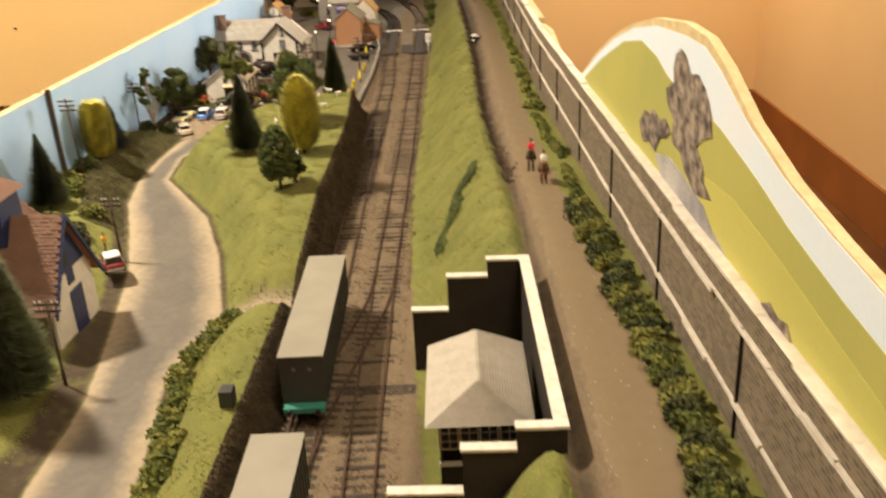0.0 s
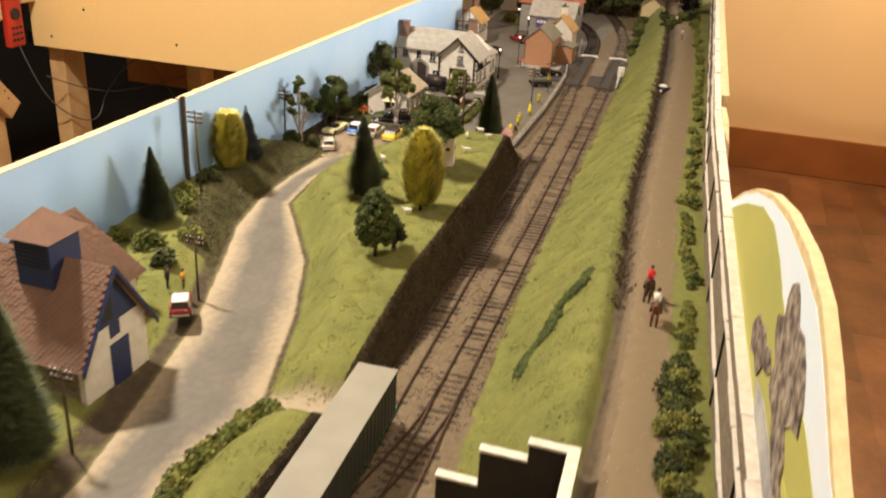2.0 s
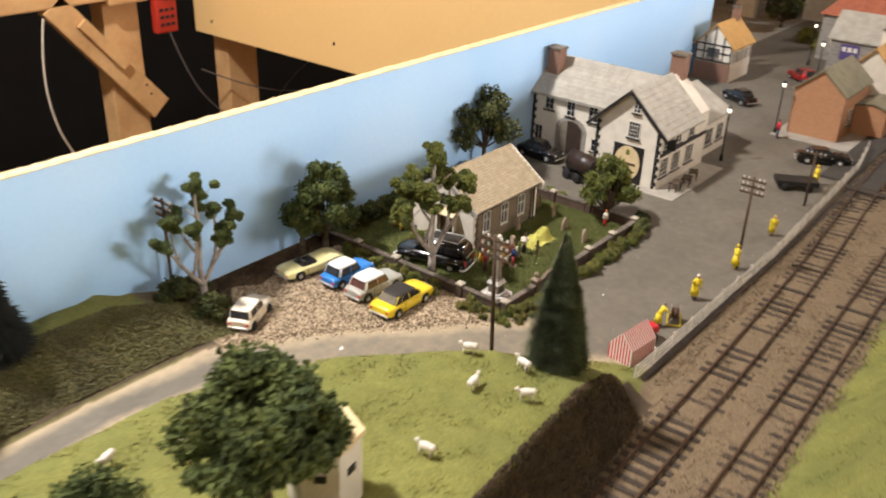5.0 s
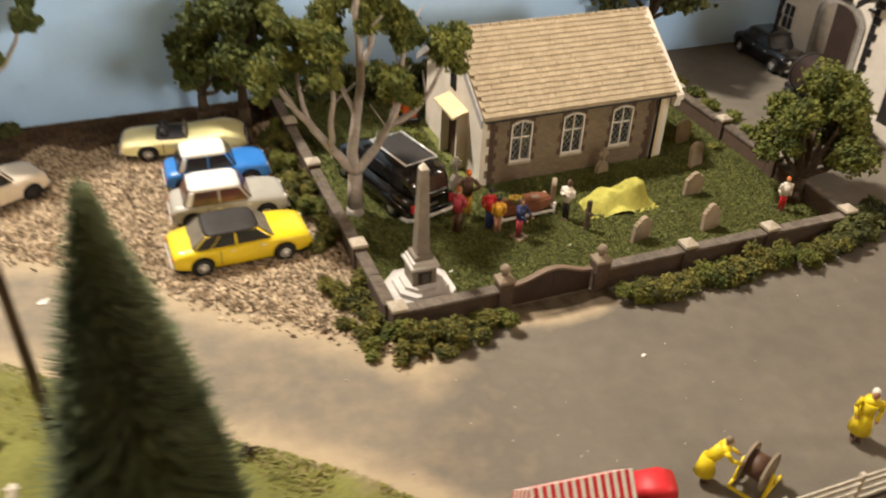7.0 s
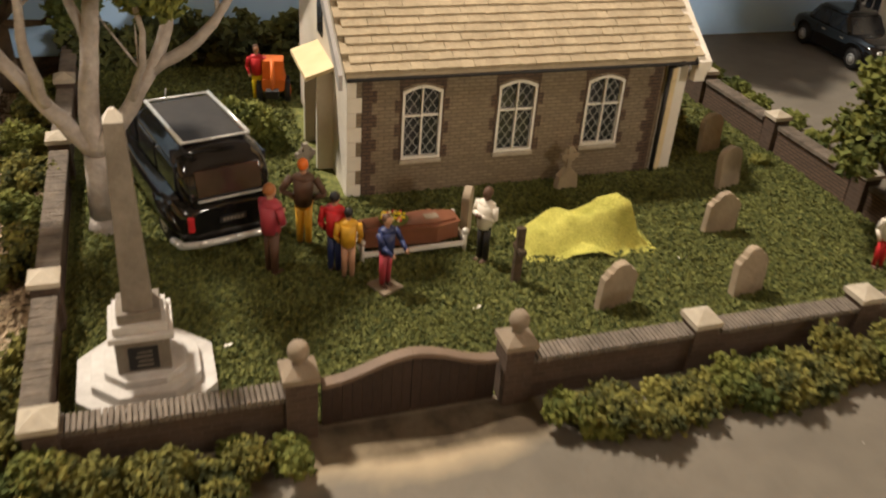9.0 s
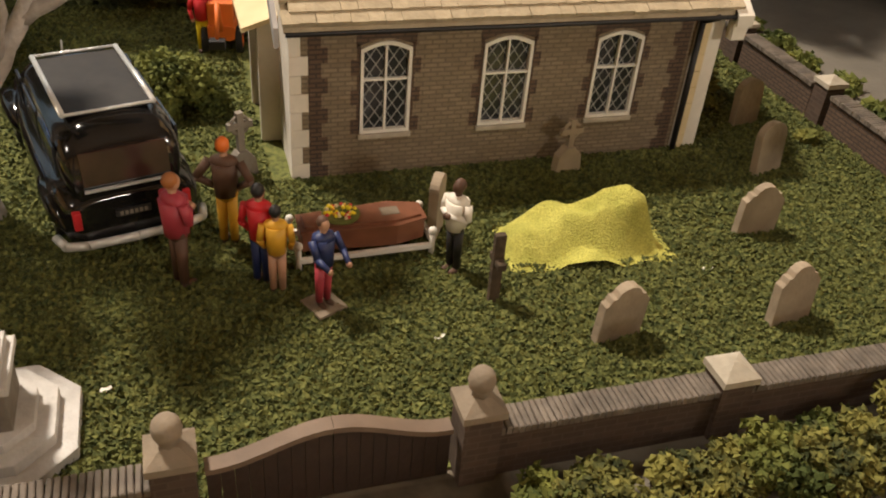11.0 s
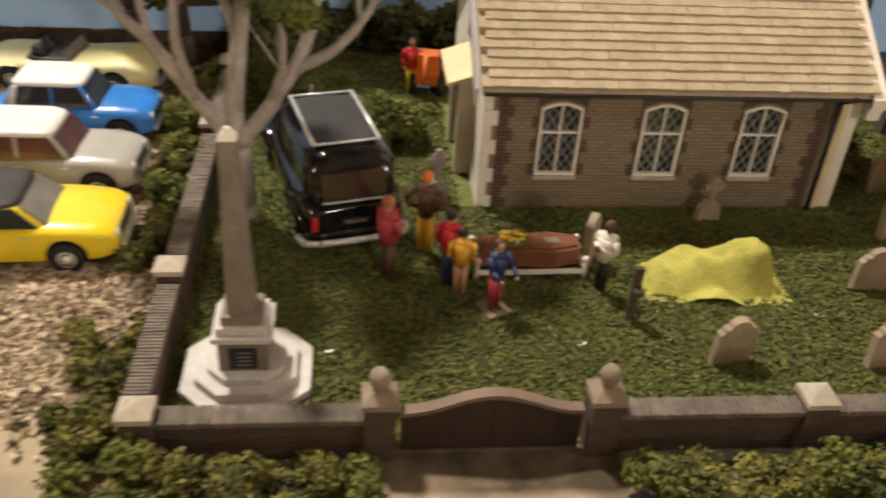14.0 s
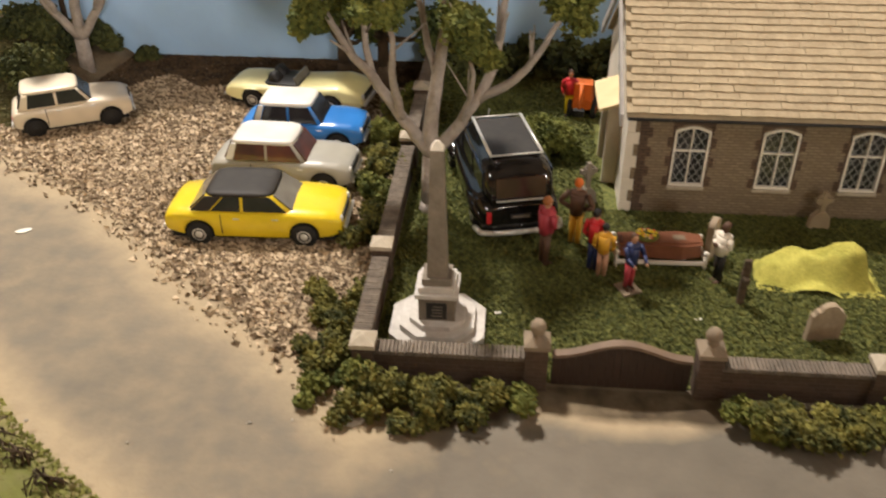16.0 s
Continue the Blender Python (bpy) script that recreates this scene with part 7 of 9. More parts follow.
    v, f = granules(np.concatenate(pts), 0.056, rng, 0.9, tetra=True)
    raw("crown", v, f, leaf, parent=th)


wild_limbs(-4.75, -0.35, 1.0, 0, "grey-limbed tree with green clumps beside the memorial", 31, "leaf", 0.92)
wild_limbs(-16.5, 6.9, 0.92, 12, "grey-limbed tree with dark leaves against the backscene", 33, "leaf_mid", 0.74)
broadleaf(-6.9, 6.9, 6.0, 1.9, "dense green tree against the blue backscene", 35, "leaf_mid", size=0.085, dens=420, clear=0.28)
broadleaf(-8.3, 7.6, 4.2, 1.2, "smaller green tree against the blue backscene", 36, "leaf_mid", size=0.085, dens=330, clear=0.3, clumps=8)
broadleaf(11.5, 7.9, 6.6, 2.4, "dark open-branched tree behind the chapel", 37, "leaf_dark", size=0.12, dens=190, clear=0.32, clumps=10)
broadleaf(10.0, -4.3, 4.4, 1.75, "lumpy green tree with forked dark stems by the wall", 39, "leaf", size=0.07, dens=620, clear=0.2, clumps=11, z=0.0, trunk=0.26, lean=(0.5, 0.4))
bush(-1.95, 2.9, 1.1, 0.9, 1.15, "mid-green foam bush on the churchyard grass", 41, "leaf", n=5200, size=0.045, clumps=13)
bush(8.3, 2.3, 0.6, 1.3, 0.75, "yellow-green foam bush at the chapel wall", 42, "moss", n=2600, size=0.045, clumps=12)
bush(9.6, -0.2, 0.22, 0.22, 0.3, "small tuft by the brick wall", 43, "leaf_light", n=200, size=0.07, clumps=3)
for i, (x, y, r) in enumerate([(-17.4, 5.2, 1.3), (-18.2, 7.2, 1.3), (-16.9, 8.1, 1.0), (-15.2, 8.6, 0.45)]):
    bush(x, y, r, 0.75 * r, 1.15 * r, "dark dense bush at the end of the hedge", 44 + 3 * i, "leaf_dark", n=2400, size=0.07, clumps=11, group="hedge end bushes")
rngb = np.random.default_rng(50)
for i, (x, y) in enumerate([(-5.9, -7.05), (-5.2, -7.35), (-4.4, -7.45), (-3.6, -7.35), (-2.9, -7.15), (-6.35, -6.2), (-6.3, -5.3), (-6.25, -4.5), (1.5, -7.15), (2.2, -7.3), (2.9, -7.35), (3.7, -7.15), (4.5, -7.2), (5.2, -7.2), (5.9, -7.3), (6.6, -7.15), (7.4, -7.2), (8.2, -7.1), (9.0, -7.0), (9.8, -6.9)]):
    bush(x, y - (0.12 if x > 0 else 0), 0.60, 0.45, 0.52 + 0.26 * rngb.random(), "rough green foam bush along the churchyard wall", 60 + i, "moss" if i % 4 else "leaf", n=2400, size=0.039, group="wall bushes", clumps=8, z=0.0, loose=True)
for i, (x, y) in enumerate([(-6.2, 0.0), (-6.15, 1.0), (-6.2, 2.1), (-6.25, 3.2), (-6.2, 4.4), (-6.1, -1.6), (-6.2, 5.6)]):
    bush(x, y, 0.5, 0.55, 0.95, "green foam bush between car park and wall", 90 + i, "moss" if i % 3 else "leaf", n=2800, size=0.04, group="car park bushes", clumps=10, z=0.0, loose=True)
for i in range(6):
    bush(9.6 + 0.42 * i, -7.15 + 0.22 * (i % 2) + 0.16 * i, 0.6, 0.45, 0.85, "dark overgrown bush at the churchyard corner", 110 + i, "leaf_dark", n=500, size=0.1, group="corner bushes", z=0.0)
for i in range(5):
    bush(11.7 + 0.25 * (i % 2), 0.6 + 1.2 * i, 0.4, 0.5, 0.3, "low green bush behind the brick wall", 120 + i, "leaf", n=300, size=0.08, group="inn yard bushes", z=0.0)
for i in range(13):
    bush(-5.0 + 1.25 * i, 8.15, 0.85, 0.5, 1.55, "dark hedge against the backscene behind the chapel", 130 + i, "leaf_dark", n=420, size=0.12, group="chapel hedge", z=0.0)
rngw = np.random.default_rng(150)
for x, y in ((-12.2, -8.9), (-11.5, -8.8), (-10.9, -9.2), (-10.2, -9.7), (-14.5, -6.4)):
    wd = thing("dead_weed", x, y, gz(x, y), 0, "tangle of dry brown roots at the field edge", "weeds", "dead weeds")
    for _ in range(7):
        a, r, h = rngw.uniform(0, 6.28), rngw.uniform(0.25, 0.7), rngw.uniform(0.15, 0.5)
        bm = B()
        limb(bm, [Vector((r * (t - 0.4) * math.cos(a) + 0.05 * rngw.normal(), r * (t - 0.4) * math.sin(a) + 0.05 * rngw.normal(), -0.03 + h * math.sin(2.7 * t))) for t in np.linspace(0, 1, 6)], [0.028 - 0.018 * t for t in np.linspace(0, 1, 6)])
        part("root", bm, "bark", wd)

rng = np.random.default_rng(151)
for k in range(16):
    x0_, y0_ = -12.6 + rng.normal(0, 0.9), 0.0
    y0_ = float(road_s(x0_)) - 0.7 - 0.7 * rng.random()
    z0_, a_ = gz(x0_, y0_), rng.uniform(0, 6.28)
    wire("dry_root", [(x0_, y0_, z0_), (x0_ + 0.2 * math.cos(a_), y0_ + 0.2 * math.sin(a_), z0_ + 0.35), (x0_ + 0.6 * math.cos(a_), y0_ + 0.6 * math.sin(a_), z0_ + 0.3), (x0_ + 0.85 * math.cos(a_ + 0.3), y0_ + 0.85 * math.sin(a_ + 0.3), z0_ + 0.02)], 0.018, "bark", "thin dry brown root at the field edge")

# Gravel of the car park.
rng = np.random.default_rng(17)
gx, gy = rng.uniform(-18.5, -5.7, 130000), rng.uniform(-8.5, 9, 130000)
d = gy - gravel_s(gx)
keep = (d > 0.25 - 1.1 * rng.random(130000) ** 6) & (gy < 8.9)
gx, gy = gx[keep][:64000], gy[keep][:64000]
v, f = granules(np.stack([gx, gy, 0.015 + 0.05 * rng.random(len(gx))], -1), 0.054, rng, 0.75, 0.9, tetra=True)
raw("gravel", v, f, "gravel", "loose brown and cream gravel on the car park", "gravel", "stuff")

# Dark litter over the gravel at the foot of the backscene; holds the board's shade too.
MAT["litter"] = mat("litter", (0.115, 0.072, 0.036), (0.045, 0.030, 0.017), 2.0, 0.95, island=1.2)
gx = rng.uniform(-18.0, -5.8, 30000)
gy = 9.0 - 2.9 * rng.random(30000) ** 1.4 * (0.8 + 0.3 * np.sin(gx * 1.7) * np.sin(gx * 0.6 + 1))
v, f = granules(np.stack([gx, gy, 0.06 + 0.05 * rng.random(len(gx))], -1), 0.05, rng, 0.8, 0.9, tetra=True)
raw("litter", v, f, "litter", "dark brown litter at the backscene's foot, board's shade in its colour", "litter", "stuff")

# Field trees, and bushes along the road.
conifer(-12.3, -14.0, 7.6, 1.5, "dark green bottle-brush conifer at the field end", 200, tiers=74, per=210, z=2.75, thick=0.009)
conifer(-37.7, -9.3, 7.6, 1.75, "dark green bottle-brush conifer in the sheep field", 201, tiers=52, per=140, thick=0.012)
conifer(-38.3, -14.85, 7.1, 1.92, "yellow-green egg-shaped bristle tree in the field", 202, "needle_yellow", tiers=34, per=110, egg=True, up=0.55, thick=0.035)
conifer(-32.2, 7.0, 5.6, 1.75, "yellow-green egg-shaped bristle tree by the backscene", 203, "needle_yellow", tiers=30, per=110, egg=True, up=0.5, thick=0.035, blunt=0.3)
conifer(-27.9, 7.4, 5.3, 1.6, "near-black tiered conifer against the backscene", 204, "needle_black", tiers=12, per=170, up=-0.1)
conifer(-45.5, 6.4, 6.8, 1.6, "dark green conifer against the blue backscene", 205, tiers=52, per=140, thick=0.012)
conifer(-74.9, -4.5, 12.2, 2.45, "tall dark green conifer beside the barn", 206, tiers=60, per=150, thick=0.012)
conifer(-88, 2.0, 8.0, 2.2, "dark green conifer at the layout edge", 207, tiers=40, per=100)
broadleaf(-28.3, -12.8, 6.9, 2.35, "spreading dark green tree beside the field hut", 210, "leaf_mid", size=0.10, dens=420, clear=0.40, clumps=14, low=((0.2, 1.5, 2.6, 0.7), (-0.7, 1.1, 2.2, 0.55), (0.4, 1.9, 3.4, 0.7), (0.3, -2.0, 4.3, 0.6)))
egg_tree(-48.4, -14.7, 5.5, 1.6, "dense egg-shaped dark green tree in the field", 211)
broadleaf(-46.8, -15.6, 2.6, 1.0, "small shrub beside the field tree", 212, "leaf_dark", size=0.12, dens=110, clear=0.15, clumps=7)
for i, (x, y, r) in enumerate([(-31.7, -7.5, 1.7), (-32.6, -8.6, 1.2), (-26.0, -5.2, 0.6)]):
    bush(x, y, r, r * 0.8, r * (0.9 if r > 1 else 0.5), "green low thicket in the sheep field" if r > 1 else "dry brown weeds in the sheep field", 220 + i, "leaf_mid" if r > 1 else "bark", n=1500, size=0.08)
rng = np.random.default_rng(77)
# One continuous hedge bank along the sandy road.
n = 32000
hx = rng.uniform(-48, -16.8, n)
u = rng.random(n)
top = 0.42 * np.minimum(1, np.minimum((hx + 48) / 4, (-16.6 - hx) / 1.5))
hy = road_n(hx) + 0.5 + 3.4 * u
hz = ground_z(hx, hy) + top * np.sin(np.pi * np.clip(u, 0.02, 0.98)) ** 0.7 * (0.75 + 0.4 * rng.random(n)) * (0.85 + 0.2 * np.sin(hx * 1.9) * np.sin(hy * 2.3 + hx))
v, f = granules(np.stack([hx, hy, hz], -1), 0.065, rng, 0.9, tetra=True)
raw("hedge", v, f, "hedge", "continuous dark brown-green hedge along the sandy road", "hedge", "stuff")
for i, (x, y, r) in enumerate([(-58.0, 2.0, 1.4), (-54.5, 3.5, 1.3), (-51.5, 1.5, 1.2), (-49.5, 4.5, 1.4), (-46.5, 2.4, 1.1), (-56.0, 6.0, 1.6), (-42.5, 5.6, 1.4), (-40.5, 6.8, 1.3), (-36.0, 7.2, 1.2), (-52.5, 6.5, 1.3), (-49.0, 7.2, 1.2), (-82.5, 0.2, 1.5), (-84.5, -2.0, 1.2), (-79.5, 1.8, 1.2), (-76.5, 3.5, 1.4), (-80.6, -3.4, 0.8), (-82.8, -2.1, 0.8), (-81.7, -2.7, 0.7), (-79.3, -3.8, 0.7), (-77.9, -4.1, 0.6)]):
    bush(x, y, r, r * 0.9, r * 0.85, "scrubby green bush between road and backscene", 280 + i, ("leaf", "leaf_light", "leaf_dark")[i % 3], n=520, size=0.13, group="scrub")
rng = np.random.default_rng(78)
for i in range(34):
    x = -98 + 1.15 * i
    y = float(path_s(x)) - 0.5 + rng.normal(0, 0.22)
    r = 0.75 + 0.35 * rng.random()
    bush(x, y, r, r * 0.9, r * (1.0 + 0.3 * rng.random()), "dark green bush at the foot of the stone wall", 320 + i, ("leaf_dark", "leaf", "leaf_dark", "leaf_light")[i % 4], n=700, size=0.095, group="wall foot bushes")
for i in range(56):
    x = -58 + 2.3 * i + rng.normal(0, 0.9)
    y = float(path_s(x)) - 0.9 + rng.normal(0, 0.25)
    bush(x, y, 1.3 + 0.5 * rng.random(), 0.45, 0.3 + 0.3 * rng.random(), "low green growth at the foot of the stone wall", 360 + i, ("leaf", "leaf_light")[i % 2], n=260, size=0.11, group="wall foot growth")
n = 5200
t = rng.random(n)
t = 0.3 + 0.7 * t
bx_ = -61.5 + 14.6 * t + rng.normal(0, 0.3, n)
by_ = -27.5 - 3.0 * t ** 1.6 + 0.22 * np.sin(19 * t) + rng.normal(0, 0.2, n) * (0.5 + 0.9 * t * np.abs(np.sin(13 * t)))
v, f = granules(np.stack([bx_, by_, ground_z(bx_, by_) + (0.1 + 0.3 * t) * rng.random(n) * (0.7 + 0.4 * np.sin(11 * t))], -1), 0.1, rng, 0.9)
raw("briar", v, f, "leaf_mid", "straggling green briar trailing up the bank", "undergrowth", "stuff")
for i in range(22):
    x = -88 + 23 * i / 21
    bush(x, float(road_s(x)) - 1.3 + rng.normal(0, 0.2), 1.0, 0.8, 0.9, "green hedge between the road and the track", 430 + i, ("leaf", "leaf_light", "leaf")[i % 3], n=330, size=0.14, group="lineside hedge")

# Ragged growth along the brow of the bank and in the ditch behind it.
rng = np.random.default_rng(84)
n = 11000
gx = rng.uniform(-52, 70, n)
lump = np.sin(gx * 1.3) * np.sin(gx * 0.37 + 1) + 0.6 * np.sin(gx * 2.9 + 2)
gy = brow(gx) - 0.45 + 0.2 * lump + rng.normal(0, 0.25, n)
gh = (0.03 + 0.16 * np.clip(lump - 0.1, 0, 1.3)) * rng.random(n) ** 1.3
v, f = granules(np.stack([gx, gy, ground_z(gx, gy) + gh], -1), 0.07, rng, 0.9, tetra=True)
raw("ditch_growth", v, f, "litter", "ragged dark brown growth along the brow of the bank", "undergrowth", "stuff")

# Short grass on field, verge and bank.
rng = np.random.default_rng(90)
n = 175000
gx = rng.uniform(-92, 40, n)
gy = rng.uniform(-37, 8.8, n)
ok = ((gy < road_s(gx) - 0.2) & (gy > face_y(gx) + 1.3) & (gx < -5)) | ((gy > road_n(gx) + 1.6) & (gx < -17)) | ((gy < toe(gx) - 0.2) & (gy > brow(gx)))
ok &= ~((gx > -24) & (gy > road_s(gx) - 2.0) & (gy < road_s(gx)) & (rng.random(n) < 0.35))
ok &= ~((gx > -89) & (gx < -70.5) & (gy < -20))
gx, gy = gx[ok], gy[ok]
v, f = granules(np.stack([gx, gy, ground_z(gx, gy) + 0.008], -1), 0.05, rng, 0.6, tetra=True)
raw("grass", v, f, "grass_tuft", "pale green flock grass on field and banks", "grass", "stuff")
# Dark roots and brambles on the cutting face.
gx = rng.uniform(-88, -9, 26000)
gy = face_y(gx) + rng.uniform(0.0, 1.6, 26000)
v, f = granules(np.stack([gx, gy, ground_z(gx, gy) + 0.05], -1), 0.07, rng, 1.0, tetra=True)
MAT["bramble"] = mat("bramble", (0.092, 0.064, 0.031), (0.048, 0.033, 0.016), 0.8, 0.95, island=0.9)
fx = np.clip(-6.5 - 3.2 * np.abs(rng.normal(0, 1, 420)), -17, -6)
fy = road_s(fx) - 0.05 - 1.3 * rng.random(420) ** 1.3
MAT["dry_weed"] = mat("dry_weed", (0.29, 0.235, 0.105), (0.19, 0.170, 0.060), 1.5, 0.95, island=0.9)
v2, f2 = granules(np.stack([fx, fy, ground_z(fx, fy) + 0.01 + 0.03 * rng.random(420)], -1), 0.04, rng, 1.0, tetra=True)
raw("dry_weeds", v2, f2, "dry_weed", "dry tan and olive weeds along the field edge", "undergrowth", "stuff")
ex = rng.uniform(-24, -5.5, 5500)
ey = road_s(ex) + 0.1 - 1.7 * rng.random(5500) ** 1.4
v2, f2 = granules(np.stack([ex, ey, ground_z(ex, ey) + 0.03 * rng.random(5500)], -1), 0.04, rng, 0.7, tetra=True)
raw("edge_grass", v2, f2, "grass_tuft", "ragged pale green grass along the edge of the field", "grass", "stuff")
raw("brambles", v, f, "bramble", "dark brown brambles down the cutting face", "undergrowth", "stuff")


# ---- the inn ----
def opening_window(parent, m, w, h, cols, rows, frame="white_paint", sill="coping", t=0.05, depth=0.1):
    """A glazed window set on a wall: frame with bars, pane and sill. m places it: x across, z up, -y outwards."""
    bm = B()
    box(bm, -w, -0.04, 0, -w + t, depth, h)
    box(bm, w - t, -0.04, 0, w, depth, h)
    box(bm, -w + t, -0.04, 0, w - t, depth, t)
    box(bm, -w + t, -0.04, h - t, w - t, depth, h)
    win = part("window", bm, frame, parent, m=m)
    for i in range(1, cols):
        x = -w + 2 * w * i / cols
        bm = B()
        box(bm, x - t * 0.3, -0.025, t, x + t * 0.3, depth * 0.8, h - t)
        part("glazing_bar", bm, frame, win)
    for j in range(1, rows):
        z = h * j / rows
        bm = B()
        box(bm, -w + t, -0.02, z - t * 0.3, w - t, depth * 0.75, z + t * 0.3)
        part("glazing_bar", bm, frame, win)
    bm = B()
    box(bm, -w + t * 0.5, 0.0, t * 0.5, w - t * 0.5, 0.03, h - t * 0.5)
    part("pane", bm, "glass_dark", win)
    if sill:
        bm = B()
        box(bm, -w - 0.1, -0.16, -0.12, w + 0.1, 0.02, -0.01)
        part("window_sill", bm, sill, win, bevel=0.015)
    return win


def quoins(parent, m, h, material, n):
    me = None
    for k in range(n):
        w = 0.42 if k % 2 else 0.26
        bm = B()
        box(bm, 0, -0.03, h * k / n + 0.01, w, 0.05, h * (k + 1) / n - 0.01)
        part("quoin", bm, material, parent, m=m)


inn = thing("inn", 0, 0, 0, 0, "white-rendered coaching inn with black quoins and slate roof", "house")
bm = B()
prism(bm, [(1.5, 0), (9.0, 0), (9.0, 4.9), (1.5, 4.9)], "x", 19.8, 26)
part("wall", bm, "white_render", inn, "white rendered wall")
bm = B()
prism(bm, [(-4.2, 0), (1.5, 0), (1.5, 4.7), (-1.35, 7.35), (-4.2, 4.7)], "x", 17.7, 26)
part("gable_wall", bm, "white_render", inn, "white rendered gable wall")
bm = B()
prism(bm, [(19.4, 4.72), (22.9, 7.3), (26.4, 4.72), (26.4, 4.92), (22.9, 7.5), (19.4, 4.92)], "y", -1.3, 9.25)
rf = part("roof", bm, "slate", inn, "pale weathered slate roof")
bm = B()
prism(bm, [(-4.75, 4.25), (-1.35, 7.4), (2.05, 4.25), (2.05, 4.45), (-1.35, 7.62), (-4.75, 4.45)], "x", 17.35, 24)
rf2 = part("gable_roof", bm, "slate", inn, "pale weathered slate roof")
for s in (-1, 1):
    bm = B()
    prism(bm, [(-1.35, 7.55), (-1.35, 7.25), (-1.35 + s * 3.45, 4.05), (-1.35 + s * 3.45, 4.35)], "x", 17.22, 17.35)
    part("bargeboard", bm, "iron_black", rf2, "black bargeboard")
for k in range(10):
    bm = B()
    z = 0.49 * k
    a, c = Vector((19.4, 0, 4.93)), Vector((22.9, 0, 7.51))
    p, q = a.lerp(c, k / 10), a.lerp(c, (k + 1) / 10)
    prism(bm, [(p.x - 0.03, p.z + 0.022), (q.x, q.z + 0.012), (q.x, q.z - 0.02), (p.x - 0.05, p.z)], "y", 1.6, 9.25)
    part("slate_course", bm, "slate", rf)
for k in range(9):
    a, c = Vector((0, -4.75, 4.46)), Vector((0, -1.35, 7.63))
    p, q = a.lerp(c, k / 9), a.lerp(c, (k + 1) / 9)
    bm = B()
    prism(bm, [(p.y - 0.03, p.z + 0.022), (q.y, q.z + 0.012), (q.y, q.z - 0.02), (p.y - 0.05, p.z)], "x", 17.33, 24)
    part("slate_course", bm, "slate", rf2)
for x, y, z0, z1 in ((21.6, 8.1, 5.6, 8.3), (25.4, -1.3, 6.6, 8.8)):
    bm = B()
    box(bm, x - 0.5, y - 0.6, z0, x + 0.5, y + 0.6, z1)
    ch = part("chimney", bm, "chimney_brick", inn, "red brick chimney stack")
    bm = B()
    box(bm, x - 0.6, y - 0.7, z1, x + 0.6, y + 0.7, z1 + 0.15)
    part("chimney_cap", bm, "coping", ch)
for y, z, w, h, c, r in ((7.3, 3.55, 0.45, 1.45, 2, 3), (5.2, 3.4, 0.42, 1.45, 2, 3), (3.05, 3.35, 0.45, 1.5, 2, 3), (8.2, 0.7, 0.4, 1.3, 2, 2), (2.5, 0.9, 0.5, 1.1, 2, 2)):
    opening_window(inn, P(19.79, y, z, 0, 0, -90), w, h, c, r, sill="iron_black")
for y, z, w, h, c, r in ((-1.85, 5.75, 0.3, 1.0, 2, 3), (-1.8, 3.75, 0.5, 1.3, 4, 4)):
    opening_window(inn, P(17.69, y, z, 0, 0, -90), w, h, c, r, sill="iron_black")
bm = B()
prism(bm, [(3.55, 0), (6.5, 0), (6.5, 2.25)] + [(5.02 + 1.48 * math.cos(t), 2.25 + 1.05 * math.sin(t)) for t in np.linspace(0.1, 3.04, 13)] + [(3.55, 2.25)], "x", 19.74, 19.8)
ar = part("arched_surround", bm, "grey_stone", inn, "grey stone arch round the doorway")
bm = B()
prism(bm, [(3.85, 0), (6.2, 0), (6.2, 2.2)] + [(5.02 + 1.18 * math.cos(t), 2.2 + 0.82 * math.sin(t)) for t in np.linspace(0.1, 3.04, 13)] + [(3.85, 2.2)], "x", 19.71, 19.745)
part("reveal", bm, "stone_grey", ar, "shaded stone reveal")
bm = B()
prism(bm, [(3.95, 0), (5.35, 0), (5.35, 2.95), (4.9, 2.98), (4.4, 2.85), (3.95, 2.4)], "x", 19.68, 19.715)
part("doorway", bm, "gate_brown", ar, "dark brown boarded door")
bm = B()
prism(bm, [(-2.85, 0), (-0.25, 0), (-0.25, 3.1), (-2.85, 3.1)], "x", 17.64, 17.7)
co = part("cart_door", bm, "iron_black", inn, "black cart doorway")
bm = B()
prism(bm, [(-1.55 + 1.12 * math.cos(t), 1.65 + 1.4 * math.sin(t)) for t in np.linspace(0, 6.2832, 25)[:-1]], "x", 17.57, 17.62)
dk = part("round_sign", bm, "cream", co, "round cream sign")
bm = B()
box(bm, 17.55, -2.3, 1.52, 17.575, -0.8, 1.72)
part("sign_band", bm, "brown", dk)
bm = B()
prism(bm, [(-1.7, 2.35), (-1.4, 2.35), (-1.4, 2.7), (-1.55, 2.8), (-1.7, 2.7)], "x", 17.55, 17.575)
part("sign_emblem", bm, "leaf", dk)
bm = B()
box(bm, 17.55, -2.1, 1.0, 17.575, -1.0, 1.12)
part("sign_band", bm, "grave", dk)
for yq, xq, h in ((9.0, 19.8, 4.8), (1.5, 17.7, 4.6), (-4.2 + 0.42, 17.7, 4.6)):
    quoins(inn, P(xq, yq, 0, 0, 0, -90), h, "iron_black", 14)
for x in (18.6, 20.6, 23.0):
    opening_window(inn, P(x, -4.21, 1.0, 0, 0, 0), 0.7, 1.5, 4, 4, sill="iron_black")
    opening_window(inn, P(x, -4.21, 3.2, 0, 0, 0), 0.5, 1.1, 2, 3, sill="iron_black")
bm = B()
box(bm, 17.72, -4.26, 2.7, 25.9, -4.2, 3.0)
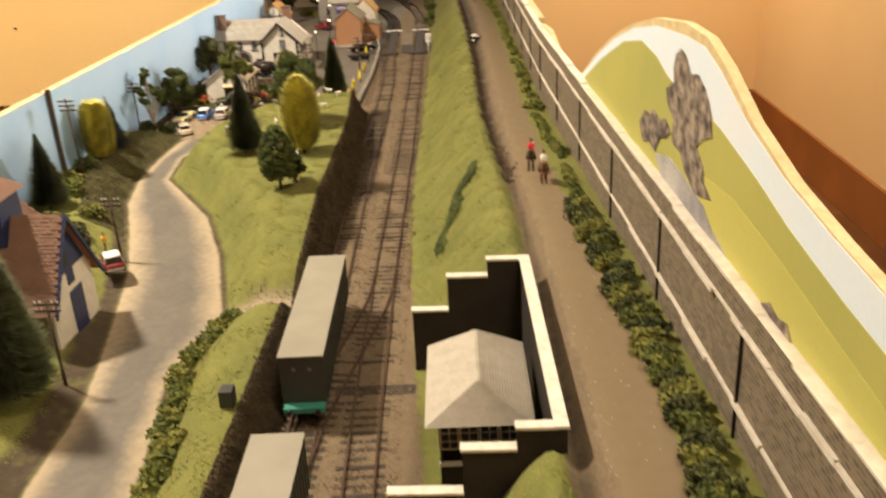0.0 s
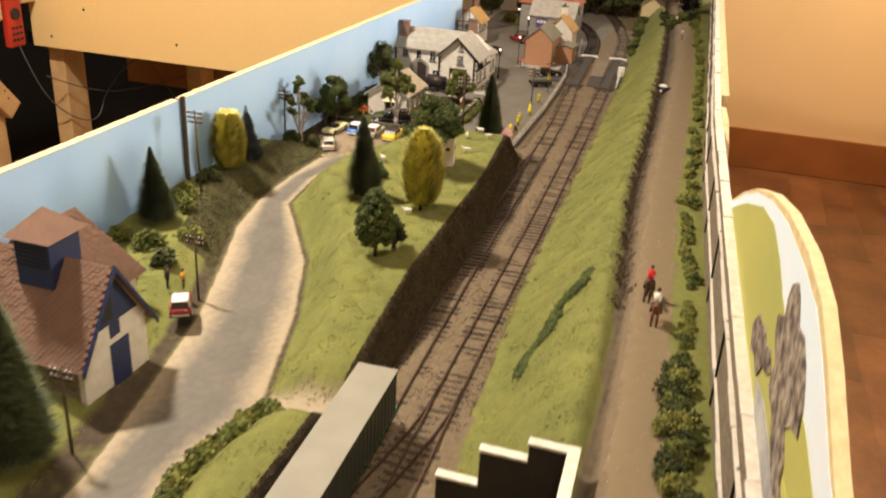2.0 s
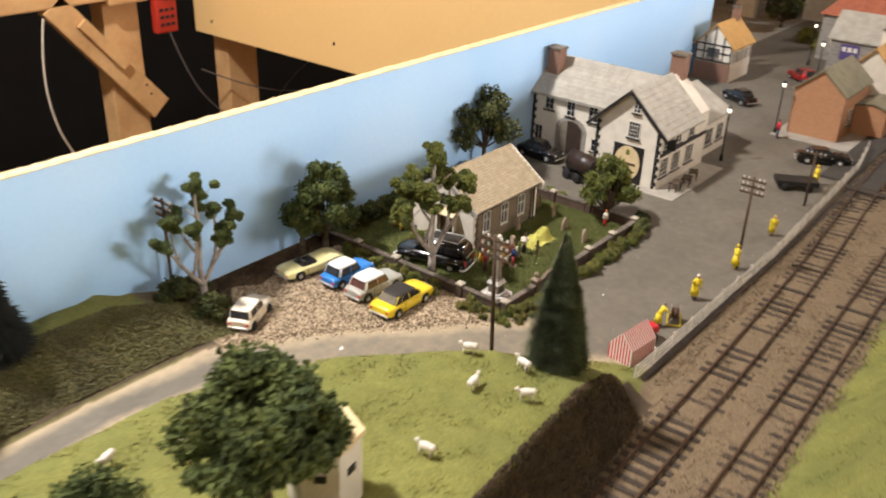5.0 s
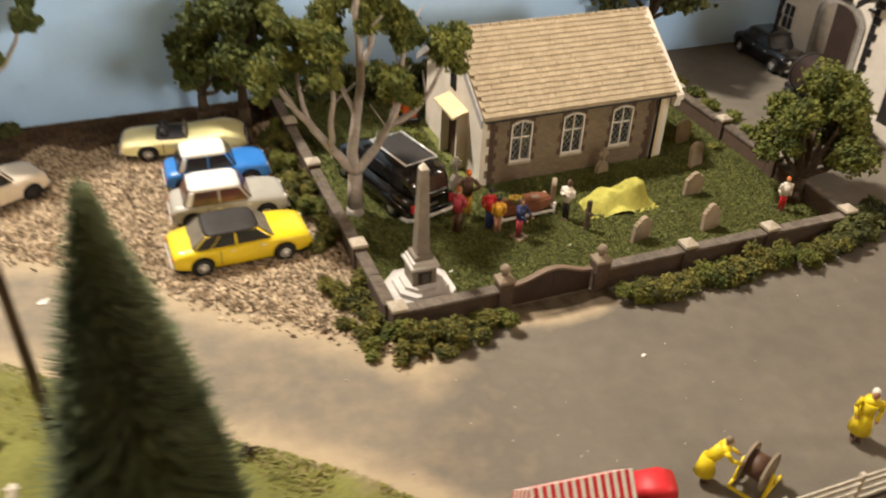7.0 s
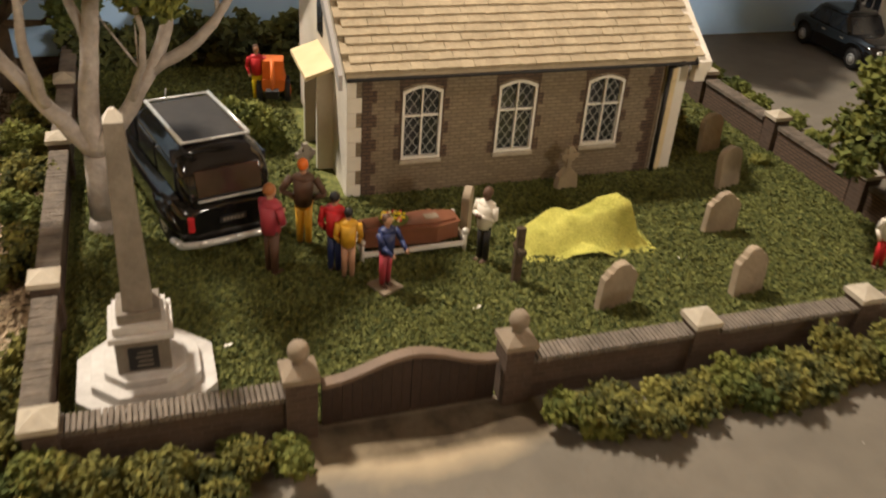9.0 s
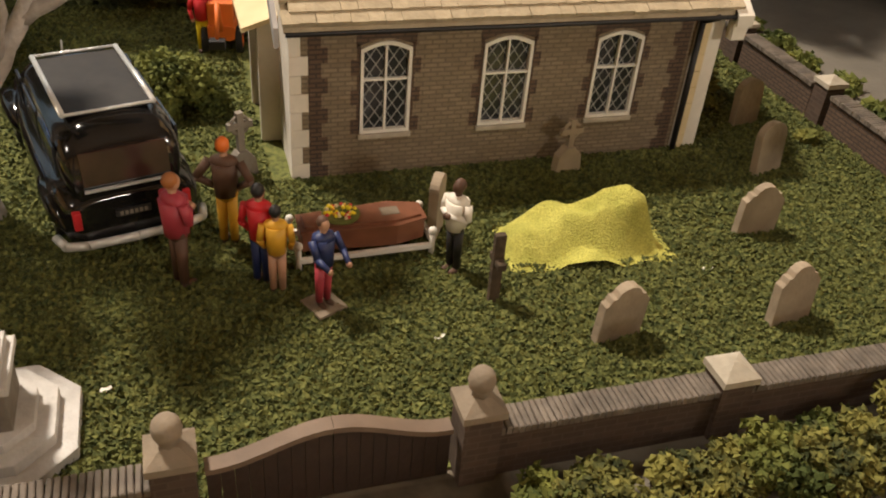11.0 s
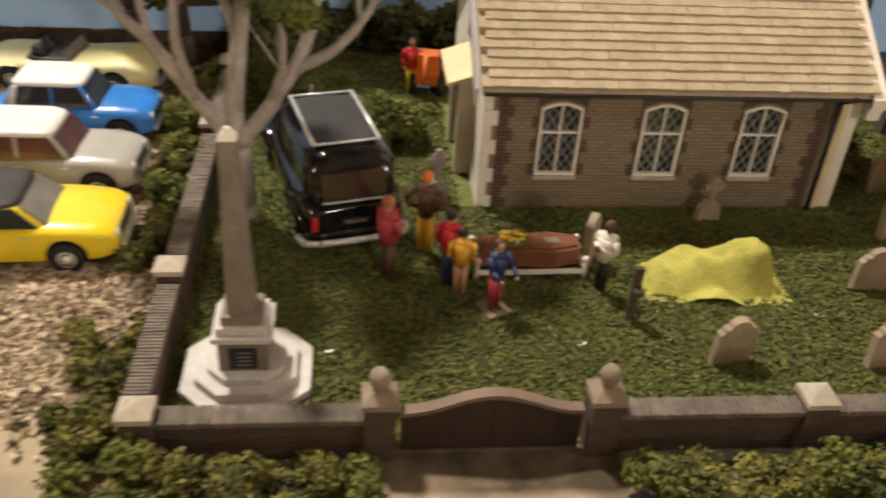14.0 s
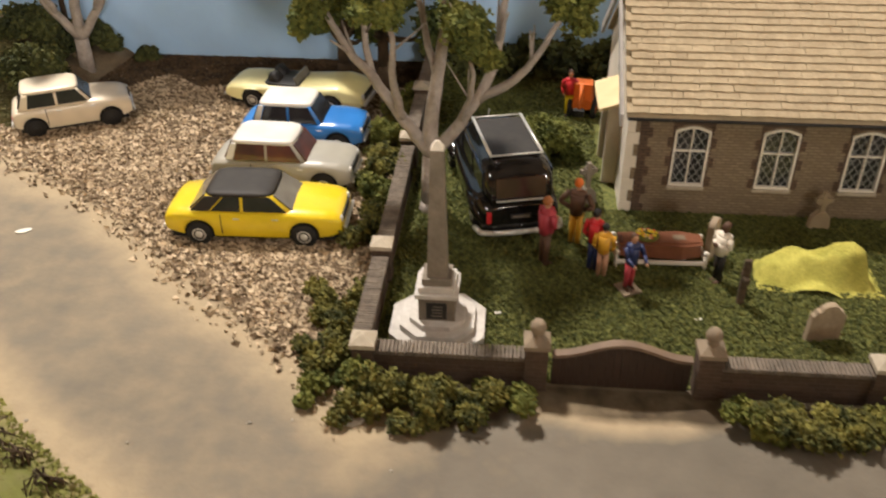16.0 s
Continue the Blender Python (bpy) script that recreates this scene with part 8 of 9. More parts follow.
part("fascia", bm, "iron_black", inn, "black fascia board")
bm = B()
tube(bm, (18.3, -4.2, 4.3), (18.3, -5.2, 4.3), 0.04, 0.04, 6)
box(bm, 18.27, -5.1, 3.3, 18.33, -4.4, 4.2)
part("hanging_sign", bm, "iron_black", inn, "dark hanging sign")
bm = B()
box(bm, 16.6, -6.2, 0, 26, -4.2, 0.09)
box(bm, 16.6, -4.2, 0, 17.7, 1.4, 0.09)
solo("pavement", bm, "pavement", "raised grey pavement round the inn", "pavement", kind="structure", bevel=0.02)
for i, (x, y) in enumerate(((18.6, -5.4), (20.2, -5.6), (21.8, -5.4))):
    tb = thing("garden_table", x, y, 0.09, 12 * i, "dark wooden table outside the inn", "table", "inn tables")
    bm = B()
    box(bm, -0.5, -0.35, 0.68, 0.5, 0.35, 0.75)
    part("tabletop", bm, "bark", tb, bevel=0.015)
    for sx in (-0.4, 0.4):
        for sy in (-0.27, 0.27):
            bm = B()
            tube(bm, (sx, sy, 0), (sx, sy, 0.68), 0.04, 0.04, 6)
            part("leg", bm, "bark", tb)


# ---- the town ----
def house(name, label, x0, x1, y0, y1, eave, ridge, along_x, wall, roof, windows=(), over=0.35, z=0.0, hip=0.0):
    th = thing(name, 0, 0, z, 0, label, "house")
    bm = B()
    if along_x:
        m_ = (y0 + y1) / 2
        prism(bm, [(y0, 0), (y1, 0), (y1, eave), (m_, ridge if not hip else eave), (y0, eave)], "x", x0, x1)
    else:
        m_ = (x0 + x1) / 2
        prism(bm, [(x0, 0), (x1, 0), (x1, eave), (m_, ridge if not hip else eave), (x0, eave)], "y", y0, y1)
    part("wall", bm, wall, th)
    t = 0.18
    bm = B()
    if hip:
        a = [bm.verts.new(p) for p in ((x0 - over, y0 - over, eave), (x1 + over, y0 - over, eave), (x1 + over, y1 + over, eave), (x0 - over, y1 + over, eave))]
        if along_x:
            r = [bm.verts.new((x0 + hip, m_, ridge)), bm.verts.new((x1 - hip, m_, ridge))]
            fs = [(a[0], a[1], r[1], r[0]), (a[1], a[2], r[1]), (a[2], a[3], r[0], r[1]), (a[3], a[0], r[0])]
        else:
            r = [bm.verts.new((m_, y0 + hip, ridge)), bm.verts.new((m_, y1 - hip, ridge))]
            fs = [(a[0], a[1], r[0]), (a[1], a[2], r[1], r[0]), (a[2], a[3], r[1]), (a[3], a[0], r[0], r[1])]
        for q in fs + [tuple(a[::-1])]:
            bm.faces.new(q)
    else:
        lo, hi = (y0, y1) if along_x else (x0, x1)
        k = (ridge - eave) / (m_ - lo)
        pts = [(lo - over, eave - k * over), (m_, ridge), (hi + over, eave - k * over), (hi + over, eave - k * over + t), (m_, ridge + t), (lo - over, eave - k * over + t)]
        prism(bm, pts, "x" if along_x else "y", (x0 if along_x else y0) - over, (x1 if along_x else y1) + over)
    part("roof", bm, roof, th)
    for face, p, zz, w, h, c, r in windows:
        m = {"w": P(x0 - 0.01, p, zz, 0, 0, -90), "s": P(p, y0 - 0.01, zz, 0, 0, 0), "e": P(x1 + 0.01, p, zz, 0, 0, 90)}[face]
        opening_window(th, m, w, h, c, r)
    return th


def stack(th, x, y, z0, z1, material="chimney_brick"):
    bm = B()
    box(bm, x - 0.45, y - 0.45, z0, x + 0.45, y + 0.45, z1)
    ch = part("chimney", bm, material, th, "chimney stack")
    bm = B()
    box(bm, x - 0.55, y - 0.55, z1, x + 0.55, y + 0.55, z1 + 0.18)
    part("chimney_cap", bm, "coping", ch)
    bm = B()
    lathe(bm, [(0.18, z1 + 0.18), (0.15, z1 + 0.7)], x, y, 10)
    part("chimney_pot", bm, "red_tile", ch)


st = house("brick_house", "orange-red brick house with grey roof at the crossing", 39.3, 46.8, -11.1, -6.6, 4.3, 6.2, True, "red_brick", "dark_slate", [("s", 42, 1.2, 0.5, 1.4, 2, 3), ("s", 44.6, 1.2, 0.5, 1.4, 2, 3)], 0.2)
st2 = house("station_house", "brick house with an orange tiled roof", 49.0, 54.0, -12.7, -8.2, 4.4, 6.8, True, "white_render", "orange_roof", [("w", -11.6, 1.2, 0.5, 1.3, 2, 3)], 0.3)
stack(st2, 52.4, -10.4, 6.2, 8.0, "white_render")
house("lean_to", "low brick lean-to with a slate roof by the track", 43.2, 46.9, -13.9, -11.15, 2.7, 3.1, True, "red_brick", "dark_slate", (), 0.15)
bm = B()
box(bm, 37.6, -13.2, 0, 54, -5.7, 0.1)
solo("pavement", bm, "pavement", "pale raised pavement round the brick house", "pavement", kind="structure", bevel=0.02)
gh = house("grey_house", "grey stone shop with a slate roof and purple sign", 62.4, 68.0, -10.6, -2.4, 4.5, 6.9, False, "grey_stone", "slate", [("w", -6.8, 0.9, 0.7, 1.5, 3, 3), ("w", -8.6, 2.4, 0.5, 1.2, 2, 3)], 0.3)
bm = B()
box(bm, 62.28, -5.6, 2.2, 62.38, -3.6, 3.9)
MAT["sign_purple"] = mat("sign_purple", (0.10, 0.07, 0.22), None, 2, 0.4)
sg = part("advertisement", bm, "sign_purple", gh, "dark purple enamel sign")
for i in range(3):
    bm = B()
    box(bm, 62.24, -5.4 + 0.6 * i, 3.1, 62.275, -5.0 + 0.6 * i, 3.6)
    part("writing_bar", bm, "white_paint", sg)
rh = house("red_roofed_house", "stone house with a red hipped tile roof", 70.0, 78.5, -9.8, 1.2, 5.4, 9.4, False, "grey_stone", "red_roof", [("w", -0.8, 1.0, 0.6, 1.5, 2, 3)], 0.4, hip=3.2)
stack(rh, 74.2, -4.6, 8.4, 10.6, "white_render")
TX, TY0, TY1 = 47.6, 3.4, 8.4
td = house("timbered_house", "black and white timbered house with tan roof", TX, TX + 6.5, TY0, TY1, 4.6, 7.2, True, "white_render", "orange_roof", [("w", 5.9, 2.9, 0.9, 1.3, 4, 3), ("s", 49.4, 2.7, 0.6, 1.2, 3, 3), ("s", 52.2, 2.7, 0.6, 1.2, 3, 3)], 0.35)
stack(td, 53.2, 5.9, 6.6, 8.6)
for y in (TY0 + 0.1, 4.6, 5.9, 7.2, TY1 - 0.1):
    bm = B()
    box(bm, TX - 0.08, y - 0.09, 2.5, TX - 0.01, y + 0.09, 4.6 + max(0, 2.6 * (1 - abs(y - 5.9) / 2.5)) - 0.1)
    part("timber_stud", bm, "iron_black", td, "black timber")
for z in (2.5, 3.6, 4.6):
    bm = B()
    box(bm, TX - 0.1, TY0, z - 0.09, TX - 0.02, TY1, z + 0.09)
    part("timber_rail", bm, "iron_black", td)
for x in (48.2, 50.8, 53.6):
    bm = B()
    box(bm, x - 0.09, TY0 - 0.08, 2.4, x + 0.09, TY0 - 0.01, 4.5)
    part("timber_stud", bm, "iron_black", td)
bm = B()
box(bm, TX - 0.15, TY0 - 0.02, 0, TX - 0.01, TY1 + 0.02, 2.3)
part("brick_base", bm, "chimney_brick", td, "red brick ground floor")
td.scale = (0.84, 0.84, 0.84)
td.location = Vector((51.2 - 0.84 * TX, 8.55 - 0.84 * TY1, 0)) * K
house("shop", "low white shop with a slate roof beside the inn", 26.4, 31.8, -3.6, 3.2, 3.2, 5.0, True, "white_render", "slate", [("s", 28.0, 0.9, 0.9, 1.5, 4, 3), ("s", 30.4, 0.9, 0.7, 1.5, 3, 3)], 0.3)
fh = house("grey_terrace", "tall grey stone building across the square", 88, 100, 12.0, 24, 9.0, 12.5, False, "grey_stone", "slate", [("w", 14.0, 1.2, 0.8, 1.8, 2, 3), ("w", 17.0, 5.0, 0.7, 1.6, 2, 3), ("w", 14.0, 5.0, 0.7, 1.6, 2, 3), ("w", 20.0, 1.2, 0.7, 1.8, 2, 3), ("w", 20.0, 5.0, 0.7, 1.6, 2, 3)], 0.3)
bm = B()
box(bm, 87.0, 15.8, 0, 88.0, 18.6, 2.6)
part("shop_front", bm, "white_render", fh, "pale shop front")
house("far_cottage", "pale cottage at the far end of the layout", 92, 99, 4.2, 10.5, 4.4, 7.2, False, "white_render", "slate", [("w", 6.4, 1.0, 0.6, 1.4, 2, 3)], 0.3)
house("lineside_hut", "small ochre hut beyond the far tracks", 88, 93, -24.5, -20.5, 4.5, 6.0, True, "cream", "grave", (), 0.3)
# Painted end of the layout.
bm = B()
box(bm, 112, -34.2, -4, 113, 34, 26)
solo("end_board", bm, "hill_sky", "pale painted backscene board closing the far end", "backscene", kind="structure")
bm = B()
prism(bm, [(-34, -4), (33, -4), (33, 9), (20, 11), (8, 9.5), (-4, 12), (-18, 10.5), (-34, 13)], "x", 111.8, 112)
solo("painted_hills", bm, "hill_light", "painted hills on the far end board", "backscene", kind="structure")
for i, (x, y, h, s) in enumerate([(97, -5.0, 9.5, 3.2), (101, -8, 10, 3.4), (98, -10, 9.5, 3.0), (104, -14, 11, 3.6), (99, -18, 9, 3.0), (106, -20, 10, 3.2), (89, -2.6, 7, 2.2), (84, 1.5, 6, 2.0), (104, -2, 11, 3.4), (96, -27, 8, 2.6), (104, -27, 10, 3.0), (84, 10.6, 6.5, 2.2), (97, -14.5, 8.5, 2.8), (101, -24, 9.0, 2.8)]):
    broadleaf(x, y, h, s, "dark green woodland tree at the far end", 500 + i, "leaf_dark", size=0.26, dens=110, clear=0.12, clumps=13, z=gz(x, y))
for i, (x, y, r) in enumerate([(56, -22.6, 0.9), (61, -22.4, 1.1), (66, -22.3, 1.2), (72, -22.2, 1.4), (78, -21.6, 1.5), (84, -21.6, 1.7), (90, -21.6, 1.9), (63, -27.6, 1.2), (66.5, -28.6, 1.3), (69.5, -26.8, 1.6), (70.5, -29.6, 1.4), (72.5, -31.4, 1.5)]):
    bush(x, y, r, r * 0.8, r * 1.1, "rough green scrub beside the far track", 530 + i, ("leaf", "leaf_dark")[i % 2], n=420, size=0.2, group="far scrub")
for i, (x, y, r) in enumerate([(72, 0.5, 1.2), (75, 2.4, 1.3), (78, 4.6, 1.4), (81, 5.8, 1.2)]):
    bush(x, y, r, r, r * 0.9, "yellow-green garden hedge by the square", 545 + i, "leaf_light", n=380, size=0.17, group="square hedge", z=0.0)


# ---- fences, poles, lamps ----
def picket(x0, y0, x1, y1, n, label):
    th = thing("white_fence", x0, y0, 0, math.degrees(math.atan2(y1 - y0, x1 - x0)), label, "fence", "white fences")
    L_ = math.hypot(x1 - x0, y1 - y0)
    bm = B()
    box(bm, -0.055, -0.055, 0, 0.055, 0.055, 1.02)
    pm = to_mesh("post", bm, "fence_white", 0.008)
    bm = B()
    box(bm, 0, -0.075, -0.05, L_ / n, -0.04, 0.05)
    rm = to_mesh("rail", bm, "fence_white")
    for i in range(n + 1):
        shared("post", pm, th, P(L_ * i / n, 0, 0, random.gauss(0, 1), random.gauss(0, 1), 0))
        if i < n:
            for z in (0.2, 0.46, 0.72, 0.93):
                shared("rail", rm, th, P(L_ * i / n, 0, z, 0, random.gauss(0, 0.25), random.gauss(0, 0.2)))


picket(-6.4, -15.45, 13.0, -15.55, 9, "white post-and-rail fence along the railway")
picket(13.0, -15.55, 33.5, -14.75, 10, "white post-and-rail fence along the railway")
picket(33.5, -14.75, 39.2, -13.9, 3, "white post-and-rail fence by the level crossing")
picket(50.8, -13.9, 62, -12.6, 5, "white post-and-rail fence beyond the crossing")
bm = B()
box(bm, -6.2, -15.95, -0.05, 33.5, -15.55, 0.12)
solo("sleeper_kerb", bm, "sleeper", "dark timber edging under the white fence", "kerb", kind="structure", bevel=0.02)


def telegraph(x, y, h, arms, label, z=None, tilt=(0, 0), rz=0):
    th = thing("telegraph_pole", x, y, gz(x, y) if z is None else z, rz, label, "telegraph pole", "telegraph poles")
    bm = B()
    tube(bm, (0, 0, -0.1), (tilt[0], tilt[1], h), 0.10, 0.075, 10)
    part("pole", bm, "pole_wood", th)
    for k in range(arms):
        zz = h - 0.3 - 0.42 * k
        f_ = zz / h
        bm = B()
        box(bm, tilt[0] * f_ - 0.07, tilt[1] * f_ - 0.75, zz, tilt[0] * f_ + 0.07, tilt[1] * f_ + 0.75, zz + 0.11)
        ar = part("cross_arm", bm, "pole_wood", th)
        for yy in (-0.65, -0.35, 0.35, 0.65):
            bm = B()
            lathe(bm, [(0.05, zz + 0.11), (0.06, zz + 0.2), (0.04, zz + 0.26)], tilt[0] * f_, tilt[1] * f_ + yy, 8)
            part("insulator", bm, "pale_stone", ar, "pale insulator")


telegraph(-13.7, -11.42, 6.0, 3, "brown telegraph pole leaning at the field edge", z=3.75, tilt=(-0.22, 0.05))
telegraph(9.5, -14.3, 6.4, 3, "dark telegraph pole beside the white fence", z=0.0)
telegraph(23.0, -14.0, 4.4, 1, "short dark pole by the level crossing", z=0.0)
telegraph(-38.9, 6.0, 7.6, 3, "dark telegraph pole by the backscene joint", tilt=(0.3, 0.4))
telegraph(-53.6, -2.6, 5.4, 2, "dark telegraph pole beside the sandy road")
telegraph(-72.3, -6.1, 5.6, 2, "dark telegraph pole with pale insulators near the barn")
telegraph(-17.6, 8.3, 6.0, 3, "dark telegraph pole against the backscene")


def street_lamp(x, y, h, label):
    th = thing("street_lamp", x, y, 0, 0, label, "street lamp", "street lamps")
    bm = B()
    lathe(bm, [(0.16, 0), (0.14, 0.5), (0.07, 0.6), (0.055, h - 0.4), (0.09, h - 0.35)], 0, 0, 10)
    part("post", bm, "iron_black", th)
    bm = B()
    lathe(bm, [(0.10, h - 0.35), (0.17, h - 0.02)], 0, 0, 8)
    part("lantern", bm, "lamp_glow", th, "lit lantern")
    bm = B()
    lathe(bm, [(0.22, h - 0.02), (0.12, h + 0.12), (0.03, h + 0.25)], 0, 0, 8)
    part("lantern_cap", bm, "iron_black", th)


street_lamp(27.8, -5.2, 4.6, "black street lamp with a lit lantern")
street_lamp(38.2, -5.9, 4.8, "black street lamp with a lit lantern")
street_lamp(57.0, -3.2, 4.8, "black street lamp with a lit lantern")
street_lamp(66.0, 0.6, 4.8, "black street lamp with a lit lantern")

# Level crossing.
xg = thing("level_crossing", 0, 0, 0, 0, "dark panelled level crossing with tan deck and white gate", "level crossing")
for fn in (track_a, track_b):
    n = 11
    for i in range(n):
        a, b = 29.2 + 21.6 * i / n, 29.2 + 21.6 * (i + 1) / n - 0.06
        bm = B()
        box(bm, a, float(fn(a)) - 0.62, 0.08, b, float(fn(a)) + 0.62, 0.29)
        part("panel", bm, "asphalt", xg)
    bm = B()
    box(bm, 50.9, float(fn(51)) - 1.5, 0.1, 51.7, float(fn(51)) + 1.5, 0.36)
    part("end_baulk", bm, "white_paint", xg, "white painted end baulk", bevel=0.03)
    bm = B()
    box(bm, 28.3, float(fn(29)) - 1.5, 0.08, 29.1, float(fn(29)) + 1.5, 0.3)
    part("end_baulk", bm, "sleeper", xg, "dark end baulk", bevel=0.03)
bm = B()
prism(bm, [(36.2, -18.3), (48.6, -17.4), (48.6, -19.5), (36.2, -20.2)], "z", 0.05, 0.27)
part("deck", bm, "deck", xg, "tan deck between the tracks")
bm = B()
prism(bm, [(29.2, -18.7), (36.1, -18.3), (36.1, -20.2), (29.2, -20.6)], "z", 0.05, 0.25)
part("dark_deck", bm, "asphalt", xg, "dark panel between the tracks")
for y0, y1 in ((-15.1, -12.8), (-24.4, -22.1)):
    bm = B()
    box(bm, 30, y0, 0.0, 50, y1, 0.2)
    part("ramp", bm, "asphalt", xg)
L_ = 8.5
bm = B()
box(bm, -L_ / 2, -0.06, 1.1, L_ / 2, 0.06, 1.22)
gt = part("gate", bm, "white_paint", xg, "white crossing gate", m=P(33.6, -23.0, 0, 0, 0, 2.5))
bm = B()
box(bm, -L_ / 2, -0.05, 0.35, L_ / 2, 0.05, 0.45)
part("rail", bm, "white_paint", gt)
for k in range(15):
    bm = B()
    box(bm, -L_ / 2 + L_ * k / 14 - 0.05, -0.035, 0.2, -L_ / 2 + L_ * k / 14 + 0.05, 0.035, 1.2)
    part("picket", bm, "white_paint", gt)
bm = B()
box(bm, L_ / 2, -0.5, 0, L_ / 2 + 1.2, 0.5, 1.6)
part("gate_post", bm, "white_paint", gt, "white post with a square board", bevel=0.02)

# Road menders: striped tent, barrow, cable drum and figures in yellow.
tent = thing("work_tent", -4.15, -14.05, 0, -6, "red and white striped road menders' tent", "tent")
hw_, hl_, ev, rg = 0.72, 1.14, 0.9, 1.75
n = 25
for i in range(n):
    a, b = -hl_ + 2 * hl_ * i / n, -hl_ + 2 * hl_ * (i + 1) / n
    mt = "red" if i % 2 else "white_paint"
    bm = B()
    prism(bm, [(-hw_, 0), (-hw_, ev), (0, rg), (hw_, ev), (hw_, 0), (hw_ - 0.05, 0), (hw_ - 0.05, ev - 0.03), (0, rg - 0.06), (-hw_ + 0.05, ev - 0.03), (-hw_ + 0.05, 0)], "x", a, b)
    part("stripe", bm, mt, tent)
for i in range(16):
    a, b = -hw_ + 2 * hw_ * i / 16, -hw_ + 2 * hw_ * (i + 1) / 16
    bm = B()
    za, zb = [ev + (rg - ev) * (1 - abs(q) / hw_) for q in (a, b)]
    prism(bm, [(a, 0), (b, 0), (b, zb - 0.02), (a, za - 0.02)], "x", -hl_ - 0.02, -hl_ + 0.02)
    part("end_stripe", bm, "red" if i % 2 else "white_paint", tent)
bar = thing("barrow", -2.25, -14.0, 0, -20, "red two-wheeled handcart beside the striped tent", "handcart")
bm = B()
loft(bm, [(-0.5, 0.35, 0.5, 0.95), (0.2, 0.42, 0.4, 1.1), (0.55, 0.38, 0.5, 1.0)], n=14, sq=4)
part("tub", bm, "red", bar)
for s in (-1, 1):
    wheel(bar, 0, s * 0.48, 0.34, s, "red")
    bm = B()
    tube(bm, (-0.4, s * 0.25, 0.7), (-1.1, s * 0.3, 0.55), 0.04, 0.03, 6)
    part("handle", bm, "red", bar)
bar.scale = (0.92, 0.92, 0.92)
dr = thing("cable_drum", 0.45, -14.3, 0, 25, "wooden cable drum on a yellow trolley", "cable drum")
for s in (-0.28, 0.28):
    bm = B()
    lathe(bm, [(0.55, -0.035), (0.55, 0.035)], 0, 0, 22, smooth=False)
    part("flange", bm, "grave", dr, "pale wooden flange", m=P(0, s, 0.72, 90))
bm = B()
lathe(bm, [(0.36, -0.25), (0.36, 0.25)], 0, 0, 18)
part("cable_coil", bm, "brown", dr, m=P(0, 0, 0.72, 90))
bm = B()
tube(bm, (-0.6, -0.42, 0.12), (-0.6, 0.42, 0.12), 0.05, 0.05, 6)
part("cross_bar", bm, "hi_vis", dr, "yellow trolley cross bar")
for s in (-0.42, 0.42):
    bm = B()
    tube(bm, (-0.6, s, 0.12), (0.7, s, 0.12), 0.05, 0.05, 6)
    rail = part("side_rail", bm, "hi_vis", dr, "yellow trolley side rail")
    for dx in (-0.3, 0.3):
        bm = B()
        tube(bm, (dx, s, 0.12), (0, s, 0.72), 0.045, 0.045, 6)
        part("strut", bm, "hi_vis", rail)
dr.scale = (0.88, 0.88, 0.88)
figure(-0.6, -13.8, 60, 1.45, "hi_vis", "brown", "grave", lean=35, arms="out", label="yellow-suited miniature workman bending over a drum", group="workmen figures", coat=True)
figure(3.75, -14.0, -40, 1.75, "hi_vis", "brown", "white_paint", label="yellow-suited miniature workman in a white helmet", lean=12, group="workmen figures", coat=True)
figure(9.3, -14.25, 30, 1.75, "hi_vis", "hi_vis", "hi_vis", label="yellow-suited miniature workman by the fence", group="workmen figures", coat=True)
figure(16.0, -14.1, -60, 1.6, "hi_vis", "hi_vis", "hi_vis", lean=20, label="yellow-suited miniature workman by the fence", group="workmen figures", coat=True)
figure(27.6, -13.2, 30, 1.75, "hi_vis", "navy", "hi_vis", label="miniature workman in a yellow jacket", group="workmen figures", coat=True)
figure(-54.6, -0.7, 40, 1.75, "iron_black", "iron_black", "brown", z=1.1, label="dark painted miniature figure beside the red car", group="street figures")
figure(-54.1, -1.7, 200, 1.6, "ochre", "brown", "brown", z=1.1, label="ochre painted miniature figure beside the red car", group="street figures")
figure(36.9, -6.6, 30, 1.75, "red", "navy", "brown", label="painted miniature figure in red by the brick house", group="street figures")
figure(55.8, -2.2, 30, 1.75, "red", "navy", "brown", label="painted miniature figure in red by the shops", group="street figures")
for x, y, h in ((79, -29.5, 11.0), (82.5, -31.0, 12.5)):
    conifer(x, y, h, 1.9, "near-black pointed conifer at the end of the footpath", 610 + int(h), "needle_black", tiers=24, per=70)
figure(66.0, -28.9, 160, 1.75, "white_render", "stone_grey", "brown", z=gz(66.0, -28.9), label="pale painted miniature figure at the path's end", group="path figures")
figure(49.5, -30.9, 160, 1.75, "white_render", "grave", "brown", z=gz(49.5, -30.9), label="pale painted miniature figure on the footpath", group="path figures")
hc = thing("handcart", 13.0, -31.0, gz(13.0, -31.0) + 0.03, 70, "dark handcart with a pale load on the footpath", "handcart")
bm = B()
box(bm, -0.8, -0.5, 0.45, 0.8, 0.5, 0.85)
part("tray", bm, "iron_black", hc, bevel=0.04)
bm = B()
ball(bm, 0.1, 0, 0.9, 0.6, 0.4, 0.28)
part("load", bm, "white_render", hc, "pale sacking load")
for s in (-1, 1):
    wheel(hc, 0.1, s * 0.56, 0.38, s, "white_paint")
    bm = B()
    tube(bm, (-0.8, s * 0.35, 0.7), (-1.5, s * 0.35, 0.8), 0.04, 0.04, 6)
    part("shaft", bm, "brown", hc)
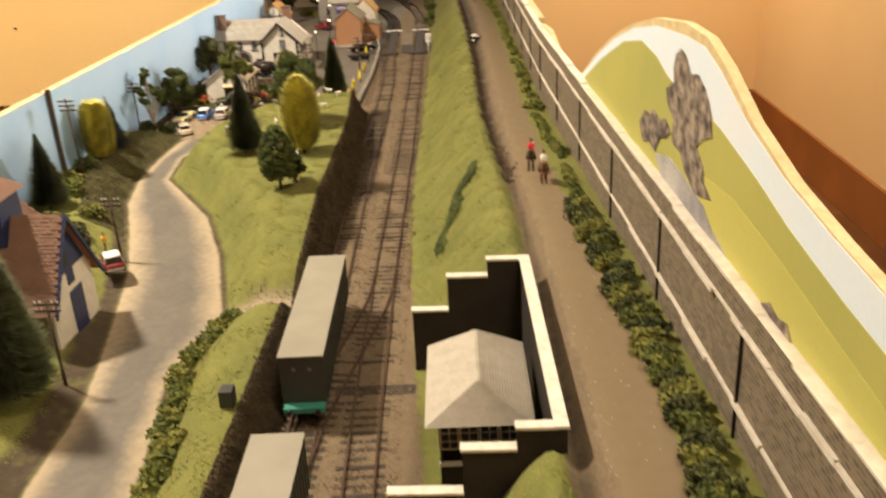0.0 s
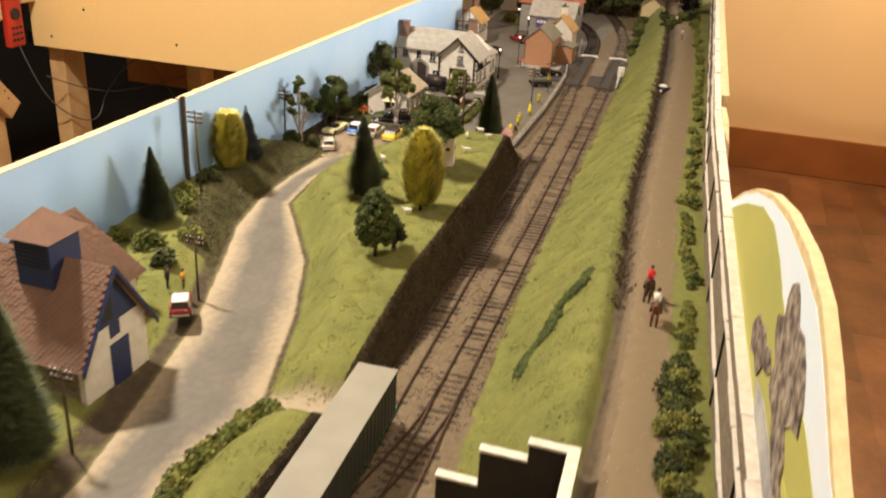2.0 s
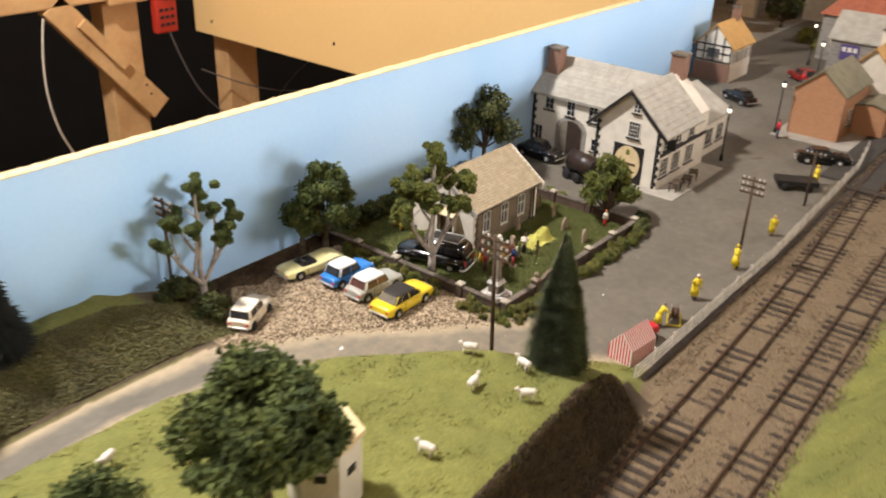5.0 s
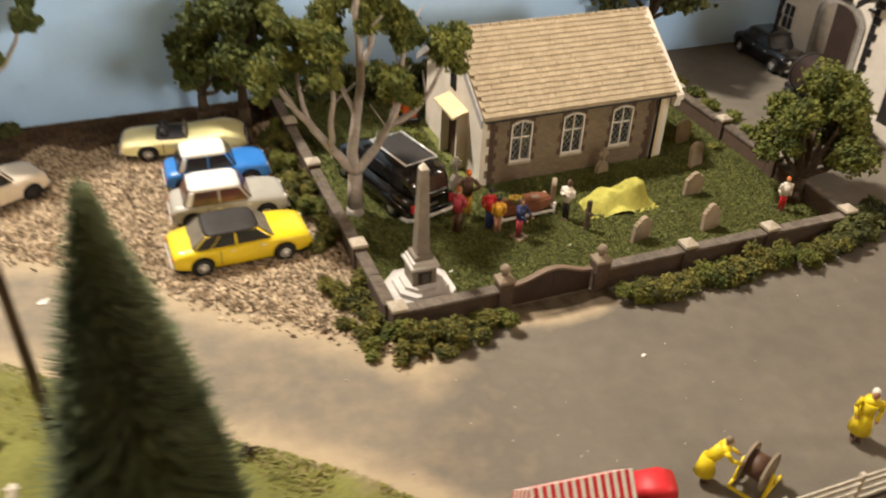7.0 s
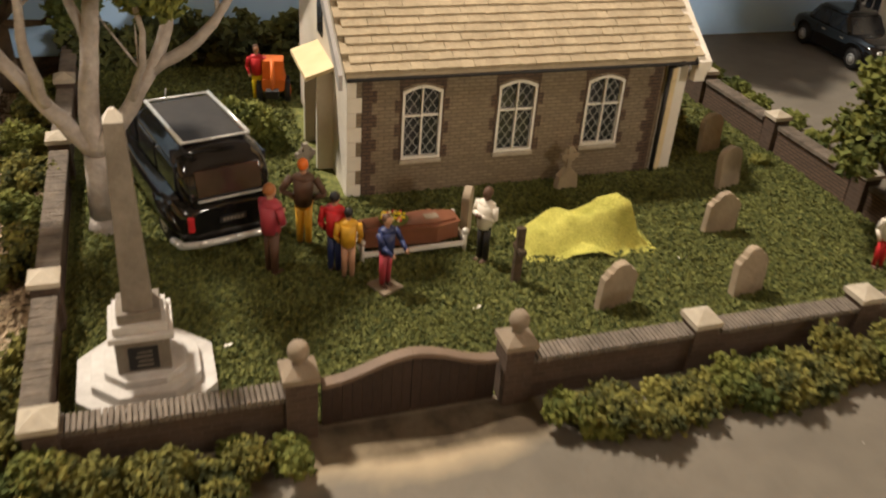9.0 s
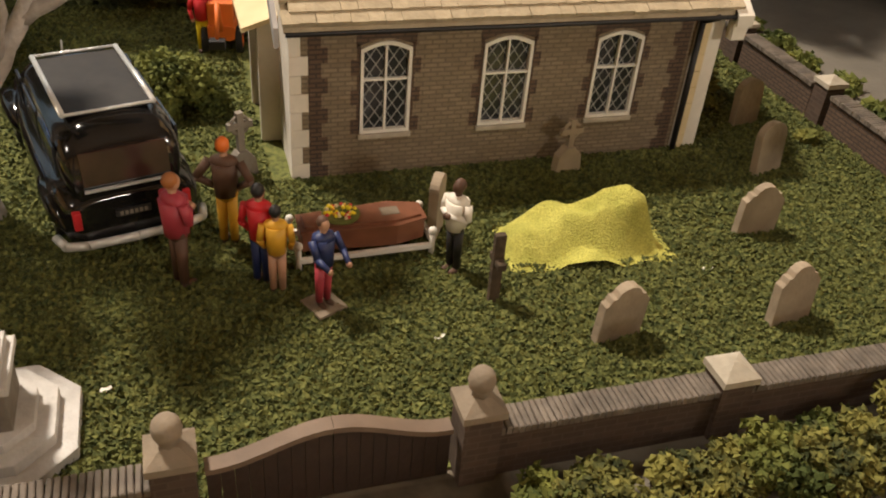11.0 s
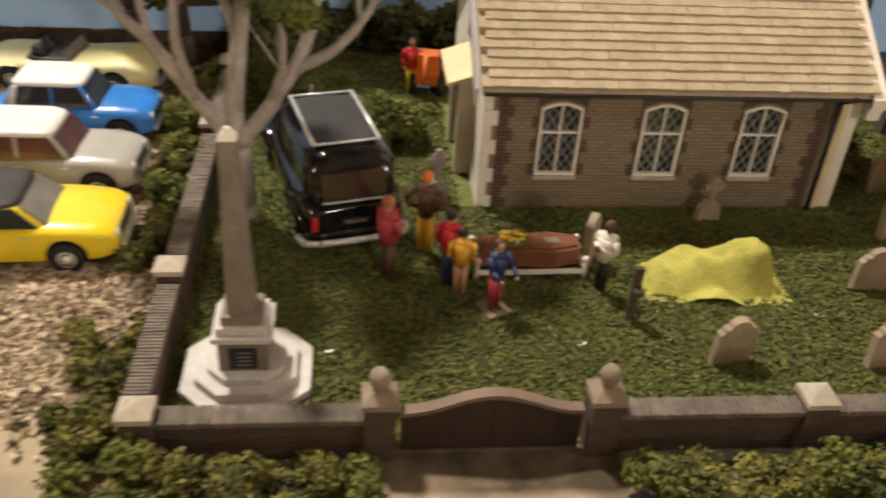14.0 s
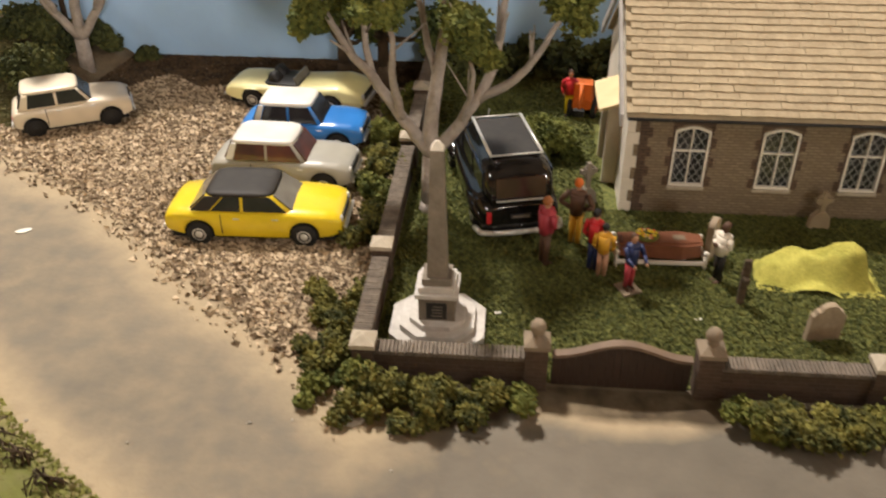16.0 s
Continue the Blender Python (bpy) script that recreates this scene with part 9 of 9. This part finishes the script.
tk = thing("trailer", 26.0, -12.2, 0, -60, "black flat trailer near the crossing", "trailer")
bm = B()
box(bm, -1.6, -0.75, 0.45, 1.6, 0.75, 0.85)
part("bed", bm, "iron_black", tk, bevel=0.03)
for s in (-1, 1):
    for wx in (-0.9, 0.9):
        wheel(tk, wx, s * 0.72, 0.32, s, "iron_black")


# ---- barn, field and lineside ----
barn = thing("barn", 0, 0, 0, 0, "barn house with brown-red tiled roof and white gable", "house")
BX0, BX1, BY0, BY1, BE, BZ, BR = -68.6, -62.4, -4.3, 6.0, 3.9, 0.3, 8.5
mx = (BX0 + BX1) / 2
bm = B()
prism(bm, [(BX0, BZ), (BX1, BZ), (BX1, BE), (mx, BR - 0.25), (BX0, BE)], "y", BY0, BY0 + 0.4)
part("gable_wall", bm, "white_render", barn, "white rendered gable")
bm = B()
prism(bm, [(BX0, BZ), (BX1, BZ), (BX1, BE), (mx, BR - 0.25), (BX0, BE)], "y", BY1 - 0.4, BY1)
part("rear_gable", bm, "stone_wall", barn)
bm = B()
box(bm, BX0, BY0 + 0.4, BZ, BX1, BY1 - 0.4, BE)
part("wall", bm, "stone_wall", barn, "grey-brown stone side wall")
bm = B()
box(bm, BX1 + 0.01, 0.0, BZ, -57.3, 5.2, BE)
part("wing_wall", bm, "white_render", barn, "white rendered wing wall")


def slope_point(side, u, w):
    """A place on the barn's roof: u from the gable to the far end, w from eave to ridge."""
    y = BY0 - 0.45 + (BY1 - BY0 + 0.85) * u
    low = Vector((mx + side * (mx - BX0 + 0.6), y, BE - 0.75))
    return low.lerp(Vector((mx, y, BR + 0.25 * u)), w)


def tile_slab(name, corners, parent):
    """A thick roof plane through the given corners."""
    bm = B()
    bm.faces.new([bm.verts.new(c) for c in corners])
    bmesh.ops.solidify(bm, geom=bm.faces[:], thickness=0.14)
    return part(name, bm, "red_tile", parent)


rf = tile_slab("roof", [slope_point(-1, 0, 0), slope_point(-1, 1, 0), slope_point(-1, 1, 1), slope_point(-1, 0, 1)], barn)
tile_slab("east_slope", [slope_point(1, 0, 1), slope_point(1, 1, 1), slope_point(1, 1, 0), slope_point(1, 0, 0)], rf)
wing = [Vector(p) for p in ((-65.3, -0.55, 3.55), (-56.7, -0.55, 3.55), (-56.7, 5.75, 3.55), (-65.3, 5.75, 3.55), (-59.5, 2.6, 8.9), (-65.4, 2.6, 8.9))]
for nm, ix in (("wing_slope", (0, 1, 4, 5)), ("wing_hip", (1, 2, 4)), ("wing_slope", (2, 3, 5, 4))):
    tile_slab(nm, [wing[i] for i in ix], rf)
rng = np.random.default_rng(6)


def tile_rows(name, p00, p10, p11, p01, rows, cols):
    """Lapped tiles over a roof plane: low edge p00 to p10, high edge p01 to p11."""
    bm = B()
    for r in range(rows):
        for k in range(cols):
            u0, w0 = (k + (0.5 if r % 2 else 0)) / (cols + 0.5), r / rows
            u1, w1 = u0 + 0.93 / (cols + 0.5), min(1, w0 + 1.2 / rows)
            at4 = [(p00.lerp(p10, u)).lerp(p01.lerp(p11, u), w) for u, w in ((u0, w0), (u1, w0), (u1, w1), (u0, w1))]
            nrm = (at4[1] - at4[0]).cross(at4[3] - at4[0]).normalized() * (0.020 + 0.010 * rng.random())
            if nrm.z < 0:
                nrm = -nrm
            lo4 = [at4[0] + nrm * 2.2, at4[1] + nrm * 2.2, at4[2] + nrm * 2, at4[3] + nrm * 2]
            hi4 = [at4[0] + nrm * 3.6, at4[1] + nrm * 3.6, at4[2] + nrm * 2.5, at4[3] + nrm * 2.5]
            vs = [bm.verts.new(z_) for z_ in lo4 + hi4]
            for f4 in ((4, 5, 6, 7), (0, 1, 5, 4), (1, 2, 6, 5), (3, 0, 4, 7)):
                bm.faces.new([vs[z_] for z_ in f4])
    tagged(part(name, bm, "red_tile", rf), kind="stuff")


tile_rows("tiles", slope_point(-1, 0, 0), slope_point(-1, 1, 0), slope_point(-1, 1, 1), slope_point(-1, 0, 1), 26, 30)
tile_rows("wing_tiles", wing[0], wing[1], wing[4], wing[5], 22, 22)
for s_ in (-1, 1):
    bm = B()
    p, q = slope_point(s_, 0, 0), slope_point(s_, 0, 1)
    prism(bm, [(p.x, p.z - 0.28), (q.x, q.z - 0.28), (q.x, q.z + 0.1), (p.x, p.z + 0.1)], "y", BY0 - 0.6, BY0 - 0.44)
    part("bargeboard", bm, "navy", rf, "dark blue bargeboard")
cu = B()
box(cu, mx - 1.35, -1.45, 6.9, mx + 1.35, 1.0, 10.0)
cup = part("turret", cu, "navy", barn, "blue-black louvred roof turret")
bm = B()
a = [bm.verts.new(p) for p in ((mx - 1.75, -1.85, 10.0), (mx + 1.75, -1.85, 10.0), (mx + 1.75, 1.4, 10.0), (mx - 1.75, 1.4, 10.0), (mx, -0.2, 11.6))]
for q in ((0, 1, 4), (1, 2, 4), (2, 3, 4), (3, 0, 4), (3, 2, 1, 0)):
    bm.faces.new([a[i] for i in q])
part("turret_roof", bm, "red_tile", cup)
for i in range(6):
    bm = B()
    box(bm, mx - 1.41, -1.3, 8.2 + 0.28 * i, mx - 1.35, 0.85, 8.3 + 0.28 * i)
    part("louvre", bm, "iron_black", cup)
bm = B()
prism(bm, [(mx - 2.35, 4.75), (mx + 2.35, 4.75), (mx, BR - 0.35)], "y", BY0 - 0.07, BY0)
part("gable_cladding", bm, "navy", barn, "dark blue boarded gable top")
for name, c, mt, lb in (("barn_door", (mx - 0.55, mx + 1.25, BZ, 3.3), "navy", "tall dark blue barn door"), ("loft_door", (mx - 0.45, mx + 0.5, 3.75, 4.75), "navy", "dark blue loft door")):
    bm = B()
    box(bm, c[0], BY0 - 0.06, c[2], c[1], BY0, c[3])
    part(name, bm, mt, barn, lb, bevel=0.015)
bm = B()
prism(bm, [(mx - 1.25, 5.1), (mx - 0.1, 5.1), (mx - 0.1, 6.9), (mx - 0.5, 6.9)], "y", BY0 - 0.1, BY0 - 0.06)
part("loft_opening", bm, "iron_black", barn, "black loft opening")

# Signal box in its walled cutting.
sb = thing("signal_box", -80.7, -30.6, 0, 1.5, "signal box with grey hipped roof and white windows", "signal box")
bm = B()
box(bm, -3.0, -1.8, 0, 3.0, 1.8, 2.5)
part("base", bm, "black_brick", sb, "dark brick base")
bm = B()
wall_with_openings(bm, -3.0, 3.0, 2.5, 4.9, 1.7, 1.8, [(-2.8, 2.8, 3.3, 4.6)])
box(bm, 2.9, -1.8, 2.5, 3.0, 1.7, 4.9)
box(bm, -3.0, -1.8, 2.5, 3.0, -1.7, 4.9)
part("upper_wall", bm, "brown", sb, "maroon boarded upper storey")
for i in range(6):
    opening_window(sb, P(-2.4 + 0.95 * i, 1.8, 3.3, 0, 0, 180), 0.44, 1.3, 2, 3, sill="")
for i in range(4):
    opening_window(sb, P(-3.0, -1.35 + 0.9 * i, 3.3, 0, 0, -90), 0.42, 1.3, 2, 3, sill="")
bm = B()
box(bm, -3.05, -1.85, 2.4, -2.9, 1.85, 2.6)
box(bm, -3.05, -1.85, 4.75, 3.05, 1.9, 4.95)
part("white_band", bm, "white_paint", sb, "white painted band")
bm = B()
e, r0, r1 = 4.95, 5.8, 0
a = [bm.verts.new(p) for p in ((-3.7, -2.4, e), (3.6, -2.4, e), (3.6, 2.4, e), (-3.7, 2.4, e), (-1.2, 0, r0), (3.6, 0, r0))]
for q in ((0, 1, 5, 4), (3, 4, 5, 2), (0, 4, 3), (1, 2, 5), (3, 2, 1, 0)):
    bm.faces.new([a[i] for i in q])
srf = part("roof", bm, "box_roof", sb, "pale grey slatted hipped roof")
for k in range(18):
    t = k / 18
    bm = B()
    p, q = Vector((-3.7, -2.4, e)).lerp(Vector((-1.2, 0, r0)), t), Vector((-3.7, 2.4, e)).lerp(Vector((-1.2, 0, r0)), t)
    d = Vector((-0.03, 0, 0.05))
    tube(bm, p + d * 0.6, q + d * 0.6, 0.032, 0.032, 5)
    part("roof_slat", bm, "box_roof", srf)
    for s in (-1,):
        bm = B()
        p = Vector((-3.7, 2.4 * s, e)).lerp(Vector((-1.2, 0, r0)), t) + Vector((0, 0.03 * s, 0.05))
        q = Vector((3.6, 2.4 * s, e)).lerp(Vector((3.6, 0, r0)), t) + Vector((0, 0.03 * s, 0.05))
        tube(bm, p, q, 0.028, 0.028, 5)
        part("roof_slat", bm, "box_roof", srf)
rw = thing("retaining_wall", 0, 0, 0, 0, "dark stepped retaining wall with pale coping stones", "wall")


def wall_piece(x0, y0, x1, y1, h):
    bm = B()
    box(bm, x0, y0, -0.1, x1, y1, h)
    part("wall", bm, "black_brick", rw)
    bm = B()
    o = 0.07
    box(bm, x0 - o, y0 - 0.01, h, x1 + o, y1 + o, h + 0.14)
    part("coping", bm, "pale_coping", rw, "pale coping", bevel=0.02)


for x, y1_, y2_, y3_ in ((-71.0, -29.0, -31.3, -33.15), (-87.4, -30.0, -32.2, -33.75)):
    wall_piece(x - 0.2, y1_, x + 0.2, -26.9, 3.85)
    wall_piece(x - 0.2, y2_, x + 0.2, y1_, 5.95)
    wall_piece(x - 0.2, y3_, x + 0.2, y2_, 6.95)
bm = B()
prism(bm, [(-87.6, -34.2), (-70.8, -33.6), (-70.8, -33.15), (-87.6, -33.75)], "z", -0.1, 6.97)
part("wall", bm, "black_brick", rw)
bm = B()
prism(bm, [(-87.67, -34.27), (-70.73, -33.67), (-70.73, -33.08), (-87.67, -33.68)], "z", 6.97, 7.11)
part("coping", bm, "pale_coping", rw, "pale coping", bevel=0.02)
bm = B()
prism(bm, [(-74.0, 0), (-73.0, 0), (-73.0, 0.12), (-74.0, 0.12)], "y", -27.0, -22.4)
solo("boarded_crossing", bm, "sleeper", "dark boarded foot crossing over the tracks", "foot crossing", kind="structure")
for i, (x, y, s) in enumerate([(-70, -17.6, 0.0)]):
    bm = B()
    box(bm, -0.4, -0.35, 0, 0.4, 0.35, 0.95)
    solo("lineside_cabinet", bm, "container_side", "dark lineside hut beside the container train", "cabinet", bevel=0.04, at=(-78.5, -17.8, gz(-78.5, -17.8)))

# Hexagonal blockhouse in the field.
ph = thing("pillbox", -25.7, -12.8, gz(-25.7, -12.8) - 0.1, 10, "pale concrete hexagonal pillbox in the field", "pillbox")
hexa = [(1.35 * math.cos(radians(60 * i)), 1.35 * math.sin(radians(60 * i))) for i in range(6)]
bm = B()
prism(bm, hexa, "z", 0, 2.9)
part("wall", bm, "white_render", ph, bevel=0.02)
bm = B()
prism(bm, [(x * 1.1, y * 1.1) for x, y in hexa], "z", 2.9, 3.15)
part("roof", bm, "cream", ph, "pale flat roof", bevel=0.03)
for i in range(6):
    bm = B()
    box(bm, -0.22, -0.05, 1.7, 0.22, 0.05, 2.0)
    part("loophole", bm, "iron_black", ph, "dark loophole", m=P(1.17 * math.cos(radians(60 * i + 30)), 1.17 * math.sin(radians(60 * i + 30)), 0, 0, 0, 60 * i + 120))


def sheep(x, y, rz, s=0.68):
    bm = B()
    ball(bm, 0, 0, 0.62, 0.55, 0.27, 0.27)
    ball(bm, -0.42, 0, 0.64, 0.22, 0.24, 0.24)
    ball(bm, 0.62, 0, 0.85, 0.17, 0.1, 0.11)
    tube(bm, (0.42, 0, 0.68), (0.6, 0, 0.85), 0.14, 0.1, 8)
    for sx in (-0.35, 0.35):
        for sy in (-0.14, 0.14):
            tube(bm, (sx, sy, 0), (sx, sy, 0.5), 0.045, 0.06, 6)
    for sy in (-0.1, 0.1):
        ball(bm, 0.56, sy, 0.93, 0.05, 0.07, 0.03, u=6, v=4)
    ob = solo("sheep", bm, "white_render", "small white model sheep grazing on the field", "sheep", "flock of sheep")
    ob.matrix_world = P(x, y, gz(x, y) + 0.02, 0, 0, rz) @ Matrix.Scale(s, 4)


for x, y, a in ((-32.6, -14.1, 70), (-21.6, -14.1, 100), (-28.0, -10.2, 20), (-27.8, -7.4, 60), (-30.0, -5.6, 200), (-14.9, -11.0, 120), (-16.9, -12.8, 10), (-14.3, -13.6, 80), (-16.1, -15.0, 130), (-23.9, -10.2, 40), (-36.2, -13.0, 60), (-39.8, -14.2, 100)):
    sheep(x, y, a)


def rider(x, y, rz, coat, horse, label):
    """A small cast horse and rider: one plain mesh."""
    bm = B()
    ball(bm, 0, 0, 1.15, 0.8, 0.3, 0.34, 1)
    tube(bm, (0.6, 0, 1.3), (1.05, 0, 1.85), 0.2, 0.13, 8, 1)
    ball(bm, 1.2, 0, 1.85, 0.26, 0.11, 0.13, 1)
    for sx in (-0.55, 0.5):
        for sy in (-0.16, 0.16):
            tube(bm, (sx, sy, 0), (sx, sy, 1.0), 0.06, 0.11, 6, 1)
    tube(bm, (-0.75, 0, 1.25), (-0.95, 0, 0.6), 0.07, 0.03, 6, 1)
    tube(bm, (0, 0, 1.4), (0.02, 0, 2.1), 0.17, 0.2, 10, 0)
    for sy in (-1, 1):
        tube(bm, (0, sy * 0.2, 1.45), (0.2, sy * 0.34, 0.85), 0.1, 0.07, 8, 2)
        tube(bm, (0.02, sy * 0.22, 2.05), (0.4, sy * 0.12, 1.65), 0.07, 0.05, 8, 0)
    ball(bm, 0.03, 0, 2.3, 0.12, 0.11, 0.14, 3)
    ball(bm, 0.03, 0, 2.38, 0.14, 0.13, 0.1, 2)
    ob = solo("model_rider", bm, [coat, horse, "iron_black", "skin"], label, "figurine", "rider figures")
    ob.matrix_world = P(x, y, gz(x, y), 0, 0, rz)


rider(-51.5, -35.0, 175, "red", "brown", "cast model horse with a rider in red on the path")
rider(-54.9, -35.7, 180, "white_render", "coffin", "cast model brown horse with a rider on the path")
sp = thing("signpost", -77.6, -3.3, gz(-77.6, -3.3), 0, "small blue sign on a post in the lawn", "sign")
bm = B()
tube(bm, (0, 0, 0), (0, 0, 1.5), 0.05, 0.05, 6)
part("post", bm, "pole_wood", sp)
bm = B()
box(bm, -0.03, -0.2, 1.1, 0.03, 0.2, 1.6)
part("plate", bm, "car_blue", sp, bevel=0.01)
# Litter and pebbles on the roads and the path.
rng = np.random.default_rng(44)
px, py = rng.uniform(-16, 25, 90), rng.uniform(-14.5, -7.6, 90)
qx = rng.uniform(-90, 40, 420)
qy = path_n(qx) + (path_s(qx) - path_n(qx)) * rng.random(420) ** 2
p = np.concatenate([np.stack([px, py, np.full_like(px, 0.02)], -1), np.stack([qx, qy, ground_z(qx, qy) + 0.03], -1)])
v, f = granules(p, 0.035, rng, 0.5, 1.0)
raw("pebbles", v, f, "pavement", "scattered pale crumbs on the roads and the path", "pebbles", "stuff")
for x, y, r in ((-14.35, -2.05, 0.2), (-5.5, -7.72, 0.25), (5.5, -3.6, 0.12), (1.1, -4.3, 0.09), (-3.0, -4.4, 0.09), (0.5, -9.6, 0.1)):
    bm = B()
    prism(bm, [(r * (0.7 + 0.5 * random.random()) * math.cos(t), 0.5 * r * (0.7 + 0.5 * random.random()) * math.sin(t)) for t in np.linspace(0, 6.2832, 9)[:-1]], "z", 0, 0.02)
    solo("paper_scrap", bm, "white_paint", "torn scrap of white paper lying flat", "paper", "paper scraps", at=(x, y, gz(x, y) + 0.05 if y > -6.4 and x > -5.4 else gz(x, y) + 0.01), rz=20)
